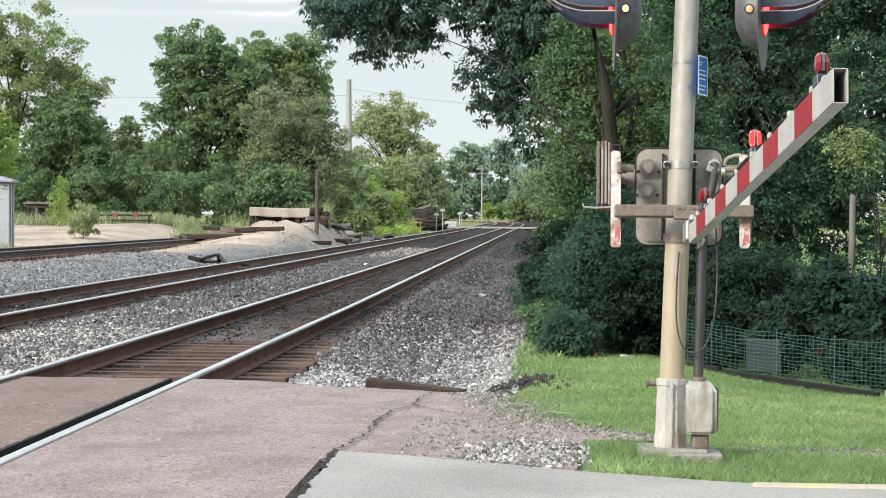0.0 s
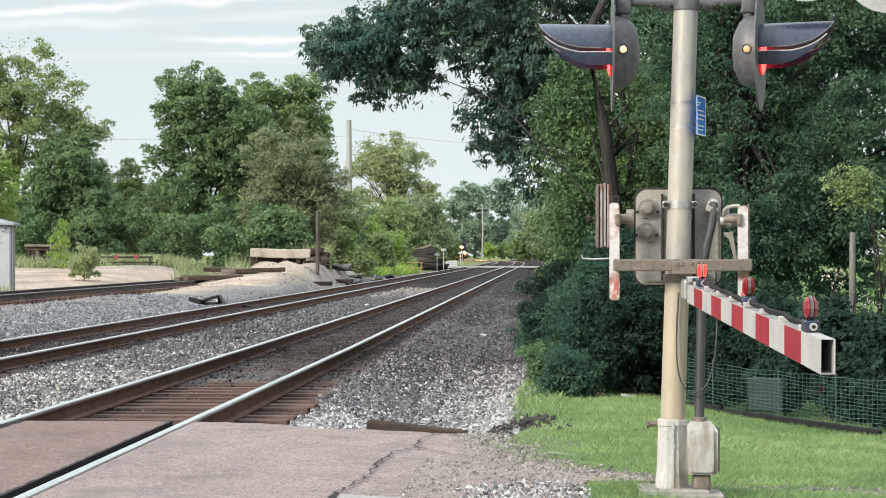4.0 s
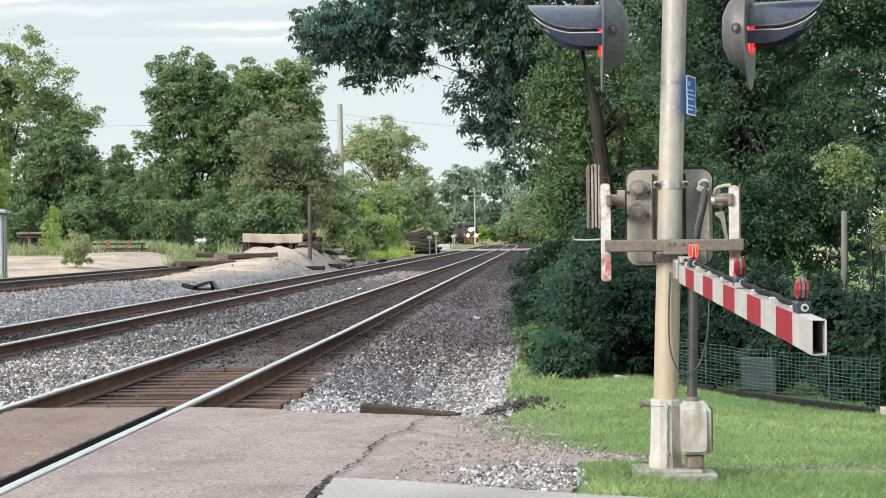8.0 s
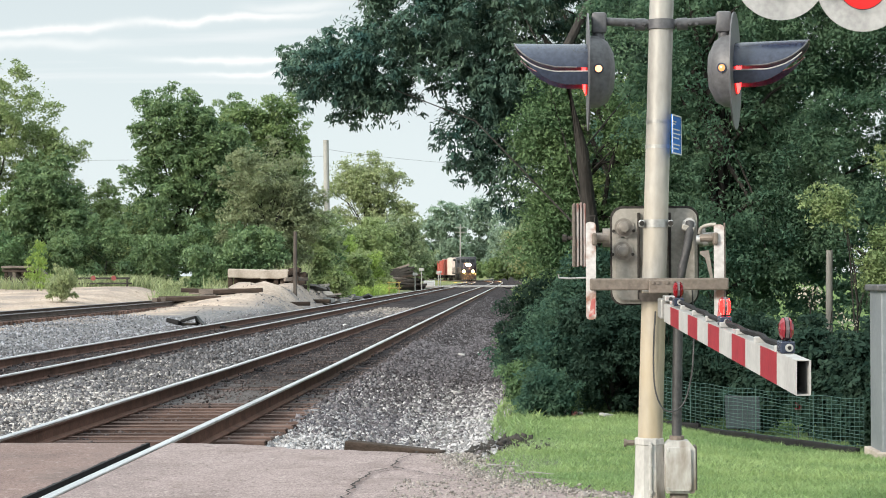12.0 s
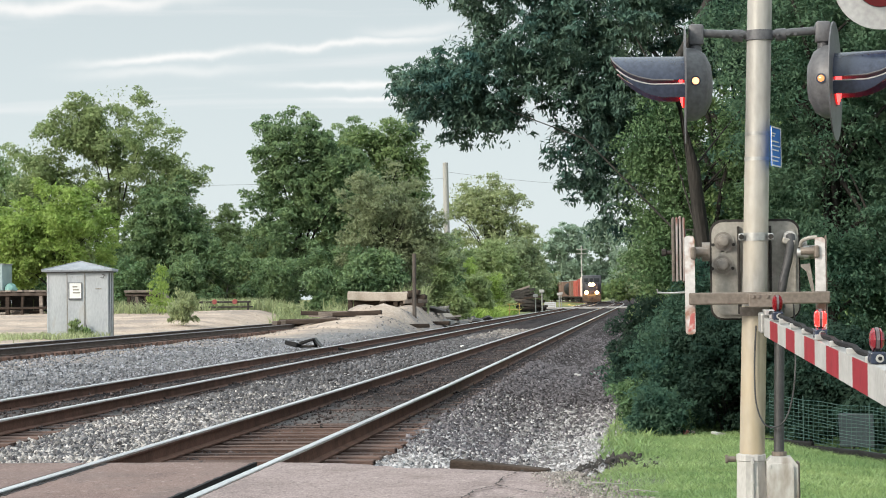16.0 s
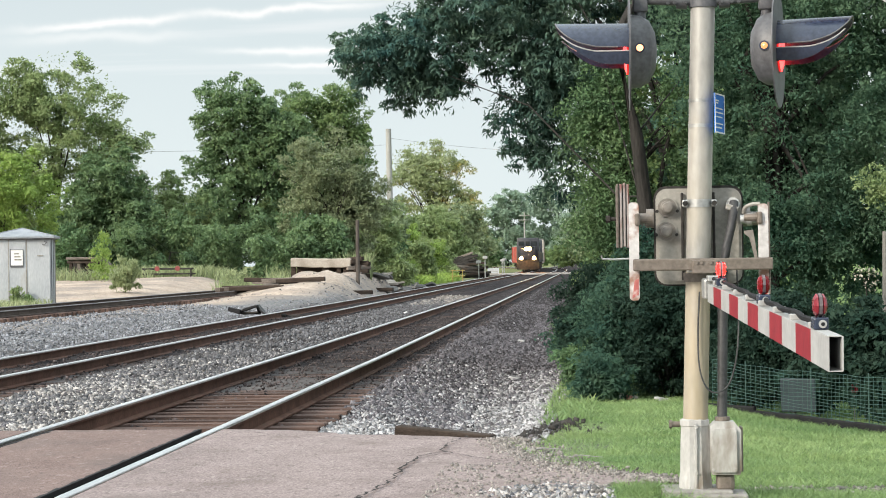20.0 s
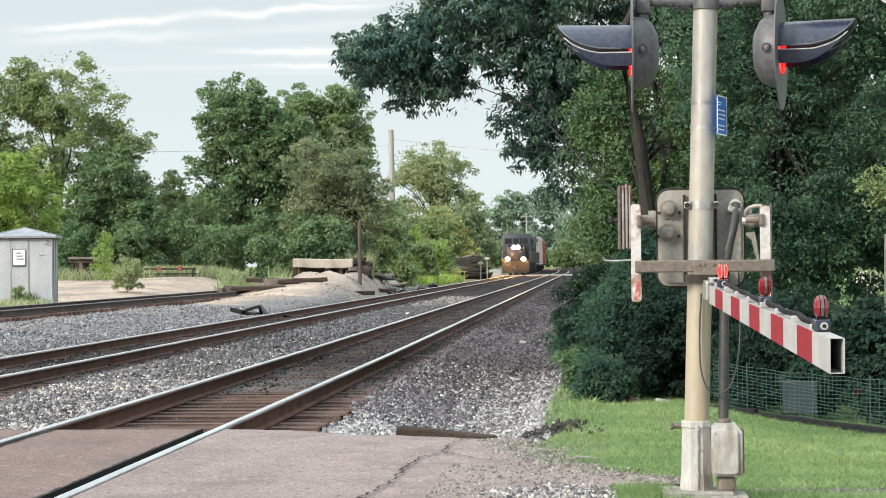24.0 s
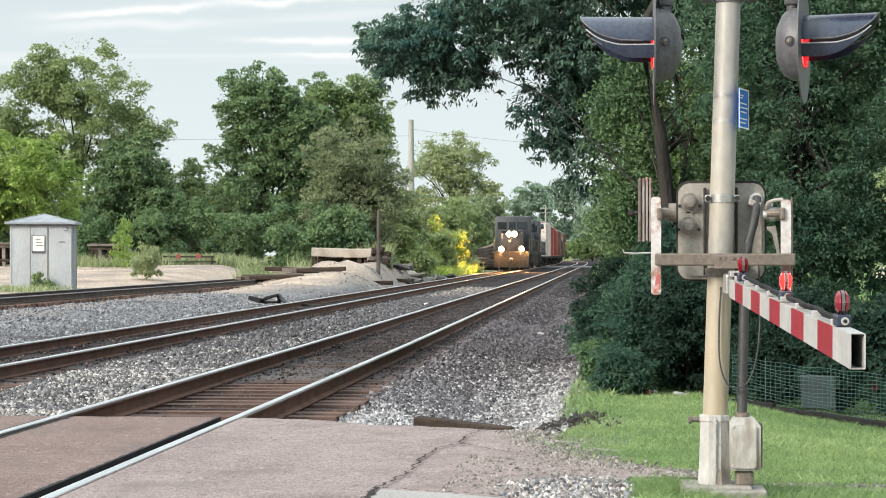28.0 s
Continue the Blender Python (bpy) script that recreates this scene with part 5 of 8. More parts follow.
# ---- trees ----
def leaf_cloud(centres, radii, count, size, seed, flat=0.75, lobes=None, simple=False, wide=0.30, droop=0.25):
    """Leaves, two triangles folded along the midrib each, scattered thick towards the outside of many clumps."""
    rng = np.random.default_rng(seed)
    centres, radii = np.asarray(centres), np.asarray(radii)
    weight = radii ** 2
    pick = rng.choice(len(centres), count, p=weight / weight.sum())
    way = rng.normal(size=(count, 3))
    way /= np.linalg.norm(way, axis=1)[:, None]
    # most leaves of a clump sit on its upper side, as a dome with a dark hollow below
    under = (way[:, 2] < -0.1) & (rng.random(count) < 0.68)
    way[under, 2] *= -1
    rad = radii[pick] * (0.50 + 0.50 * rng.random(count) ** 0.5) * (1 + 0.22 * rng.normal(size=count).clip(-1.5, 1.5) * (rng.random(count) > 0.7))
    pos = centres[pick] + way * rad[:, None] * np.array([1, 1, flat])
    if lobes is not None:
        # a part of the leaves fills the inside of the crown
        inside = rng.random(count) < (0.09 if simple else 0.08)
        k = int(inside.sum())
        one = lobes[rng.integers(0, len(lobes), k)]
        pos[inside] = one[:, :3] + way[inside] * one[:, 3:] * (rng.random(k) ** 0.5)[:, None] * 0.9
    # leaves hang outwards and a little down
    axis = way * 0.6 + rng.normal(size=(count, 3)) * 0.55 + np.array([0, 0, -droop])
    axis /= np.linalg.norm(axis, axis=1)[:, None]
    up = rng.normal(size=(count, 3)) * (0.27 if size < 0.1 else 0.38) + way * 0.9 + np.array([0, 0, 0.55])
    across = np.cross(axis, up)
    across /= np.linalg.norm(across, axis=1)[:, None] + 1e-9
    nrm = np.cross(across, axis)
    s = size * (0.6 + 0.8 * rng.random(count))[:, None]
    base, tip = pos - axis * s * 0.5, pos + axis * s * 0.5
    mid = pos - axis * s * 0.05
    left, right = mid + across * s * wide + nrm * s * 0.10, mid - across * s * wide + nrm * s * 0.10
    if simple:
        v = np.stack([base + across * s * 0.22, tip, right], axis=1).reshape(-1, 3)
        return v, np.arange(count * 3).reshape(-1, 3)
    v = np.stack([base, left, tip, right], axis=1).reshape(-1, 3)
    i = np.arange(count)[:, None] * 4
    f = np.concatenate([i + np.array([[0, 1, 2]]), i + np.array([[0, 2, 3]])], axis=0)
    return v, f


def tree(name, x, y, z, lobes, clumps, clump_r, leaves, leaf, mat, trunk_r, label, category="tree", seed=0, limbs=10, trunk_top=0.6, flat=0.75, group="", limb_r=0.42, wide=0.30, droop=0.25):
    """lobes: (dx, dy, height of middle, rx, ry, rz) of the crown."""
    rng = np.random.default_rng(seed + 100)
    ob = thing(name, label, category, pose(x, y, z), group)
    lob = np.array(lobes, dtype=float)
    vol = (lob[:, 3] * lob[:, 4] + lob[:, 4] * lob[:, 5] + lob[:, 3] * lob[:, 5])
    pick = rng.choice(len(lob), clumps, p=vol / vol.sum())
    way = rng.normal(size=(clumps, 3))
    way /= np.linalg.norm(way, axis=1)[:, None]
    cen = lob[pick, :3] + way * lob[pick, 3:] * (rng.random(clumps) ** 0.45)[:, None] * 0.86
    cen[:, 2] = np.maximum(cen[:, 2], clump_r * 0.45)
    rad = clump_r * (0.45 + 0.9 * rng.random(clumps))
    # every clump carries a few sprays round it
    spray = np.repeat(cen, 3, axis=0) + rng.normal(size=(clumps * 3, 3)).clip(-1.4, 1.4) * np.repeat(rad, 3)[:, None] * 0.55
    cen_all, rad_all = np.concatenate([cen, spray]), np.concatenate([rad * 0.8, np.repeat(rad, 3) * (0.25 + 0.4 * rng.random(clumps * 3))])
    fine = 22 < y <= 60 and leaf < 0.1 and wide > 0.2        # nearer trees: twice the leaves, each a single small blade
    v, f = leaf_cloud(cen_all, rad_all, leaves * (2 if fine else 1), leaf * (1.15 if y > 60 else 0.74 if fine else 1.0), seed, flat, lob, fine or y > 60, wide, droop)
    v[:, 2] = np.maximum(v[:, 2], 0.0)
    bm = fresh()
    top = float(lob[:, 2].max()) * trunk_top + 0.3
    sway = rng.normal(size=(6, 2)) * trunk_r * 0.8
    line = [(sway[i][0] * i / 3, sway[i][1] * i / 3, -0.3 + (top + 0.3) * i / 5) for i in range(6)]
    hose(bm, line, [trunk_r * (1.25 if i == 0 else 1.0 - 0.13 * i) for i in range(6)], 9)
    order = rng.permutation(clumps)[:limbs]
    for j in order:
        k = 2 + int(rng.integers(0, 4))
        a, b = Vector(line[k]), Vector(cen[j])
        mid = a.lerp(b, 0.5) + Vector((0, 0, 0.12 * (b - a).length))
        r = trunk_r * limb_r * (1 - 0.095 * k)
        hose(bm, [a, a.lerp(mid, 0.6), mid, mid.lerp(b, 0.6), b], [r, r * 0.8, r * 0.62, r * 0.42, r * 0.15], 6)
    part("trunk", bm, M_BARK, ob, smooth=True)
    array_mesh("crown", v, f, mat, ob)
    return ob


def build_trees():
    # yard side, far to near
    tree("tree", -33.0, 126, 0.0, [(0.2, 0, 10.4, 4.6, 3.4, 4.8), (-2.5, 0, 5.5, 3.5, 3, 3.4), (2.6, 0, 5.2, 2.6, 2.6, 4.0), (-4.4, 0, 8.4, 2.8, 2.4, 3.4), (3.6, 0, 8.0, 2.2, 2.0, 2.6), (-2.4, 0, 11.8, 2.4, 2.0, 2.4)], 360, 0.68, 96000, 0.18, M_LEAF_LIGHT, 0.24,
         "tall airy green tree behind the gravel yard", seed=1, limbs=14)
    tree("tree", -42.5, 132, 0.0, [(0, 0, 7.5, 4.0, 3.4, 4.2), (0, 0, 4, 4, 3, 3)], 130, 0.8, 32000, 0.22, M_LEAF, 0.26, "tall green tree at the yard's edge", seed=2, limbs=20)
    tree("tree", -31.2, 108, 0.1, [(0, 0, 4.8, 3.6, 3.0, 3.4), (-2.6, 0, 3.9, 3.1, 2.6, 2.6)], 170, 0.65, 50000, 0.17, M_LEAF_BRIGHT, 0.2, "bright yellow-green bushy tree beside the yard", seed=3, trunk_top=0.5)
    tree("tree", -24.9, 130, 0.0, [(0, 0, 4.0, 2.0, 2.0, 2.5), (-1.5, 0, 3.3, 2.0, 2, 2.3)], 120, 0.6, 26000, 0.19, M_LEAF_LIGHT, 0.12, "low leafy tree filling the gap behind the yard", seed=44)
    tree("tree", -27.6, 132, 0.0, [(0, 0, 4.6, 2.2, 2.0, 3.0), (-2.4, 0, 4.4, 2.6, 2, 3.6)], 150, 0.6, 36000, 0.19, M_LEAF_LIGHT, 0.12, "small slender green tree behind the yard", seed=4)
    tree("tree", -20.9, 122, 0.0, [(-0.3, 0, 9.6, 2.8, 2.6, 3.4), (0, 0, 5.4, 4.3, 3.0, 4.6), (1.6, 0, 8.2, 2.7, 2.4, 3.5), (3.2, 0, 7.4, 2.0, 2.0, 3.2)], 300, 0.62, 80000, 0.19, M_LEAF_DEEP, 0.3,
         "dense dark green tree beyond the gravel yard", seed=5)
    tree("tree", -17.4, 128, 0.0, [(0, 0, 9.7, 2.5, 2.2, 2.9), (1.9, 0, 10.2, 2.0, 2.0, 2.8), (2.6, 0, 7.6, 1.5, 1.8, 2.8), (0.6, 0, 5.5, 3.6, 2.6, 4.0), (-2.2, 0, 5.0, 2.2, 2.0, 4.0), (-1.9, 0, 9.0, 1.9, 1.8, 2.6)], 290, 0.65, 74000, 0.19, M_LEAF, 0.28, "broad mid-green tree behind the olive one", seed=6)
    tree("tree", -14.6, 112, 0.0, [(0, 0, 6.2, 2.8, 2.4, 2.8), (0.3, 0, 3.5, 3.3, 2.4, 2.9), (1.7, 0.3, 4.4, 2.3, 2.0, 2.6)], 230, 0.5, 60000, 0.13, M_LEAF_OLIVE, 0.18, "fine-leaved olive-grey tree with a rounded crown", seed=7, limbs=30)
    tree("tree", -14.9, 109.3, 0.1, [(0, 0, 3.1, 1.5, 1.0, 1.1), (-0.8, 0, 2.3, 0.9, 0.8, 0.8), (0.9, 0.2, 2.5, 0.9, 0.8, 0.8)], 60, 0.4, 4200, 0.22, M_LEAF_DEEP, 0.07, "young green sapling before the dark trees", seed=9, limbs=10)
    tree("tree", -20.8, 262, 0.0, [(-0.6, 0, 13.0, 6.0, 4, 4.2), (0.8, 0, 8.0, 6.4, 4, 4.5)], 170, 1.0, 30000, 0.30, M_LEAF_PALE, 0.3, "pale airy tree far along the line", seed=8, limbs=24)
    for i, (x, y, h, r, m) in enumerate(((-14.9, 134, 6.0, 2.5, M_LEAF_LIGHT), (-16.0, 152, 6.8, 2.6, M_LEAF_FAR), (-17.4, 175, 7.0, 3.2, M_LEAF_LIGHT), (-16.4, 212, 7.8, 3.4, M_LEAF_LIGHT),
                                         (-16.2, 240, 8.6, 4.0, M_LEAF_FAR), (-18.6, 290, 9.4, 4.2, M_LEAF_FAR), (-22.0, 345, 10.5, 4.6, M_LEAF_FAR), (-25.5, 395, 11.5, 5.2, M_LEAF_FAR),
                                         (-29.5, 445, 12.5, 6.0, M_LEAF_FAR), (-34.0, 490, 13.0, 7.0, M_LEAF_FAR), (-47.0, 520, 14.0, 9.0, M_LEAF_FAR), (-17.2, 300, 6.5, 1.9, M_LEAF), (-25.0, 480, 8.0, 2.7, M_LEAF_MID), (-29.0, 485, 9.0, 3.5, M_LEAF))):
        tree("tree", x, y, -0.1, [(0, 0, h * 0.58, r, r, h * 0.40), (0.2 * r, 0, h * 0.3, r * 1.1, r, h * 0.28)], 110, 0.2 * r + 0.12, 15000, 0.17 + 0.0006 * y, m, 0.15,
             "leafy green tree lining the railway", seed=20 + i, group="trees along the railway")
    tree("tree", -28.6, 121, 0.0, [(0, 0, 6.3, 2.0, 2.0, 2.8), (1.4, 0, 4.6, 1.9, 1.8, 2.6), (-1.3, 0, 4.4, 1.8, 1.8, 2.4)], 190, 0.5, 46000, 0.18, M_LEAF_DEEP, 0.16, "dark leafy tree closing the gap behind the shed", seed=45, limbs=12)
    # behind the cars and shed: a low hedge of shrubs closing the yard
    for i, (x, y, h, r, m) in enumerate(((-24.3, 118, 3.8, 2.6, M_LEAF_DEEP), (-28.5, 120, 3.6, 2.8, M_LEAF_DEEP), (-33.5, 118, 3.6, 2.8, M_LEAF_MID), (-38.5, 116, 4.0, 3.0, M_LEAF_LIGHT),
                                         (-18.2, 115, 3.6, 2.4, M_LEAF_DEEP), (-15.2, 108, 2.8, 1.8, M_LEAF_DEEP), (-13.9, 150, 2.6, 1.6, M_LEAF_LIGHT), (-16.0, 188, 3.4, 2.0, M_LEAF_LIGHT), (-15.0, 168, 3.2, 1.7, M_LEAF_BRIGHT), (-45, 118, 5.0, 4.0, M_LEAF), (-13.4, 122, 3.6, 2.0, M_LEAF_LIGHT))):
        tree("shrub", x, y, -0.05, [(r * (0.42 * k - 1.05) + 0.2 * r * math.sin(5 * k + i), 0.3 * r * math.sin(3 * k + i), h * (0.50 + 0.42 * math.sin(2.4 * k + 1.7 * i)), r * 0.60, r * 0.6, h * (0.42 + 0.14 * math.sin(4 * k + i))) for k in range(6)], 150, 0.50, 24000, 0.17, m, 0.08, "dense green shrub at the yard's edge", "shrub", seed=50 + i,
             group="shrubs behind the yard", limbs=6)
    for i in range(12):
        x = -52 + 3.4 * i
        tree("shrub", x, 138 + 3 * math.sin(i * 2.1), -0.05, [(0, 0, 2.3, 2.4, 1.6, 2.3), (1.2 * math.sin(i), 0, 3.6 + math.sin(i * 3.1), 1.5, 1.2, 1.6)], 110, 0.5, 6500, 0.30, M_LEAF_MID if i % 2 else M_LEAF, 0.08, "dense shrub in the hedge behind the yard", "shrub",
             seed=300 + i, group="hedge behind the yard", limbs=6)
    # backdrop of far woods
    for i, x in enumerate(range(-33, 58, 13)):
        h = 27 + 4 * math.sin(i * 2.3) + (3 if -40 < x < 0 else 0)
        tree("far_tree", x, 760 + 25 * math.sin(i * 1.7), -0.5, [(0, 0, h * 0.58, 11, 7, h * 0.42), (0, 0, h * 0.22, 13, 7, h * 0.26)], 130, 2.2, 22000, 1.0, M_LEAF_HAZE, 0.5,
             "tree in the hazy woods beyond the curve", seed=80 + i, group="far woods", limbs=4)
    # low growth closing the view along the curve
    for i, (x, y) in enumerate([(-19 + 3.2 * k, 600 + 5 * math.sin(k * 1.9)) for k in range(8)] + [(-8.5 + 2.6 * k, 470 + 4 * math.sin(k * 2.3)) for k in range(4)]):
        tree("shrub", x, y, -0.2, [(0, 0, 2.6, 2.5, 1.6, 2.7)], 60, 0.6, 3500, 0.55, M_LEAF if i % 3 else M_LEAF_BRIGHT, 0.1, "bright green bush beside the curving line", "shrub",
             seed=400 + i, group="bushes along the curve", limbs=4)
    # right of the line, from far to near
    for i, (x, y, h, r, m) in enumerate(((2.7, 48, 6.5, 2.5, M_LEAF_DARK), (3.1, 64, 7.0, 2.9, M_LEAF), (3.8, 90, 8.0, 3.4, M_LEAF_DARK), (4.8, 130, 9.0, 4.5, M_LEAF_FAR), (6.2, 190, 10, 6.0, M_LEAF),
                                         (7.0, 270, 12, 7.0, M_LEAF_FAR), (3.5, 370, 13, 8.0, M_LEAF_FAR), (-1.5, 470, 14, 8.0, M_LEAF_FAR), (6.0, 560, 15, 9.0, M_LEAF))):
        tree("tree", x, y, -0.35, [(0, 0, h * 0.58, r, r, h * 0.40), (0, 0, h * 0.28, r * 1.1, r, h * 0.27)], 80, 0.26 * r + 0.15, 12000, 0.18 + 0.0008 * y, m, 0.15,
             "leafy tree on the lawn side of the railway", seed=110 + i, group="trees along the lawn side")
    # large tree whose limbs hang over the tracks
    tree("tree", 0.70, 26.4, -0.3, [(-2.9, 1.7, 4.55, 0.95, 1.0, 0.75), (-3.5, 1.9, 4.42, 0.72, 0.8, 0.5), (-2.85, 2.0, 4.05, 0.75, 0.8, 0.48), (-1.55, 2.0, 4.4, 0.8, 0.8, 0.6), (-2.05, 2.0, 5.1, 1.3, 1.2, 1.1), (-0.95, 2.0, 5.7, 1.6, 1.5, 1.5), (0.85, 2.5, 5.9, 1.9, 1.8, 1.9), (-2.75, 2.0, 6.2, 1.4, 1.4, 1.0),
                                     (2.2, 2.2, 5.4, 1.4, 1.4, 1.8), (-1.45, 2.2, 3.55, 0.75, 0.7, 0.75), (-1.1, 2.0, 4.3, 0.8, 0.9, 0.8), (-0.95, 2.3, 3.0, 0.6, 0.6, 0.75), (-0.6, 2.2, 4.0, 0.7, 0.7, 0.9)],
         900, 0.20, 155000, 0.085, M_LEAF_OVER, 0.135, "large dark-leaved tree hanging over the tracks", seed=130, limbs=5, trunk_top=0.85, limb_r=0.13, wide=0.17, droop=0.7, flat=0.6)
    tree("tree", 1.7, 33.0, -0.35, [(-2.5, 0, 6.9, 1.5, 1.5, 1.6), (-0.6, 0, 6.9, 2.0, 1.5, 2.0), (-3.6, 0.5, 7.6, 1.2, 1.2, 1.0), (1.2, 0, 5.6, 1.8, 1.5, 2.8)], 320, 0.34, 52000, 0.095, M_LEAF_OVER, 0.15, "dark leafy tree behind the large one", seed=139, limbs=20, trunk_top=0.8)
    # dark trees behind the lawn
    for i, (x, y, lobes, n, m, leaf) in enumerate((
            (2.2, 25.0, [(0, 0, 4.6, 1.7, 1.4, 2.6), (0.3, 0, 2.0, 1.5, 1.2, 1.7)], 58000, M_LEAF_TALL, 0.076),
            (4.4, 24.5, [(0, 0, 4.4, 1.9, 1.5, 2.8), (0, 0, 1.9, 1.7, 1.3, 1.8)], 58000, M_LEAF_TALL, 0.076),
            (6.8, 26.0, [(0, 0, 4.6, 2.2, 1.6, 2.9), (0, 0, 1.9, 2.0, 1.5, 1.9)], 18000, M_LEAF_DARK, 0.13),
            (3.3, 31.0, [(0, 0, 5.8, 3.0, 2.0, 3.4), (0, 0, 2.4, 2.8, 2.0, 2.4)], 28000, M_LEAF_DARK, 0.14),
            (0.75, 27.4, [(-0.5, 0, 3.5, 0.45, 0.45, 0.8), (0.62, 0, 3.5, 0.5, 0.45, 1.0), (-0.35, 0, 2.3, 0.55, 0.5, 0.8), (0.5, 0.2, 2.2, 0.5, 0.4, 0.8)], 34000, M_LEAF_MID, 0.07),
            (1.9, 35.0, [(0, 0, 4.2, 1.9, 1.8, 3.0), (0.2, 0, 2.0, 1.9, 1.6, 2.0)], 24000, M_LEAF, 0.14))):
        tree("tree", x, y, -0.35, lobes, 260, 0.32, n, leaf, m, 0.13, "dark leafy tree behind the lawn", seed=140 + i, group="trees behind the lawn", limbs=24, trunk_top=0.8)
    # sprays added before the dark trees, sunlight put into their paler leaf colour
    for i, (x, y, lobes) in enumerate(((3.45, 22.5, [(-0.2, 0, 2.35, 0.35, 0.3, 0.3), (0.2, 0, 1.75, 0.32, 0.3, 0.35)]), (4.1, 22.8, [(0, 0, 2.9, 0.4, 0.3, 0.5), (-0.2, 0, 2.0, 0.3, 0.3, 0.4)]))):
        tree("shrub", x, y, -0.3, lobes, 40, 0.14, 2600, 0.065, M_LEAF_LIGHT, 0.03, "shrub in paler leaf colour standing in for sunlight", "shrub", seed=150 + i, group="light shrubs before the trees", limbs=8)
    # shrubs at the lawn's edge; the darkest leaf colour carries the trees' shade
    for i, (x, y, r, h, m) in enumerate(((0.30, 23.6, 0.55, 1.5, M_LEAF_DARK), (0.85, 23.3, 0.72, 1.7, M_LEAF_SHADED), (1.55, 23.2, 0.7, 1.6, M_LEAF_SHADED), (0.38, 25.6, 0.5, 1.6, M_LEAF_DARK), (0.75, 25.0, 0.7, 2.3, M_LEAF_DARK),
                                         (2.15, 22.3, 0.65, 1.4, M_LEAF_SHADED), (2.8, 21.2, 0.6, 1.3, M_LEAF_SHADED), (3.4, 20.2, 0.6, 1.3, M_LEAF_SHADED), (4.5, 20.6, 0.8, 1.6, M_LEAF_SHADED), (0.45, 31.0, 0.75, 1.9, M_LEAF_SHADED), (0.5, 38.0, 0.9, 2.3, M_LEAF), (1.75, 22.3, 0.5, 0.95, M_LEAF_SHADED), (2.40, 21.75, 0.42, 0.85, M_LEAF_SHADED), (3.05, 20.75, 0.42, 0.85, M_LEAF_SHADED), (3.25, 19.75, 0.36, 0.75, M_LEAF_SHADED), (3.8, 19.6, 0.5, 0.95, M_LEAF_SHADED), (0.02, 24.3, 0.30, 0.75, M_LEAF_MID), (-0.1, 27.6, 0.36, 1.0, M_LEAF_DARK), (0.16, 22.7, 0.28, 0.62, M_LEAF_DARK), (-0.15, 31.5, 0.4, 1.0, M_LEAF_MID), (0.05, 26.5, 0.5, 1.4, M_LEAF_SHADED), (0.1, 28.5, 0.6, 1.7, M_LEAF_SHADED), (1.15, 24.2, 0.6, 1.0, M_LEAF_SHADED), (1.75, 23.6, 0.6, 1.0, M_LEAF_SHADED), (0.55, 24.6, 0.5, 0.9, M_LEAF_SHADED), (1.45, 24.9, 0.7, 1.9, M_LEAF_DARK), (0.25, 23.9, 0.26, 0.45, M_LEAF), (0.7, 23.7, 0.22, 0.35, M_LEAF_MID))):
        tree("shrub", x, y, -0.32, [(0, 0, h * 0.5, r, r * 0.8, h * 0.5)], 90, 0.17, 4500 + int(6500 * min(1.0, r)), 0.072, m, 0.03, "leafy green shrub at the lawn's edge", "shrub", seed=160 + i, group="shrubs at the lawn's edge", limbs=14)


build_trees()


# ---- yard ----
def ground_at(x, y):
    return ground_z(x, y)


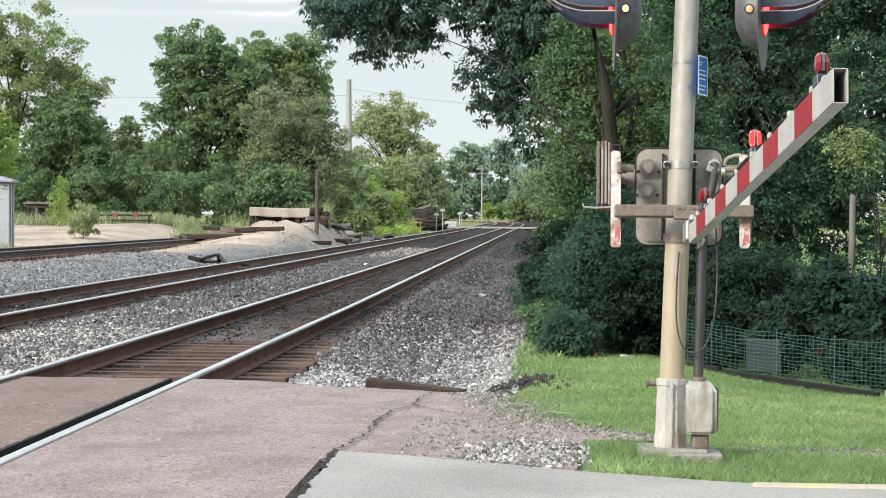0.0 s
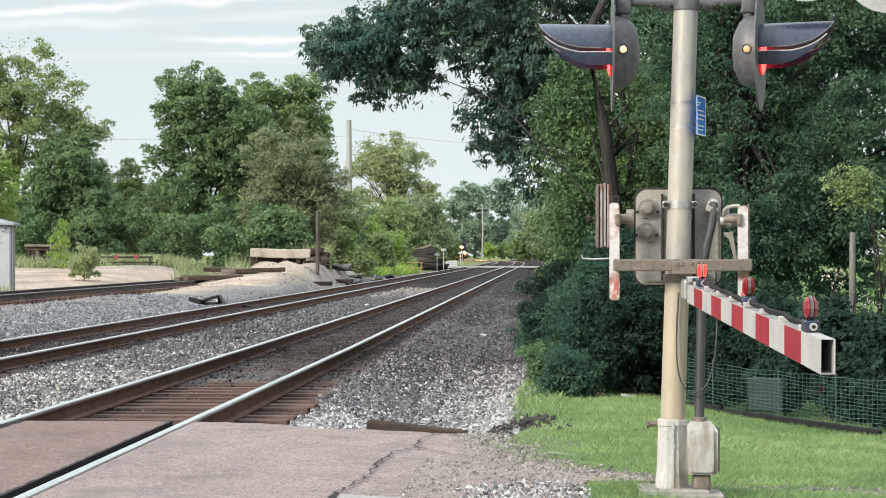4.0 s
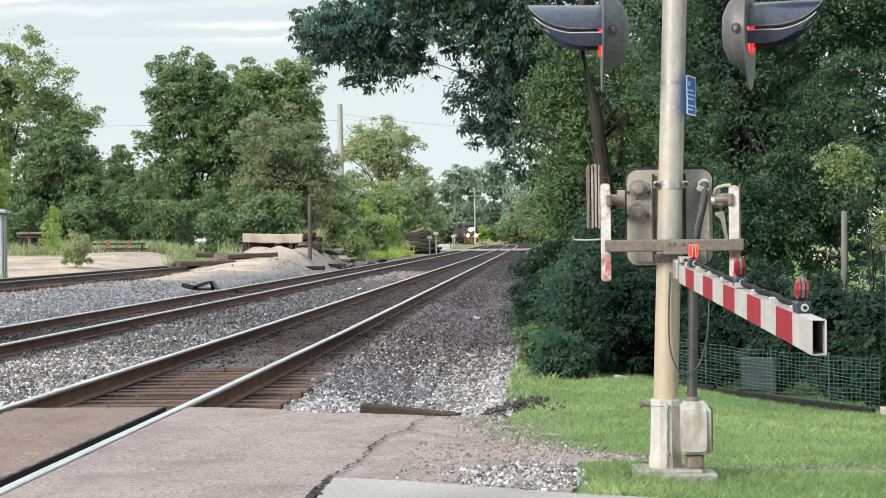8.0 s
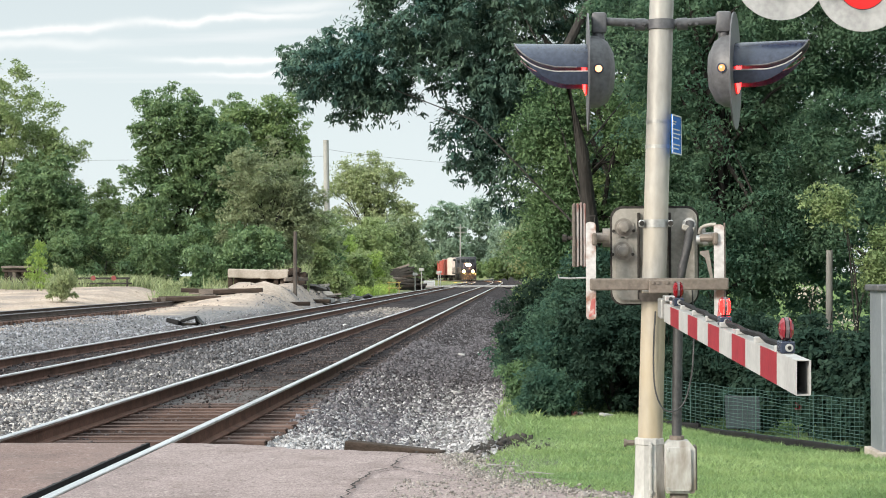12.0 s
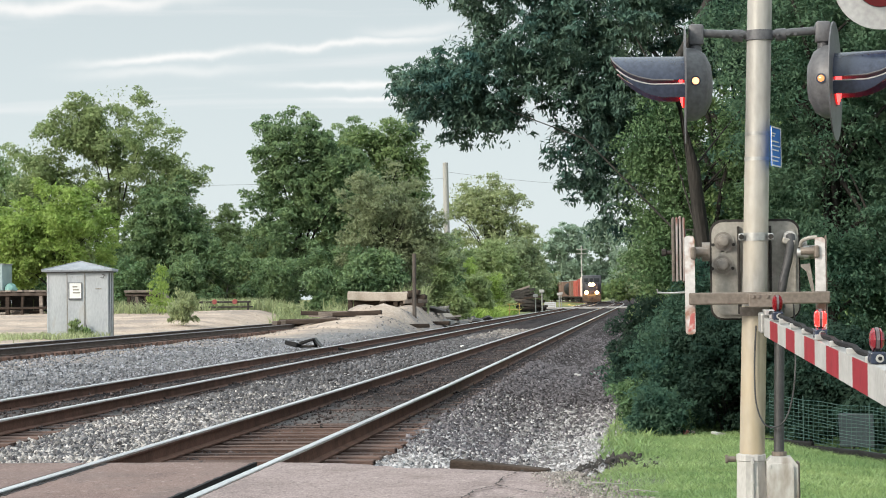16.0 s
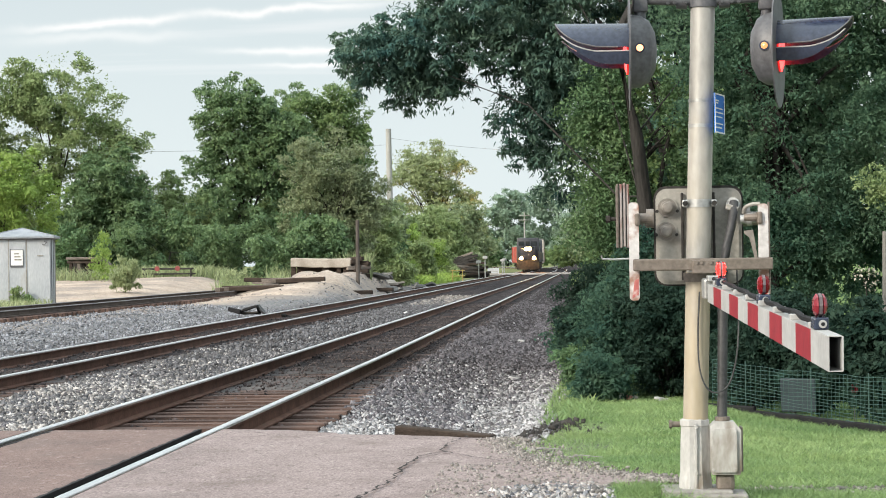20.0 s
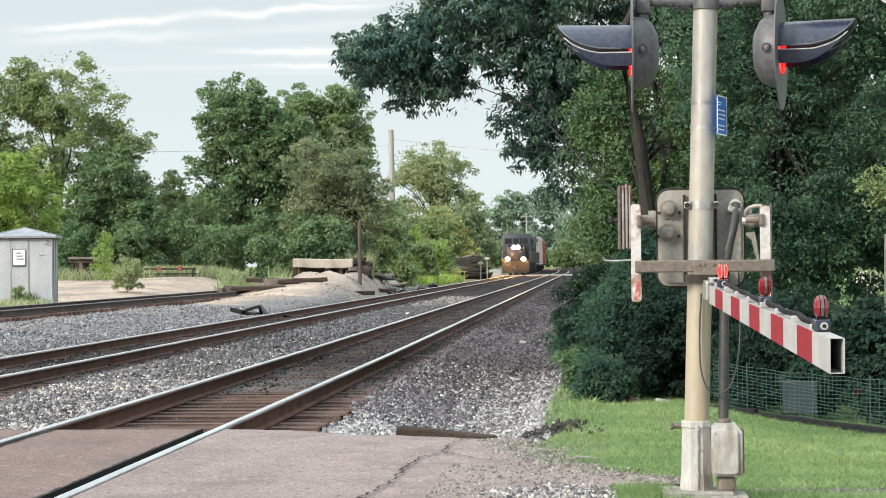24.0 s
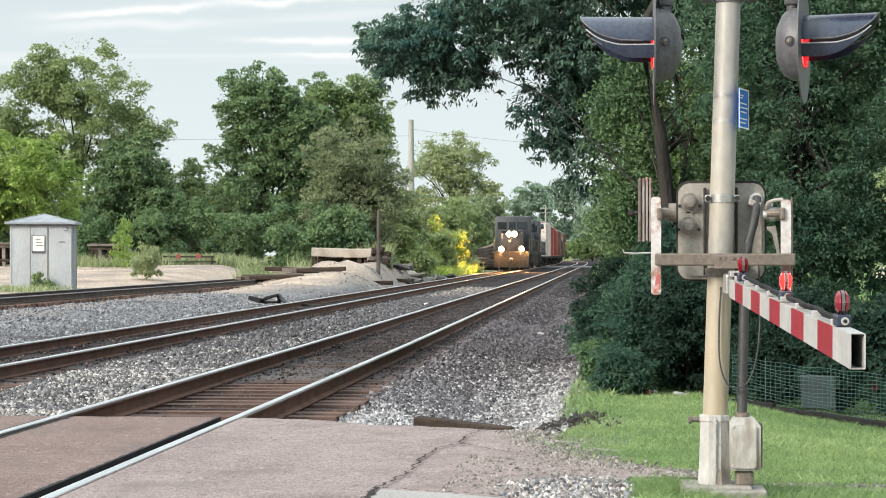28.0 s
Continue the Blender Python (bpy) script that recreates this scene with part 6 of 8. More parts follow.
def build_shed():
    x, y = -19.37, 69.5
    s = thing("shed", "small white sheet-metal shed with dark seams beside the siding", "shed", pose(x, y, ground_at(x, y) - 0.02, 0, 0, 9.5))
    w, d, h = 2.04, 1.9, 2.24
    bm = fresh()
    box(bm, (0, 0, h / 2), (w, d, h), bevel=0.01)
    wall = part("wall", bm, M_SHED, s, "white metal walls")
    for k, wide in ((-0.48, 0.035), (-0.17, 0.028), (0.12, 0.028), (0.49, 0.035)):
        bm = fresh()
        box(bm, (k * w, -d / 2 - 0.008, h / 2), (wide, 0.016, h - 0.04), bevel=0.004)
        part("seam", bm, M_SHED if abs(k) > 0.4 else M_BOX, wall)
    for k, wide, m in ((-0.46, 0.05, M_SHED), (-0.24, 0.13, M_SEAM_SHADE), (0.12, 0.10, M_SEAM_SHADE), (0.42, 0.16, M_BOX)):
        bm = fresh()
        box(bm, (w / 2 + 0.008, k * d, h / 2), (0.016, wide, h - 0.04), bevel=0.004)
        part("seam", bm, m, wall)
    # Dark band painted in as the shadow line below the roof edge.
    bm = fresh()
    box(bm, (0, 0, h - 0.02), (w + 0.05, d + 0.05, 0.05))
    part("eave_shadow", bm, M_SEAM_SHADE, wall, "dark band painted as shadow under the eaves")
    bm = fresh()
    e = 0.16
    low = [bm.verts.new((sx * (w / 2 + e), sy * (d / 2 + e), h)) for sx, sy in ((-1, -1), (1, -1), (1, 1), (-1, 1))]
    rim = [bm.verts.new((sx * (w / 2 + e), sy * (d / 2 + e), h + 0.06)) for sx, sy in ((-1, -1), (1, -1), (1, 1), (-1, 1))]
    apex = bm.verts.new((0, 0, h + 0.36))
    for i in range(4):
        bm.faces.new((low[i], low[(i + 1) % 4], rim[(i + 1) % 4], rim[i]))
        bm.faces.new((rim[i], rim[(i + 1) % 4], apex))
    bm.faces.new(low[::-1])
    roof = part("roof", bm, M_ROOF, s, "low hipped blue-grey metal roof")
    for sx, sy in ((-1, -1), (1, -1), (1, 1), (-1, 1)):
        bm = fresh()
        rod(bm, (sx * (w / 2 + e), sy * (d / 2 + e), h + 0.065), (0, 0, h + 0.365), 0.018, seg=6)
        part("hip_cap", bm, M_ROOF, roof)
    bm = fresh()
    box(bm, (-0.05, -d / 2 - 0.012, h * 0.49), (0.54, 0.02, h - 0.16), bevel=0.005)
    door = part("door", bm, M_SHED, s)
    bm = fresh()
    box(bm, (-0.07, -d / 2 - 0.034, h * 0.71), (0.40, 0.02, 0.54), bevel=0.004)
    note = part("notice", bm, M_PAINT, door, "white notice with a dark lower edge")
    for x0, z0, sx, sz in ((-0.07, 0.27, 0.40, 0.018), (-0.07, -0.28, 0.42, 0.06), (-0.28, 0.0, 0.026, 0.58), (0.14, 0.0, 0.018, 0.56)):
        bm = fresh()
        box(bm, (x0, -d / 2 - 0.042, h * 0.71 + z0), (sx, 0.02, sz))
        part("notice_frame", bm, M_HOUSING, note)
    for k, (x0, wd) in enumerate(((-0.08, 0.16), (-0.05, 0.20), (-0.03, 0.24))):
        bm = fresh()
        box(bm, (x0, -d / 2 - 0.047, h * 0.71 + 0.14 - 0.10 * k), (wd, 0.006, 0.05))
        part("text_bar", bm, M_BOX, note)
    for x0, z0, wd in ((-0.02, 0.92, 0.34), (0.70, 0.74, 0.2)):
        bm = fresh()
        box(bm, (x0, -d / 2 - 0.012, h * z0), (wd, 0.02, 0.035), bevel=0.004)
        part("faded_label", bm, M_BOX, wall)
    bm = fresh()
    hose(bm, [(0.78, -d / 2 - 0.02, h * 0.91), (0.86, -d / 2 - 0.07, h * 0.90), (0.92, -d / 2 - 0.05, h * 0.94), (0.84, -d / 2 - 0.02, h * 0.955)], 0.018, 6)
    part("hook", bm, M_HOUSING, wall)


def build_poles():
    p = thing("wooden_post", "dark brown wooden post beside the loading ramp", "post", pose(-11.4, 99.4, ground_at(-11.4, 99.4)))
    bm = fresh()
    rod(bm, (0, 0, -0.3), (0.02, 0, 3.44 - ground_at(-11.4, 99.4)), 0.10, 0.085, seg=12)
    part("pole", bm, M_POSTDARK, p, smooth=True)
    u = thing("utility_pole", "tall pale utility pole rising behind the trees", "utility pole", pose(-18.8, 190, -0.2))
    bm = fresh()
    rod(bm, (0, 0, 0), (-0.12, 0, 13.85), 0.30, 0.25, seg=14)
    part("pole", bm, M_POLE, u, smooth=True)
    for z0, x1, z1, y1 in ((13.0, 16.0, 13.5, 40), (12.4, -40.0, 11.4, -20)):
        bm = fresh()
        n = 12
        hose(bm, [(x1 * k / n, y1 * k / n, z0 + (z1 - z0) * k / n - 0.3 * 4 * (k / n) * (1 - k / n)) for k in range(n + 1)], 0.013, 5)
        part("wire", bm, M_HOUSING, u, "thin overhead wire")


def build_far_pole():
    """A line pole with two crossarms standing by the far curve."""
    u = thing("utility_pole", "far grey line pole with crossarms by the curve", "utility pole", pose(-14.75, 420, -0.3))
    bm = fresh()
    rod(bm, (0, 0, 0), (0.05, 0, 11.6), 0.17, 0.12, seg=10)
    part("pole", bm, M_POLE, u, smooth=True)
    for z in (10.9, 10.0):
        bm = fresh()
        box(bm, (0.04, -0.16, z), (2.2, 0.12, 0.14), bevel=0.01)
        part("crossarm", bm, M_POLE, u)


def build_pile():
    """Stack of old ties beside the line, thrown across one another."""
    rnd = random.Random(12)
    pile = thing("tie_pile", "heap of old weathered railway ties", "tie pile", pose(-12.7, 200, ground_at(-12.7, 200) + 0.05))
    for layer in range(9):
        for k in range(2 * max(1, 5 - layer // 2)):
            n = max(1, 5 - layer // 2)
            across = (1.25 if k >= n else -1.25) * (1 - 0.09 * layer)
            k = k % n
            bm = fresh()
            box(bm, (0, 0, 0), (2.7, 0.24, 0.2), bevel=0.01)
            turn = rnd.uniform(-12, 12) + (35 if rnd.random() < 0.2 else 0)
            part("tie", bm, M_OLDTIE if rnd.random() < 0.22 else M_UNDER if rnd.random() < 0.5 else M_DARKWOOD, pile, at=pose(across * 0.95 + rnd.uniform(-0.5, 0.5) - 0.35, (k - n / 2) * 0.5, 0.12 + 0.23 * layer, rnd.uniform(-6, 6), rnd.uniform(-9, 9) - (13 if layer > 4 else 0), turn))
    rnd = random.Random(13)
    # ramp of concrete on cribbing
    x, y = -13.7, 105.0
    ramp = thing("loading_ramp", "old concrete slab on a timber crib", "loading ramp", pose(x, y, ground_at(x, y)))
    top = 1.70 - ground_at(x, y)
    for dx, wide, dz, tilt in ((-0.75, 1.7, -0.02, 2.0), (0.73, 1.42, -0.05, -1.0)):
        bm = fresh()
        box(bm, (0, 0, 0), (wide, 2.3, 0.44), bevel=0.05)
        bmesh.ops.subdivide_edges(bm, edges=bm.edges[:], cuts=2, use_grid_fill=True)
        for v in bm.verts:
            v.co += Vector((0.03 * noise.noise(v.co * 3.1), 0.03 * noise.noise(v.co * 2.7 + Vector((5, 0, 0))), 0.05 * noise.noise(v.co * 2.2)))
        part("slab", bm, M_CONCRETE, ramp, "broken weathered concrete slab", at=pose(dx, 0, top - 0.26 + dz, 0, tilt, 0))
    # Recessed dark block, put in as the shaded gap below the slab.
    bm = fresh()
    box(bm, (-0.1, 0.45, (top - 0.48) / 2), (2.7, 1.1, top - 0.48), bevel=0.05)
    part("shade_fill", bm, M_DARKWOOD, ramp, "dark fill standing in for shade below the slab")
    for k in (0, 5, 7, 8, 9, 10):
        bm = fresh()
        box(bm, (0, 0, 0), (rnd.uniform(0.2, 0.34), 0.24, top - 0.42), bevel=0.02)
        part("crib_post", bm, M_DARKWOOD, ramp, at=pose(-1.5 + 0.33 * k, -0.85 + rnd.uniform(-0.06, 0.06), (top - 0.42) / 2, 0, rnd.uniform(-3, 3), 0))
    for k in range(24):
        bm = fresh()
        box(bm, (0, 0, 0), (rnd.uniform(0.6, 1.3), 0.22, 0.2), bevel=0.015)
        part("crib_timber", bm, M_OLDTIE if k % 3 == 0 else M_DARKWOOD, ramp, at=pose(1.45 + rnd.uniform(-0.4, 0.5), -0.6 + rnd.uniform(-0.4, 0.5), 0.12 + 0.21 * (k % 6), rnd.uniform(-6, 6), rnd.uniform(-10, 10), rnd.uniform(-70, 70)))
    # loose timbers lying on the bank
    for i, (x, y, long, turn) in enumerate(((-15.3, 90.5, 2.7, 2), (-14.3, 91.2, 2.4, -3), (-15.5, 93.0, 2.6, 5), (-14.4, 94.4, 2.6, -8), (-13.4, 91.4, 2.6, 4), (-12.9, 90.6, 2.2, -6), (-15.0, 90.2, 2.4, 3), (-14.7, 89.6, 2.4, -3), (-15.6, 90.3, 1.6, 12), (-14.0, 91.0, 1.4, -14), (-10.9, 96, 1.2, 30), (-10.8, 104, 1.4, -20),
                                            (-10.7, 109, 1.6, 15), (-11.2, 114, 1.3, -35), (-10.6, 118, 1.5, 8))):
        bm = fresh()
        box(bm, (0, 0, 0), (long, 0.24, 0.19), bevel=0.02)
        tagged(part("old_timber", bm, M_OLDTIE if i % 3 == 0 else M_DARKWOOD, at=pose(x, y, ground_at(x, y) + (0.13 if y < 95 else 0.08), 0, rnd.uniform(-3, 3), turn)), "grey old timber lying on the bank", "timber", "timbers on the bank")

    # slabs of broken asphalt tipped on the bank
    for k in range(26):
        x, y = -11.15 + rnd.uniform(-0.6, 0.6), 106 + 1.0 * k + rnd.uniform(-0.5, 0.5)
        bm = fresh()
        n = rnd.randrange(5, 8)
        prism(bm, [(rnd.uniform(0.35, 0.8) * math.cos(6.283 * j / n), rnd.uniform(0.3, 0.7) * math.sin(6.283 * j / n)) for j in range(n)], -0.05, 0.06)
        tagged(part("broken_chunk", bm, M_SLABTAR if k % 3 else M_CONCRETE, at=pose(x, y, ground_at(x, y) + 0.10, rnd.uniform(-22, 22), rnd.uniform(-18, 18), rnd.uniform(0, 360))),
               "broken chunk of grey asphalt tipped on the bank", "rubble chunk", "broken chunks on the bank")


def build_scrap():
    """Crumpled black rubber and sheet lying on the gravel."""
    x, y = -9.60, 59.4
    s = thing("scrap", "crumpled black rubber and metal scrap on gravel", "scrap", pose(x, y, ground_at(x, y)))
    bars = (((-0.86, 0.26), (-0.50, 0.17), 0.13, 0.26, M_RUBBER), ((-0.55, 0.19), (-0.02, 0.36), 0.075, 0.20, M_RUBBER), ((-0.50, 0.13), (-0.02, 0.15), 0.06, 0.22, M_UNDER),
            ((-0.06, 0.37), (0.20, 0.03), 0.06, 0.30, M_HOSE), ((-0.10, 0.36), (0.0, 0.12), 0.06, 0.14, M_RUBBER), ((0.12, 0.07), (0.74, 0.06), 0.08, 0.14, M_UNDER), ((0.66, 0.05), (1.22, 0.05), 0.06, 0.10, M_UNDER))
    rnd = random.Random(4)
    for k, ((x0, z0), (x1, z1), deep, broad, mat) in enumerate(bars):
        bm = fresh()
        long = math.hypot(x1 - x0, z1 - z0)
        box(bm, (0, 0, 0), (long, broad, deep), bevel=0.018)
        bmesh.ops.subdivide_edges(bm, edges=bm.edges[:], cuts=2, use_grid_fill=True)
        for v in bm.verts:
            v.co += noise.noise_vector(v.co * 5 + Vector((k, 0, 0))) * 0.022
        part("flap", bm, mat, s, at=pose((x0 + x1) / 2, 0.06 * k - 0.15, (z0 + z1) / 2, rnd.uniform(-12, 12), -math.degrees(math.atan2(z1 - z0, x1 - x0)), rnd.uniform(-14, 14)))


def build_yard_rest():
    rnd = random.Random(31)
    # timber loading dock behind the shed, with a crate and a cover left on it
    x, y, long = -33.1, 103.0, 7.0
    z = ground_at(x, y)
    w = thing("loading_dock", "low old timber loading dock at the yard's edge", "loading dock", pose(x, y, z))
    for k in range(23):
        bm = fresh()
        box(bm, (0, 0, 0), (long / 23 - 0.02, 2.3 + rnd.uniform(-0.08, 0.08), 0.09), bevel=0.012)
        part("deck_plank", bm, M_OLDTIE, w, at=pose(-long / 2 + (k + 0.5) * long / 23, 0, 1.14 + rnd.uniform(-0.015, 0.02)))
    # The last, black beam is added only to darken the space below.
    for yy, zz, high, m in ((-1.02, 1.0, 0.17, M_RUSTDARK), (-0.98, 0.30, 0.12, M_DARKWOOD), (0.3, 0.9, 0.4, M_UNDER)):
        bm = fresh()
        box(bm, (0, yy, zz), (long * 0.98, 0.16, high), bevel=0.02)
        part("beam", bm, m, w)
    for k in range(9):
        bm = fresh()
        box(bm, (0, 0, 0), (rnd.uniform(0.13, 0.2), 0.16, 1.05), bevel=0.02)
        part("post", bm, M_OLDTIE if k % 3 == 1 else M_DARKWOOD, w, at=pose(-3.3 + 0.82 * k + rnd.uniform(-0.12, 0.12), -0.95, 0.5, 0, rnd.uniform(-3, 3), 0))
    # Dark boards added behind the posts, standing in for shade under the deck.
    for k in range(12):
        bm = fresh()
        box(bm, (0, 0, 0), (long / 12 + rnd.uniform(-0.03, -0.005), 0.05, rnd.uniform(0.7, 0.95)), bevel=0.01)
        part("shade_board", bm, M_UNDER, w, at=pose(-long / 2 + (k + 0.5) * long / 12, 0.42, 0.46, 0, rnd.uniform(-1, 1), 0))
    for k in range(6):
        bm = fresh()
        box(bm, (0, 0, 0), (rnd.uniform(0.4, 0.9), 0.2, 0.16), bevel=0.02)
        part("loose_timber", bm, M_OLDTIE if k % 2 else M_DARKWOOD, w, at=pose(rnd.uniform(-3, 3), -0.5, 0.10, 0, rnd.uniform(-12, 12), rnd.uniform(-40, 40)))
    crate = thing("steel_crate", "pale teal-grey steel crate standing on the dock", "crate", pose(-33.42, 103.0, z + 1.19))
    bm = fresh()
    box(bm, (0, 0, 0.66), (1.7, 1.5, 1.32), bevel=0.03)
    body = part("body", bm, M_TEALGREY, crate)
    for k in (-0.78, -0.26, 0.26, 0.78):
        bm = fresh()
        box(bm, (k, -0.765, 0.66), (0.07, 0.04, 1.24), bevel=0.01)
        part("rib", bm, M_TEALGREY, body)
    bm = fresh()
    box(bm, (0, 0, 1.34), (1.76, 1.56, 0.05), bevel=0.01)
    part("lid", bm, M_ROOF, crate)
    bm = fresh()
    bmesh.ops.create_uvsphere(bm, u_segments=20, v_segments=12, radius=1.0)
    for v in bm.verts:
        v.co = Vector((v.co.x * 0.32, v.co.y * 0.45, max(0.0, v.co.z) * 0.36)) * (1 + 0.22 * noise.noise(v.co * 2.6)) + Vector((0, 0, 0.02 * noise.noise(v.co * 9)))
    tagged(part("tarpaulin", bm, M_TEAL, at=pose(-32.28, 102.6, z + 1.185), smooth=True), "crumpled dull teal cover lying on the dock", "tarpaulin")
    # broken timber platform in the weeds
    g0 = ground_at(-25.45, 103.2)
    stack = thing("timber_platform", "broken low platform of weathered timbers in the weeds", "timber platform", pose(-25.45, 103.2, g0))
    high = 1.86 - g0
    for k in range(5):
        bm = fresh()
        box(bm, (0, 0, 0), (1.55 + rnd.uniform(-0.15, 0.1), 0.26, 0.12), bevel=0.02)
        part("deck_timber", bm, M_OLDTIE, stack, at=pose(-0.12 + rnd.uniform(-0.06, 0.06), (k - 2) * 0.3, high - 0.06, 0, rnd.uniform(-1, 2), rnd.uniform(-2, 2)))
    bm = fresh()
    box(bm, (0, 0, 0), (0.62, 1.3, 0.10), bevel=0.02)
    part("fallen_board", bm, M_OLDTIE, stack, at=pose(0.83, 0, high - 0.24, 0, 38, 0))
    bm = fresh()
    box(bm, (-0.1, -0.5, high - 0.22), (1.7, 0.14, 0.16), bevel=0.02)
    part("beam", bm, M_RUSTDARK, stack)
    for dx, m in ((-0.8, M_DARKWOOD), (-0.35, M_OLDTIE), (0.1, M_DARKWOOD), (0.5, M_DARKWOOD), (0.95, M_OLDTIE)):
        bm = fresh()
        box(bm, (0, 0, 0), (0.16, 0.18, high - 0.2), bevel=0.02)
        part("leg", bm, m, stack, at=pose(dx, -0.4 + rnd.uniform(-0.1, 0.1), (high - 0.3) / 2, 0, rnd.uniform(-6, 6), 0))
    # Black board added as the shade beneath the platform.
    bm = fresh()
    box(bm, (0, 0.35, high * 0.5 - 0.1), (1.8, 0.08, high - 0.3), bevel=0.01)
    part("shade_board", bm, M_UNDER, stack)
    x, y = -22.0, 106.0
    b = thing("track_barrier", "low dark rail barrier with two red discs", "barrier", pose(x, y, ground_at(x, y)))
    bm = fresh()
    box(bm, (0, 0, 0.42), (2.7, 0.10, 0.10), bevel=0.03)
    part("beam", bm, M_UNDER, b)
    for s in (-1, 1):
        bm = fresh()
        box(bm, (s * 1.2, 0, 0.2), (0.09, 0.12, 0.48), bevel=0.02)
        part("leg", bm, M_UNDER, b)
        bm = fresh()
        rod(bm, (s * 0.53, -0.14, 0.43), (s * 0.53, -0.10, 0.43), 0.13, seg=18)
        part("red_disc", bm, M_FADEDRED, b)
    bm = fresh()
    box(bm, (0, 0, 0.16), (2.9, 0.08, 0.08), bevel=0.02)
    part("lower_rail", bm, M_UNDER, b)
    # small wayside boxes on posts
    for x, y, z in ((-10.35, 182.0, 1.35), (-10.0, 186.0, 1.75), (-10.6, 232.0, 1.5), (-11.2, 250.0, 1.6)):
        g = ground_at(x, y)
        w = thing("wayside_box", "small white wayside box on a thin post", "signal box", pose(x, y, g), "wayside boxes")
        bm = fresh()
        rod(bm, (0, 0, -0.2), (0, 0, z - g), 0.05, seg=8)
        part("post", bm, M_STEEL, w)
        bm = fresh()
        box(bm, (0, 0, z - g), (0.42, 0.26, 0.26), bevel=0.03)
        part("box", bm, M_WHITE, w)
    cab = thing("utility_cabinet", "low white slatted cabinet beside the far road", "cabinet", pose(-11.55, 231.0, ground_at(-11.55, 231.0)))
    bm = fresh()
    box(bm, (0, 0, 0.42), (1.25, 0.7, 0.9), bevel=0.03)
    body = part("body", bm, M_SHED, cab)
    for k in range(3):
        bm = fresh()
        box(bm, (0, -0.36, 0.30 + 0.2 * k), (1.05, 0.03, 0.07), bevel=0.01)
        part("slat", bm, M_BOX, body)
    x, y = -11.05, 165.0
    g = thing("yellow_barrier", "small rusty yellow tube barrier", "barrier", pose(x, y, ground_at(x, y)))
    for k in (-0.4, 0.4):
        bm = fresh()
        rod(bm, (k, 0, -0.1), (k, 0, 1.0), 0.032, seg=8)
        part("post", bm, M_SAFETY, g)
    for z in (0.5, 0.95):
        bm = fresh()
        rod(bm, (-0.55, 0, z), (0.55, 0, z), 0.028, seg=8)
        part("rail", bm, M_SAFETY, g)
    # far level crossing
    bm = fresh()
    prism(bm, [(-24 + drift(232), 226), (14, 226), (14, 238), (-24 + drift(232), 238)], -0.12, 0.02)
    tagged(part("far_road", bm, M_ROAD), "grey road crossing the tracks in the distance", "road", kind="structure")


build_shed()
build_poles()
build_far_pole()
build_pile()
build_scrap()
build_yard_rest()


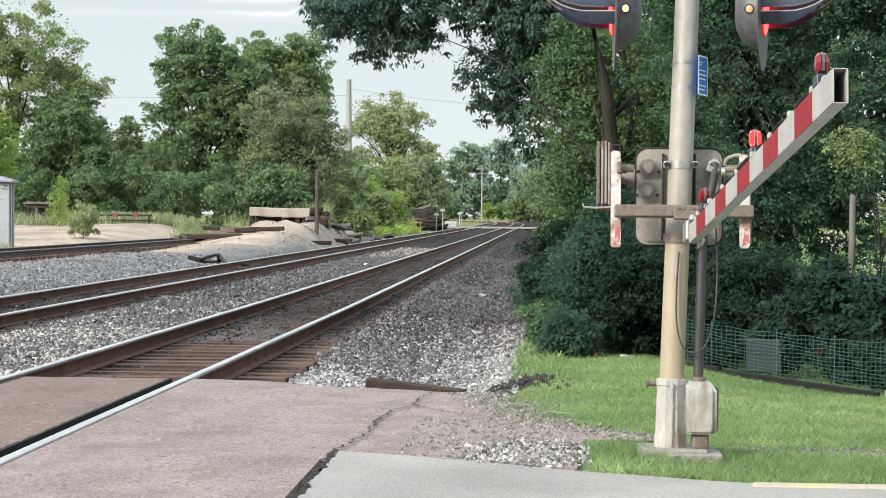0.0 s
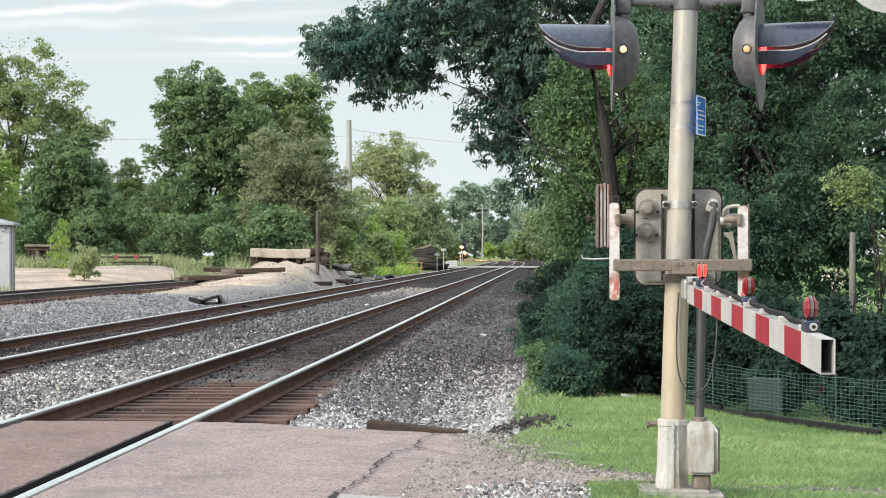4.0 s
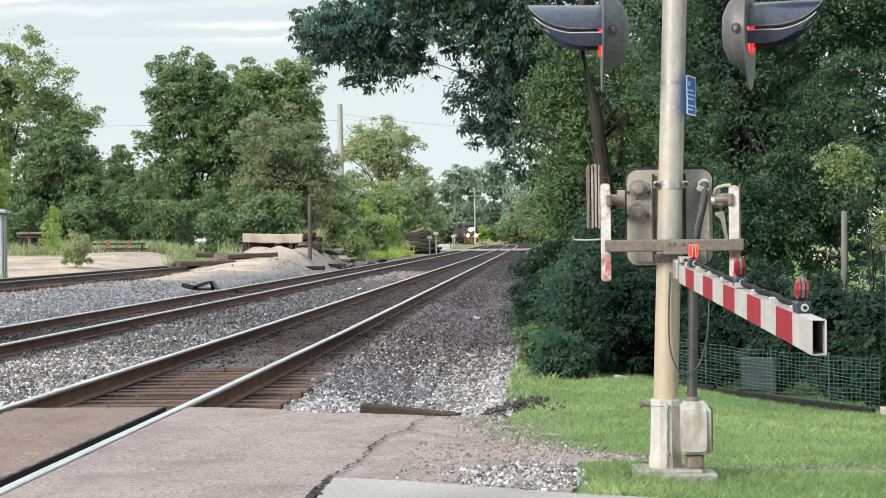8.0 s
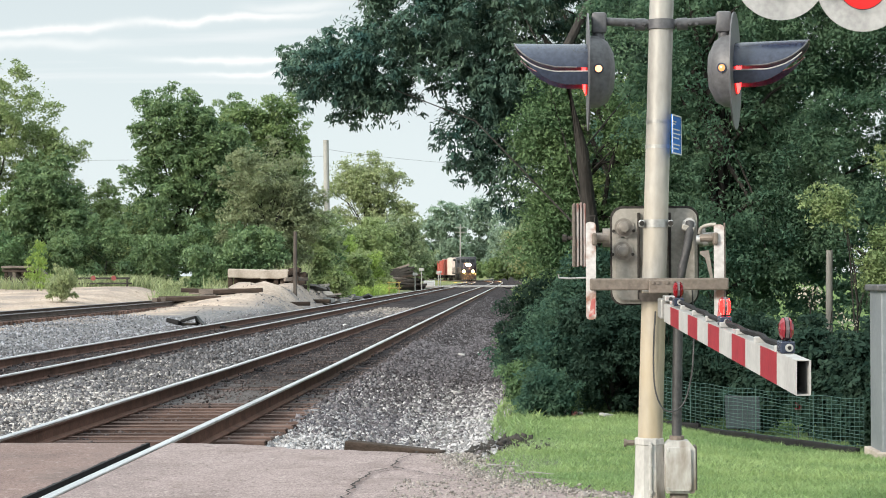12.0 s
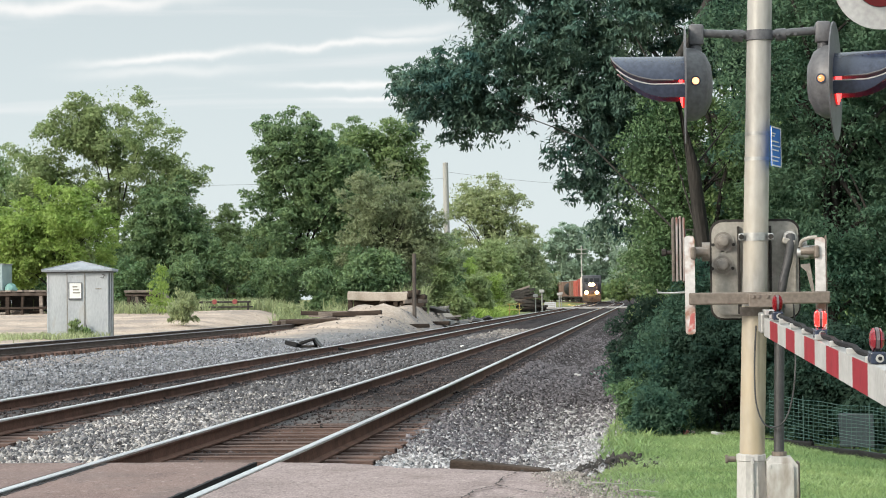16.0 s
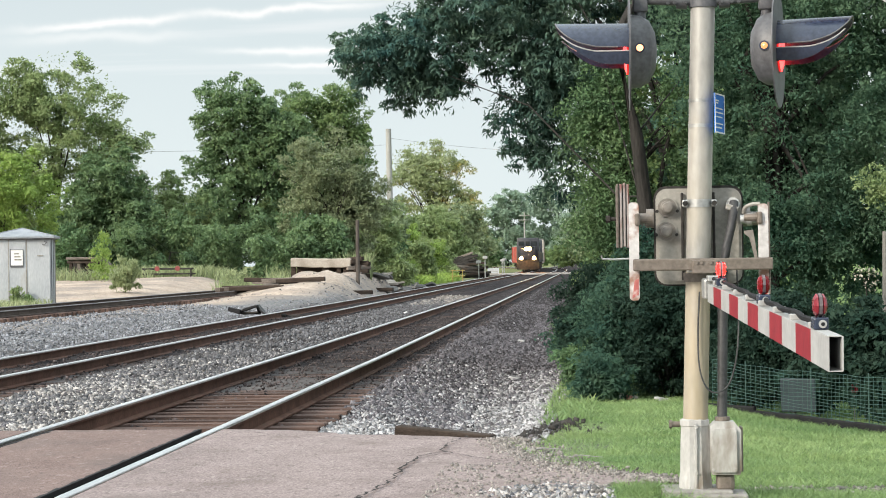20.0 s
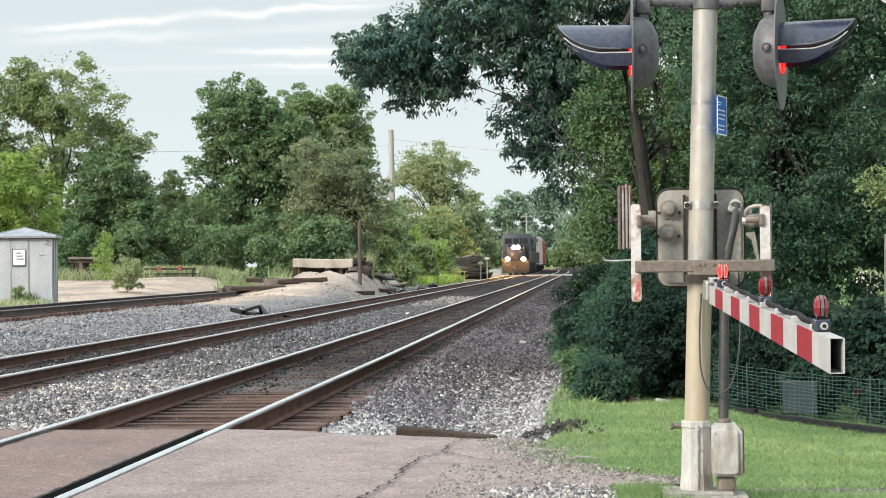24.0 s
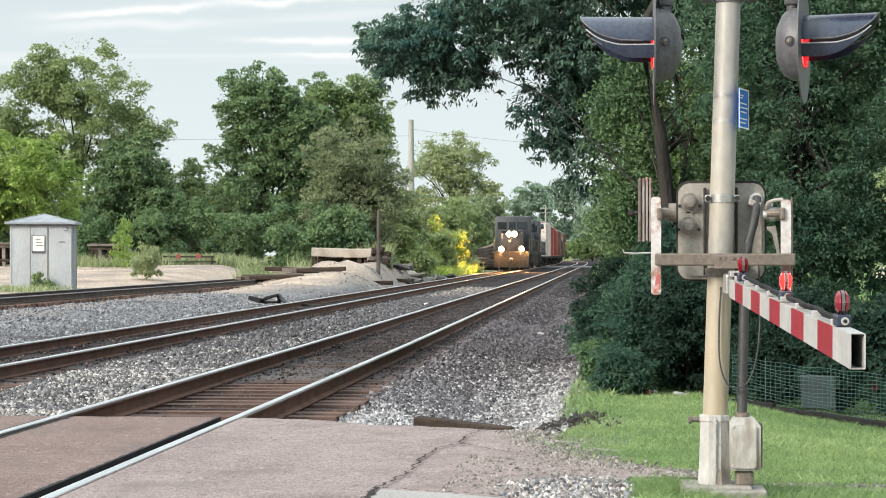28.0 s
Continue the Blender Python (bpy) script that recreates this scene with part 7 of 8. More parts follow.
# ---- lawn side ----
def build_fence():
    line = [Vector((1.30, 21.9)), Vector((1.75, 21.3)), Vector((2.15, 20.6)), Vector((2.55, 19.7)), Vector((2.95, 18.75))]
    f = thing("wire_fence", "low green welded wire garden fence", "fence")
    pts = []
    for a, b in zip(line[:-1], line[1:]):
        n = max(1, int((b - a).length / 0.075))
        pts += [a.lerp(b, k / n) for k in range(n)]
    pts.append(line[-1])
    base = [Vector((p.x, p.y, ground_z(p.x, p.y))) for p in pts]
    for k, h in enumerate([0.03 + 0.0355 * j for j in range(14)]):
        bm = fresh()
        hose(bm, [b + Vector((0, 0, h + 0.006 * math.sin(i * 0.7 + k))) for i, b in enumerate(base)], 0.0026, 4)
        part("line_wire", bm, M_GREENWIRE, f)
    for i, b in enumerate(base):
        bm = fresh()
        if i % 14 == 7:
            rod(bm, b + Vector((0, 0.01, -0.1)), b + Vector((0, 0.01, 0.53)), 0.006, seg=6)
            part("fence_post", bm, M_GREENWIRE, f)
        else:
            rod(bm, b, b + Vector((0.003, 0, 0.495)), 0.0022, seg=4)
            part("upright_wire", bm, M_GREENWIRE, f)
    for a, b in zip(line[:-1], line[1:]):
        m = (a + b) / 2
        d = b - a
        bm = fresh()
        box(bm, (0, 0, 0), (0.05, d.length, 0.08), bevel=0.012)
        tagged(part("lawn_edging", bm, M_RUBBER, at=pose(m.x - 0.06, m.y - 0.04, ground_z(m.x, m.y) + 0.03, 0, 0, math.degrees(math.atan2(-d.x, d.y)))), "dark low edging under the fence", "edging", "lawn edging")
    # grey panel and tub behind the fence
    bm = fresh()
    box(bm, (0, 0, 0), (0.36, 0.03, 0.34), bevel=0.01)
    tagged(part("panel", bm, M_SLATE, at=pose(2.12, 21.2, ground_z(2.1, 21.2) + 0.24, 8, 0, -20)), "small slate-blue panel leaning behind the fence", "panel")
    mark = thing("garden_marker", "small red marker on a thin stake", "marker", pose(2.64, 20.9, ground_z(2.64, 20.9)))
    bm = fresh()
    rod(bm, (0, 0, -0.05), (0, 0, 0.30), 0.006, seg=6)
    part("stake", bm, M_HOUSING, mark)
    bm = fresh()
    box(bm, (0, -0.008, 0.33), (0.06, 0.02, 0.08), bevel=0.006)
    part("reflector", bm, M_RED, mark, "red reflector")
    post = thing("grey_post", "weathered pale grey wooden post standing among the trees", "post", pose(3.22, 22.9, ground_z(3.2, 22.9)))
    bm = fresh()
    rod(bm, (0, 0, -0.2), (0.02, 0, 1.95), 0.044, 0.036, seg=10)
    part("pole", bm, M_GREYWOOD, post, smooth=True)
    # shrub beside the post; pale bits added for bright gaps among its leaves
    shrub = thing("speckled_shrub", "shrub with pale bits added for bright gaps in leaves", "shrub", pose(3.1, 22.45, ground_z(3.1, 22.45)))
    bm = fresh()
    for sx, sz in ((-0.14, 1.45), (0.10, 1.3), (0.27, 1.15)):
        hose(bm, [(0, 0.3, -0.1), (sx * 0.5, 0.2, sz * 0.5), (sx, 0, sz)], [0.016, 0.012, 0.006], 6)
    part("stem", bm, M_BARK, shrub)
    v, f = leaf_cloud([(-0.14, 0, 1.46), (-0.06, 0.05, 1.36), (0.27, 0, 1.14), (0.20, 0, 1.24)], [0.15, 0.11, 0.12, 0.08], 110, 0.036, 77)
    me = bpy.data.meshes.new("blossom")
    me.from_pydata(v.tolist(), [], f.tolist())
    me.materials.append(M_PALEBITS)
    bits = new("blossom", me)
    bits.parent = shrub
    # equipment cabinet
    c = thing("equipment_cabinet", "grey metal equipment cabinet standing on the lawn", "cabinet", pose(3.42, 18.2, ground_z(3.4, 18.2)))
    h = 1.22 - ground_z(3.4, 18.2)
    bm = fresh()
    box(bm, (0, 0, h / 2), (0.9, 0.6, h), bevel=0.012)
    body = part("body", bm, M_CABINET, c)
    bm = fresh()
    box(bm, (0, -0.305, h / 2 - 0.03), (0.80, 0.02, h - 0.2), bevel=0.006)
    part("door", bm, M_CABINET, body)
    bm = fresh()
    box(bm, (0, 0, h + 0.02), (0.98, 0.68, 0.055), bevel=0.012)
    part("lid", bm, M_HOUSING, c, "dark grey lid")
    bm = fresh()
    box(bm, (0, 0, 0.03), (1.0, 0.7, 0.08), bevel=0.01)
    part("plinth", bm, M_CONCRETE, c)


build_fence()


def build_litter():
    """Small pale scraps and stones lying about the line."""
    for x, y, long, turn in ((-0.25, 14.9, 0.30, 12), (0.02, 14.55, 0.26, -8)):
        bm = fresh()
        hose(bm, [(-long / 2, 0, 0.02), (-long * 0.1, 0.02, 0.035), (long / 2, -0.01, 0.025)], [0.005, 0.004, 0.002], 6)
        tagged(part("twig", bm, M_POLE, at=pose(x, y, ground_z(x, y) + 0.015, 0, 0, turn)), "pale dry twig lying in the grass", "twig", "twigs in the grass")
    for name, x, y, size, mat, label, category in (
            ("paper_scrap", 0.36, 22.75, (0.05, 0.012, 0.09), M_PAINT, "crumpled white paper scrap in the grass", "litter"),
            ("plastic_bag", 0.79, 22.6, (0.12, 0.10, 0.035), M_WHITE, "flattened white plastic bag under the shrubs", "litter"),
            ("clay_lump", 0.47, 22.8, (0.13, 0.09, 0.05), M_WORNRED, "reddish clay lump at the lawn's edge", "stone"),
            ("pale_slab", -1.53, 44.2, (0.14, 0.08, 0.05), M_WHITE, "pale flat stone lying on dark ballast", "stone"),
            ("pale_slab", -5.61, 61.8, (0.10, 0.08, 0.07), M_PAINT, "pale flat stone lying on dark ballast", "stone"),
            ("pale_slab", -1.10, 30.3, (0.10, 0.07, 0.05), M_WHITE, "pale flat stone lying on dark ballast", "stone")):
        bm = fresh()
        box(bm, (0, 0, 0), size, bevel=min(size) * 0.25)
        bmesh.ops.subdivide_edges(bm, edges=bm.edges[:], cuts=2, use_grid_fill=True)
        for v in bm.verts:
            v.co += noise.noise_vector(v.co * 16 + Vector((x, 0, 0))) * min(size) * 0.35
        tagged(part(name, bm, mat, at=pose(x, y, ground_z(x, y) + size[2] * 0.42, 4, 6, 20 * x + 15)), label, category)


build_litter()


# ---- loose cover: stones, grass, weeds ----
def stones(name, spots, size, mat, label, seed, rough=False):
    """Crushed stones, each a squashed and turned twenty-faced lump."""
    rng = np.random.default_rng(seed)
    n = len(spots)
    g = (1 + 5 ** 0.5) / 2
    base = np.array([(-1, g, 0), (1, g, 0), (-1, -g, 0), (1, -g, 0), (0, -1, g), (0, 1, g), (0, -1, -g), (0, 1, -g), (g, 0, -1), (g, 0, 1), (-g, 0, -1), (-g, 0, 1)]) / 1.9
    face = np.array([(0, 11, 5), (0, 5, 1), (0, 1, 7), (0, 7, 10), (0, 10, 11), (1, 5, 9), (5, 11, 4), (11, 10, 2), (10, 7, 6), (7, 1, 8),
                     (3, 9, 4), (3, 4, 2), (3, 2, 6), (3, 6, 8), (3, 8, 9), (4, 9, 5), (2, 4, 11), (6, 2, 10), (8, 6, 7), (9, 8, 1)])
    if rough:
        base = np.array([(1, 0, 0), (-1, 0, 0), (0, 1, 0), (0, -1, 0), (0, 0, 1), (0, 0, -1)]) * 1.05
        face = np.array([(0, 2, 4), (2, 1, 4), (1, 3, 4), (3, 0, 4), (2, 0, 5), (1, 2, 5), (3, 1, 5), (0, 3, 5)])
    corners = len(base)
    v = base[None] * (1 + 0.38 * rng.normal(size=(n, corners, 1)).clip(-1, 1))
    v = v * (rng.uniform(0.55, 1.25, size=(n, 1, 3)))
    q = rng.normal(size=(n, 4))
    q /= np.linalg.norm(q, axis=1)[:, None]
    w, x, y, z = q.T
    r = np.stack([1 - 2 * (y * y + z * z), 2 * (x * y - w * z), 2 * (x * z + w * y), 2 * (x * y + w * z), 1 - 2 * (x * x + z * z), 2 * (y * z - w * x),
                  2 * (x * z - w * y), 2 * (y * z + w * x), 1 - 2 * (x * x + y * y)], axis=1).reshape(n, 3, 3)
    s = size * (0.40 + 1.05 * rng.random(n) ** 2.2)
    v = np.einsum("nij,nkj->nki", r, v) * s[:, None, None] * 0.6
    v += spots[:, None, :] + np.array([0, 0, 0.12])[None, None] * s[:, None, None]
    f = face[None] + (np.arange(n) * corners)[:, None, None]
    return tagged(array_mesh(name, v.reshape(-1, 3), f.reshape(-1, 3), mat), label, "gravel", kind="stuff")


def scatter(count, u0, u1, y0, y1, seed, follow=True, power=1.0, lift=0.0):
    rng = np.random.default_rng(seed)
    y = y0 + (y1 - y0) * rng.random(count) ** power
    u = u0 + (u1 - u0) * rng.random(count)
    return np.array([(a + (drift(b) if follow else 0), b, ground_z(a + (drift(b) if follow else 0), b) + lift) for a, b in zip(u, y)])


def apron_edge(y):
    """Where the trodden apron beside the crossing ends and the lawn begins."""
    return np.interp(y, [12.55, 12.6, 12.87, 13.17, 13.48, 14.18, 14.97, 16.0, 16.2, 17.4, 17.6], [0.20, 0.50, 0.55, 0.36, 0.06, -0.25, -0.46, -0.62, -0.45, -0.45, -0.22])


def build_stones():
    stones("ballast_stones", scatter(8500, -2.55, -0.3, EDGE + 0.05, 21, 1, power=1.1), 0.042, M_STONE, "pale crushed stone ballast beside the track", 1, True)
    stones("ballast_stones", np.concatenate([scatter(7500, -2.55, -0.3, 19, 24, 71, power=1.3), scatter(3600, -2.5, -0.3, 23.5, 33, 72, power=1.7)]), 0.038, M_STONE, "pale crushed stone ballast further along the track", 71, True)
    stones("ballast_stones", np.concatenate([scatter(11000, -2.6, -1.3, 22, 48, 2, power=1.5), scatter(7000, -1.5, -0.25, 25, 60, 54, power=1.5), scatter(1800, -2.5, -1.3, 20.5, 25, 12), scatter(3000, -2.6, -1.0, 45, 80, 22), scatter(2000, -2.6, -1.0, 70, 140, 42)]), 0.044, M_STONE_DARK,
           "oil-darkened ballast beside the track", 2, True)
    stones("ballast_stones", np.concatenate([scatter(3200, -1.6, -0.25, 23.5, 30, 52, power=1.3)]), 0.042, M_STONE, "pale crushed stone at the ballast edge", 52, True)
    stones("ballast_stones", np.concatenate([scatter(9000, -6.85, -5.0, 17, 27, 63, power=1.2), scatter(4200, -6.85, -5.0, 25, 37, 64, power=1.6)]), 0.043, M_STONE_WARM, "pale ballast between the tracks by the crossing", 63, True)
    stones("ballast_stones", scatter(9000, -6.85, -5.0, 20.5, 36, 3), 0.050, M_STONE_MID, "dusty grey ballast between the two tracks", 3, True)
    stones("ballast_stones", scatter(9000, -6.9, -5.0, 33, 85, 13), 0.062, M_STONE_MID, "grey ballast between the two tracks further off", 13, True)
    stones("ballast_stones", np.concatenate([scatter(450, T1 - 1.25, T1 + 1.25, EDGE + 0.6, 21, 4, lift=0.03), scatter(11000, T1 - 1.28, T1 + 1.28, 20.5, 75, 14, power=1.5, lift=0.004)]), 0.034, M_STONE_BROWN,
           "brown dusty stones lying between the ties", 4, True)
    stones("ballast_stones", np.concatenate([scatter(14000, -14.8, -9.6, 32, 72, 5), scatter(1500, -11.4, -9.6, 66, 120, 15), scatter(4000, -14.8, -9.6, 32, 60, 16)]), 0.052, M_STONE_GREY, "grey gravel between track and siding", 5, True)
    stones("bank_rubble", np.concatenate([scatter(700, -14.8, -10.6, 76, 112, 25), scatter(500, -12.5, -10.4, 107, 130, 26)]), 0.050, M_GRIT,
           "sandy rubble and clods on the bank", 15, True)
    stones("ballast_stones", scatter(5000, T2 - 1.25, T2 + 1.25, 24, 62, 6, power=1.2, lift=0.004), 0.040, M_STONE_BROWN, "brown dusty stones lying between the ties", 6, True)
    stones("ballast_stones", np.concatenate([scatter(1500, -2.55, -0.3, EDGE + 0.2, 24, 91), scatter(1500, -6.85, -5.0, 18, 30, 92)]), 0.042, M_STONE_DARK, "dark stones mixed into the pale ballast", 91, True)
    stones("ballast_stones", np.concatenate([scatter(330, -2.5, -0.4, 25, 32, 93), scatter(50, -2.5, -0.9, 32, 60, 94), scatter(160, -6.8, -5.0, 28, 60, 95)]), 0.044, M_STONE, "pale stones mixed into the dark ballast", 93, True)
    stones("ballast_stones", scatter(1100, -6.5, -4.95, 74, 93, 98), 0.085, M_GRIT, "pale dusty stones spilled between the tracks", 98, True)
    stones("yard_rubble", np.concatenate([scatter(3200, -31, -17.2, 71, 106, 96, False), scatter(1200, -17.2, -14.6, 74, 96, 97, False)]), 0.040, M_CONCRETE, "small sandy stones strewn over the yard", 96, True)
    rng = np.random.default_rng(77)
    edge = []
    for k in range(4200):
        y = 12.75 + 3.3 * rng.random() ** 1.2
        x = apron_edge(y) + rng.normal() * 0.11
        edge.append((x, y, max(-0.008, ground_z(x, y))))
    for k in range(1500):
        x, y = rng.uniform(-0.9, 0.15), rng.uniform(11.75, 14.0)
        edge.append((x, y, max(-0.008, ground_z(x, y))))
    edge += [tuple(p) for p in scatter(3200, 0.2, 4.4, 12.42, 12.92, 9, False)]
    patch = []
    while len(patch) < 1900:
        x, y = rng.uniform(-0.75, 0.32), rng.uniform(11.15, 12.95)
        if ((x + 0.15) / 0.42) ** 2 + ((y - 12.0) / 0.78) ** 2 < 1.1 + 0.6 * bump_noise(x, y, 4.0) - 0.9 * rng.random():
            patch.append((x, y, max(-0.006, ground_z(x, y)) - 0.006))
    stones("loose_gravel", np.array(patch[:950]), 0.030, M_STONE_WARM, "patch of pale crushed stone spilled beside the road", 17, True)
    stones("loose_gravel", np.array(patch[950:]), 0.026, M_STONE_GREY, "dark stones in the patch beside the road", 18, True)
    stones("loose_gravel", np.array(edge), 0.019, M_GRIT, "loose gravel along the asphalt edge", 7, True)
    # clods of earth and broken asphalt by the timber
    clods = []
    for k in range(260):
        x, y = -0.36 + rng.normal() * 0.20, 18.2 + rng.normal() * 0.35
        clods.append((x, y, ground_z(x, y) + 0.015))
    stones("earth_clods", np.array(clods), 0.050, M_UNDER, "dark clods of broken asphalt and earth", 8, True)


def blades(name, spots, high, wide, mat, label, seed, category="grass", lean=0.5):
    rng = np.random.default_rng(seed)
    n = len(spots)
    h = high * (0.45 + 0.8 * rng.random(n))[:, None]
    a = rng.random(n) * 2 * math.pi
    side = np.stack([np.cos(a), np.sin(a), np.zeros(n)], axis=1) * wide * (0.6 + 0.8 * rng.random(n))[:, None]
    tilt = np.concatenate([rng.normal(size=(n, 2)) * lean, np.ones((n, 1))], axis=1)
    mid = spots + tilt * h * 0.55
    tip = spots + (tilt * np.array([1.9, 1.9, 1.0])) * h
    if high < 0.1:
        v = np.stack([spots - side, spots + side, tip], axis=1).reshape(-1, 3)
        return tagged(array_mesh(name, v, np.arange(n * 3).reshape(-1, 3), mat), label, category, kind="stuff")
    v = np.stack([spots - side, spots + side, mid + side * 0.8, mid - side * 0.8, tip], axis=1).reshape(-1, 3)
    i = np.arange(n)[:, None] * 5
    f = np.concatenate([i + np.array([[0, 1, 2]]), i + np.array([[0, 2, 3]]), i + np.array([[3, 2, 4]])], axis=0)
    return tagged(array_mesh(name, v, f, mat), label, category, kind="stuff")


def build_grass():
    rng = np.random.default_rng(5)
    lawn = scatter(105000, -0.75, 4.6, 11.75, 24.5, 31, False, power=1.25)
    bare = np.array([bump_noise(p[0], p[1], 1.3) for p in lawn])
    lawn = lawn[(bare > -0.62) & ~((lawn[:, 1] < 12.9) & (lawn[:, 1] > 12.48) & (bare < 0.42)) & (lawn[:, 0] > apron_edge(lawn[:, 1]) + 0.05 * bare)]
    blades("lawn_grass", lawn, 0.036, 0.004, M_GRASS, "short mown green lawn grass", 1)
    strip = scatter(17000, 0.22, 4.6, 10.95, 12.3, 32, False)
    blades("verge_grass", strip, 0.06, 0.004, M_GRASS, "ragged green verge grass along the road", 2)
    edge = np.concatenate([scatter(1500, -0.4, 0.25, 26, 75, 35, power=1.2), scatter(900, -0.42, 0.08, 18.8, 26, 36)])
    blades("ditch_weeds", edge, 0.10, 0.009, M_GRASS, "weeds along the ballast edge", 3)
    # weeds of the yard
    clumps = []
    for x0, x1, y0, y1, n in ((-27, -17, 106.5, 112, 3600), (-18.2, -15.2, 98, 108, 2600), (-16.0, -11.8, 107.2, 110, 900), (-28.5, -23.4, 100.6, 102.4, 700), (-33, -22.5, 104.2, 106, 420), (-25.5, -19, 106, 108, 420)):
        clumps.append(scatter(n, x0, x1, y0, y1, int(-x0 * 7), False))
    blades("yard_weeds", np.concatenate(clumps), 0.58, 0.026, M_WEED, "tall pale weeds round the sandy yard", 4, "weeds", 0.25)
    blades("shed_grass", np.concatenate([scatter(1500, -22.6, -18.0, 65.5, 68.4, 37, False), scatter(500, -27, -20, 64, 68, 38, False)]), 0.22, 0.012, M_WEED, "sparse grass at the foot of the shed", 6, "grass", 0.35)
    blades("tall_weeds", np.concatenate([scatter(800, -15.4, -11.6, 106.5, 107.6, 39, False), scatter(160, -16.9, -15.6, 105.5, 107.5, 40, False)]), 1.35, 0.030, M_WEED, "tall feathery weeds behind the loading ramp", 8, "weeds", 0.10)
    slope = scatter(8000, -15.5, -11.7, 122, 178, 34, False)
    blades("bank_grass", slope, 0.65, 0.05, M_GRASS_BRIGHT, "bright green long grass on the bank", 5, "grass", 0.3)


build_stones()
build_grass()


def build_weeds():
    for i, (x, y, h, r, n, m) in enumerate(((-20.14, 88.3, 1.65, 0.74, 6500, M_LEAF_PALE), (-23.75, 99, 2.6, 0.8, 2200, M_LEAF_BRIGHT), (-19.15, 68.1, 0.60, 0.30, 800, M_LEAF_LIGHT), (-18.75, 68.0, 0.34, 0.22, 300, M_LEAF), (-17.6, 101, 1.2, 0.8, 1500, M_WEED), (-11.7, 126, 1.8, 1.1, 3000, M_LEAF_BRIGHT))):
        tree("weed_bush", x, y, ground_z(x, y), [(0, 0, h * 0.55, r, r, h * 0.45), (0, 0, h * 0.22, r * 0.85, r * 0.85, h * 0.24)], 40, r * 0.3, n, 0.11 if y > 50 else 0.06, m, 0.02, "leafy roadside weed growing in gravel", "weed", seed=200 + i, droop=-1.2, wide=0.16, group="weed bushes", limbs=3)


build_weeds()


# ---- train ----
def track_point(x0, s):
    return Vector((x0 + drift(s), s, 0.0))


def wheelset(parent, y, r=0.5):
    bm = fresh()
    for side in (-1, 1):
        lathe(bm, [(0.06, -0.07), (r, -0.065), (r, 0.05), (r + 0.03, 0.055), (r + 0.03, 0.08), (0.06, 0.085)], seg=20, m=pose(side * 0.73, y, r, 0, 90 * -side, 0))
    rod(bm, (-0.7, y, r), (0.7, y, r), 0.08, seg=8)
    part("wheelset", bm, M_UNDER, parent, "black steel wheels on axle", smooth=True)


def truck(parent, y, axles, wheel=0.5, gap=1.75):
    bm = fresh()
    long = gap * (axles - 1) + 0.9
    for side in (-1, 1):
        box(bm, (side * 1.0, y, 0.62), (0.14, long, 0.34), bevel=0.04)
        for k in range(axles):
            yy = y + (k - (axles - 1) / 2) * gap
            box(bm, (side * 1.06, yy, 0.5), (0.18, 0.34, 0.36), bevel=0.05)
    box(bm, (0, y, 0.72), (2.0, 0.5, 0.24), bevel=0.03)
    tr = part("truck_frame", bm, M_UNDER, parent)
    for k in range(axles):
        wheelset(tr, y + (k - (axles - 1) / 2) * gap, wheel)


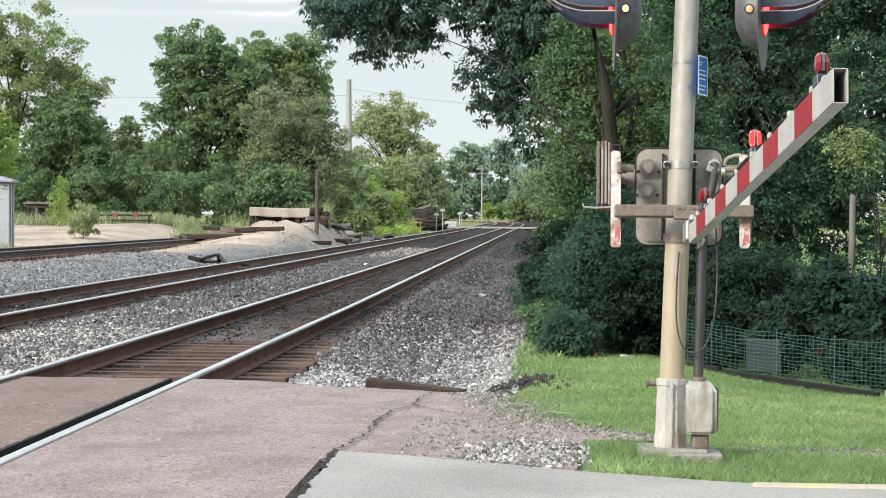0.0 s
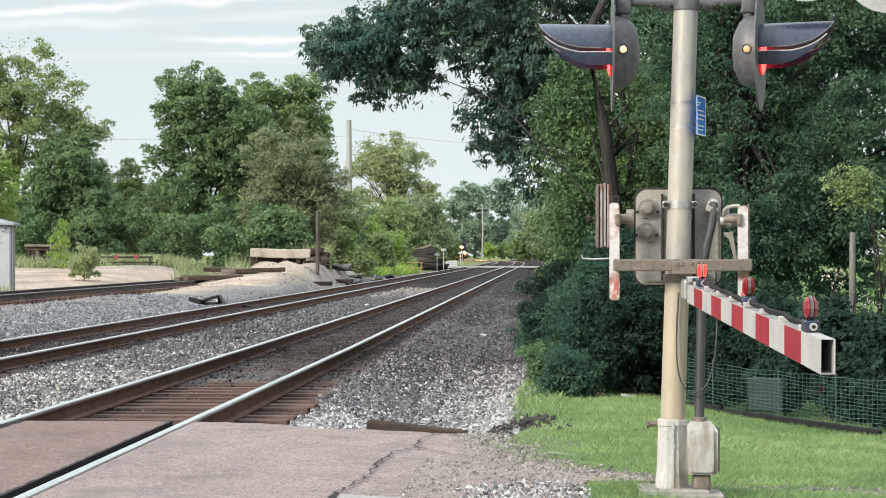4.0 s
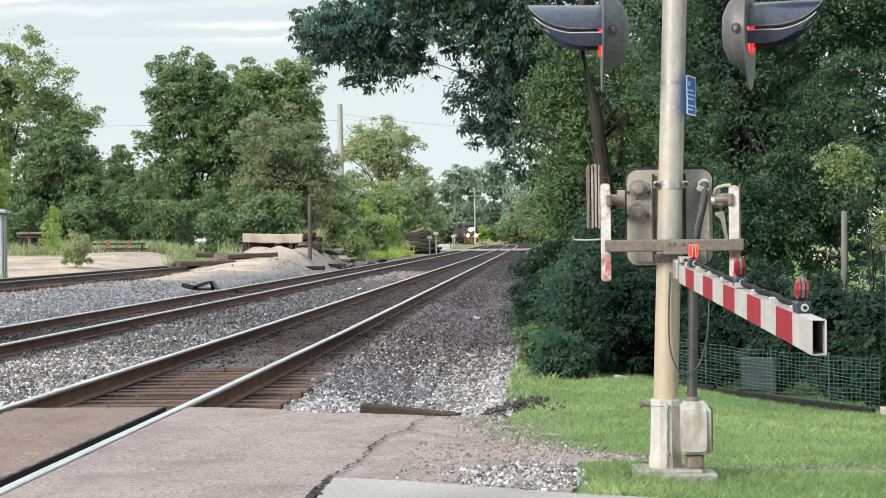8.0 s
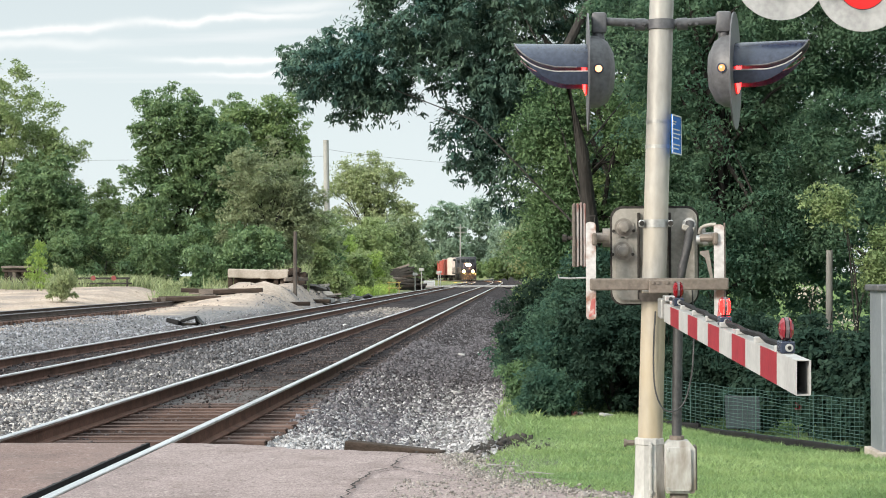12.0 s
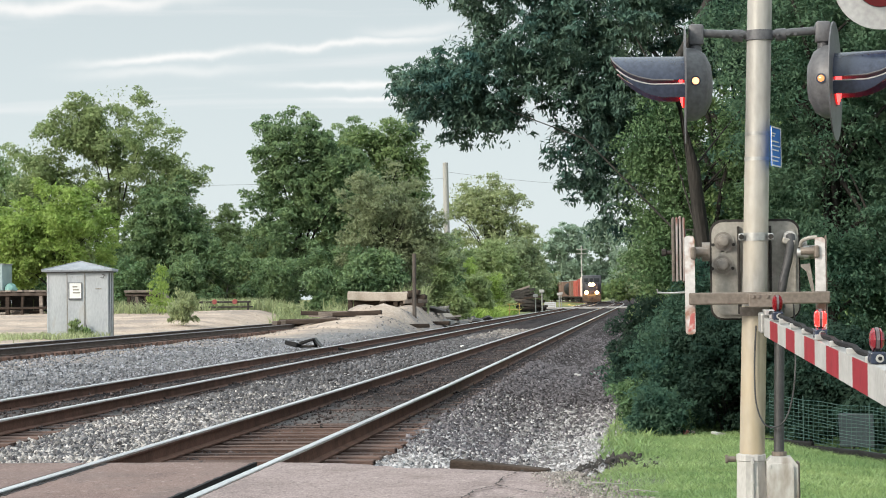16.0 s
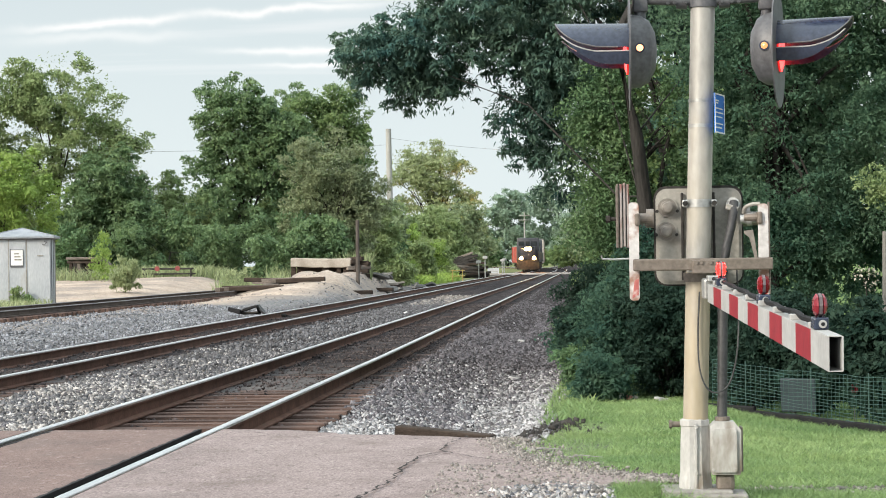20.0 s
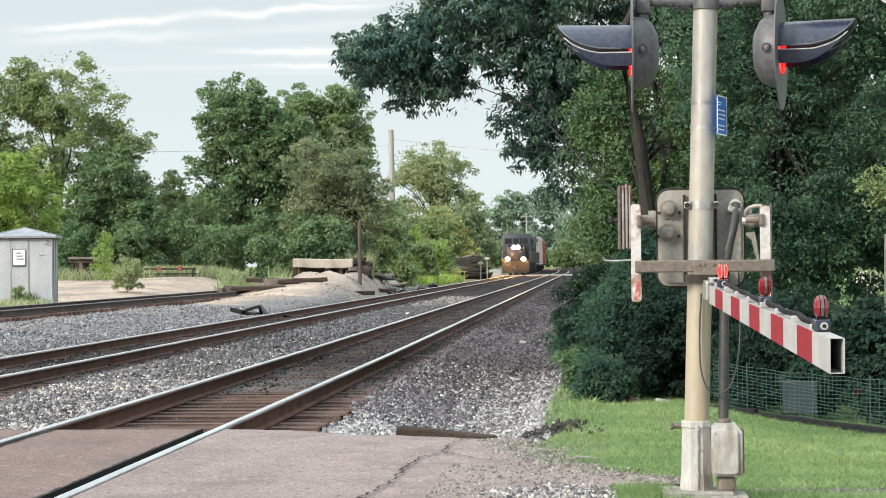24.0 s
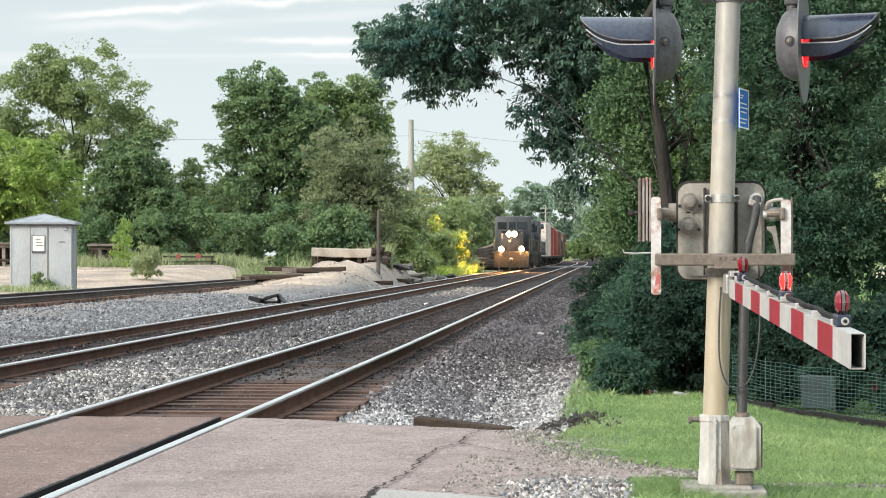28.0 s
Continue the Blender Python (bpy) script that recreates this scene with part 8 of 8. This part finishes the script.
def locomotive(lit):
    """Six-axle freight diesel, nose towards -y, middle at the origin."""
    lo = thing("locomotive", "dark freight locomotive with blazing headlights" if lit else "dark freight locomotive coupled behind the leader", "locomotive")
    L = 22.0
    f = -L / 2
    bm = fresh()
    box(bm, (0, 0, 1.42), (3.0, L - 1.2, 0.34), bevel=0.04)
    part("frame", bm, M_UNDER, lo)
    bm = fresh()
    prism(bm, [(-1.45, 0.25), (1.45, 0.25), (1.5, 1.6), (-1.5, 1.6)], f + 0.3, f + 0.55, Matrix.Rotation(radians(90), 4, "X") @ Matrix.Scale(-1, 4, (0, 0, 1)))
    bmesh.ops.recalc_face_normals(bm, faces=bm.faces)
    part("pilot", bm, M_UNDER, lo, "black pilot plate with snowplough")
    bm = fresh()
    box(bm, (0, f + 2.0, 2.45), (1.9, 1.9, 1.75), bevel=0.16)
    part("nose", bm, M_LOCO, lo, smooth=True)
    bm = fresh()
    box(bm, (0, f + 4.1, 3.05), (3.05, 2.5, 2.95), bevel=0.16)
    cab = part("cab", bm, M_LOCO, lo, "dark crew cab", smooth=True)
    for x, w in ((-0.95, 0.75), (-0.1, 0.55), (0.75, 0.85)):
        bm = fresh()
        box(bm, (x + 0.05, f + 2.84, 3.75), (w, 0.05, 0.6), bevel=0.02)
        part("windshield", bm, M_GLASS, cab)
    for side in (-1, 1):
        bm = fresh()
        box(bm, (side * 1.53, f + 4.2, 3.6), (0.04, 1.5, 0.7), bevel=0.015)
        part("side_window", bm, M_GLASS, cab)
    bm = fresh()
    box(bm, (0, 2.6, 2.95), (1.85, L - 7.2, 2.75), bevel=0.1)
    hood = part("hood", bm, M_LOCO, lo, "long dark engine hood", smooth=True)
    for y in np.arange(-4.0, 9.0, 1.3):
        for side in (-1, 1):
            bm = fresh()
            box(bm, (side * 0.93, float(y), 2.7), (0.03, 1.1, 1.7), bevel=0.012)
            part("hood_door", bm, M_LOCO, hood)
    bm = fresh()
    box(bm, (0, 8.3, 4.2), (2.7, 3.6, 0.5), bevel=0.12)
    part("radiator", bm, M_LOCO, hood)
    bm = fresh()
    box(bm, (0, 1.0, 4.42), (1.2, 1.6, 0.3), bevel=0.06)
    box(bm, (0, -2.0, 4.36), (1.0, 1.0, 0.2), bevel=0.05)
    part("exhaust_stack", bm, M_UNDER, hood)
    bm = fresh()
    box(bm, (0, 0.2, 0.95), (2.6, 5.2, 0.85), bevel=0.18)
    part("fuel_tank", bm, M_UNDER, lo, smooth=True)
    truck(lo, -6.9, 3)
    truck(lo, 6.9, 3)
    for side in (-1, 1):
        bm = fresh()
        ys = list(np.linspace(f + 0.6, L / 2 - 0.6, 15))
        for y in ys:
            rod(bm, (side * 1.46, float(y), 1.58), (side * 1.46, float(y), 2.62), 0.022, seg=5)
        rod(bm, (side * 1.46, ys[0], 2.62), (side * 1.46, ys[-1], 2.62), 0.022, seg=5)
        part("handrail", bm, M_BRACKET, lo)
        bm = fresh()
        for k in range(4):
            box(bm, (side * 1.3, f + 0.75, 0.35 + 0.32 * k), (0.45, 0.4, 0.04))
        part("steps", bm, M_UNDER, lo)
    bm = fresh()
    rod(bm, (0, f - 0.5, 0.85), (0, f + 0.5, 0.85), 0.11, seg=8)
    box(bm, (0, f - 0.45, 0.85), (0.26, 0.3, 0.32), bevel=0.05)
    part("coupler", bm, M_UNDER, lo)
    for side in (-1, 1):
        bm = fresh()
        box(bm, (side * 0.62, f + 1.03, 3.2), (0.5, 0.06, 0.2), bevel=0.02)
        part("number_board", bm, M_GLASS, lo)
    # twin headlight on the nose, ditch lights over the pilot
    for x, z, y, r in ((-0.22, 3.02, f + 0.98, 0.19), (0.22, 3.02, f + 0.98, 0.19), (-0.85, 1.78, f + 0.35, 0.18), (0.85, 1.78, f + 0.35, 0.18)):
        bm = fresh()
        lathe(bm, [(r + 0.05, 0.0), (r + 0.05, 0.12), (r + 0.01, 0.14)], seg=18, m=pose(x, y + 0.06, z, 90, 0, 0))
        hs = part("headlight_housing", bm, M_UNDER, lo)
        bm = fresh()
        lathe(bm, [(r, 0.0), (r, 0.02), (r * 0.6, 0.045)], seg=18, m=pose(x, y - 0.08, z, 90, 0, 0))
        part("headlight", bm, G_HEAD if lit else M_GLASS, hs, "dazzling warm headlight" if lit else "unlit headlight")
    return lo


def freight_car(mat, label, high, kind):
    car = thing("freight_car", label, "freight car", group="train cars")
    L = 16.5
    bm = fresh()
    box(bm, (0, 0, 1.0), (2.7, L, 0.25), bevel=0.03)
    part("underframe", bm, M_UNDER, car)
    bm = fresh()
    if kind == "tank":
        rod(bm, (0, -L / 2 + 0.8, 2.75), (0, L / 2 - 0.8, 2.75), 1.5, seg=26)
        rod(bm, (0, 0, 4.2), (0, 0, 4.6), 0.5, seg=14)
    else:
        box(bm, (0, 0, 1.1 + high / 2), (3.0, L - 0.5, high), bevel=0.05)
    body = part("body", bm, mat, car, smooth=(kind == "tank"))
    if kind == "box":
        for side in (-1, 1):
            for y in np.arange(-L / 2 + 0.6, L / 2 - 0.5, 0.95):
                if abs(y) > 1.5:
                    bm = fresh()
                    box(bm, (side * 1.52, float(y), 1.1 + high / 2), (0.06, 0.10, high - 0.2))
                    part("side_rib", bm, mat, body)
            bm = fresh()
            box(bm, (side * 1.53, 0, 1.1 + high / 2), (0.06, 2.8, high - 0.35), bevel=0.01)
            part("sliding_door", bm, mat, body)
        bm = fresh()
        box(bm, (0, 0, 1.1 + high + 0.05), (2.9, L - 0.3, 0.12), bevel=0.03)
        part("roof", bm, M_STEEL, body)
    for y in (-L / 2 + 2.2, L / 2 - 2.2):
        truck(car, y, 2, 0.42)
    return car


leader = locomotive(True)
second = locomotive(False)
cars = [freight_car(M_CARPALE, "pale pinkish boxcar in the train", 3.6, "box"), freight_car(M_CARRED, "faded red boxcar in the train", 3.4, "box"),
        freight_car(M_CARRED, "faded red boxcar in the train", 3.2, "box"), freight_car(M_CARBROWN, "brown covered hopper in the train", 3.3, "box"),
        freight_car(M_UNDER, "black tank car in the train", 3.0, "tank"), freight_car(M_CARBROWN, "brown boxcar in the train", 3.3, "box"),
        freight_car(M_CARRED, "faded red boxcar in the train", 3.3, "box")]


def nose_at(t):
    """Distance of the leading coupler along the line."""
    return 172.0 + 13.3 * (28.0 - t)


def motions():
    length = [23.0, 23.0] + [17.6] * len(cars)
    back = 0.0
    for ob, long in zip([leader, second] + cars, length):
        rows = []
        for t in range(0, 29):
            s = nose_at(t) + back + long / 2
            a, b = track_point(T2, s - 5), track_point(T2, s + 5)
            c, d = (a + b) / 2, b - a
            rows.append((float(t), pose(c.x, c.y, 0.0, 0, 0, math.degrees(math.atan2(-d.x, d.y)))))
        walk(ob, rows)
        back += long
    swing = [(0.0, -9.14), (0.5, -5.55), (1.0, -3.51), (1.5, -1.07), (2.0, 0.11), (2.5, 0.26), (3.0, -0.01), (3.5, -0.24), (4.5, 0.0), (28.0, 0.0)]
    walk(gate, [(t, pose(*PIVOT, a, 0, -0.04 * a)) for t, a in swing])
    # lenses and peepholes of the flashers turn half round together
    for ob, at in flashing:
        turned, rows, k = 0.0, [(0.0, 0.0)], -13
        while k < 12:
            for flip in (15.64 + 1.232 * k, 15.64 + 1.232 * k + 0.78):
                if 0.05 < flip < 27.8:
                    rows += [(flip - 0.05 + i / 30, turned + 60.0 * i) for i in range(4)]
                    turned += 180.0
            k += 1
        rows.append((28.0, turned))
        walk(ob, [(t, pose(*at, 0, 0, a)) for t, a in rows])
    # the two drums turn half round in turn, so that the lamps flash alternately
    for n, (drum, y, z) in enumerate(drums):
        turned = 180.0 * (1 - n)
        rows = [(0.0, turned)]
        flip = 17.43 - 28 * 0.616
        while flip < 27.95:
            if flip > 0.05:
                for i in range(4):
                    rows.append((flip - 0.05 + i / 30, turned + 60.0 * i))
                turned += 180.0
            flip += 0.616
        rows.append((28.0, turned))
        walk(drum, [(t, pose(0, y, z, 0, 0, a)) for t, a in rows])


motions()
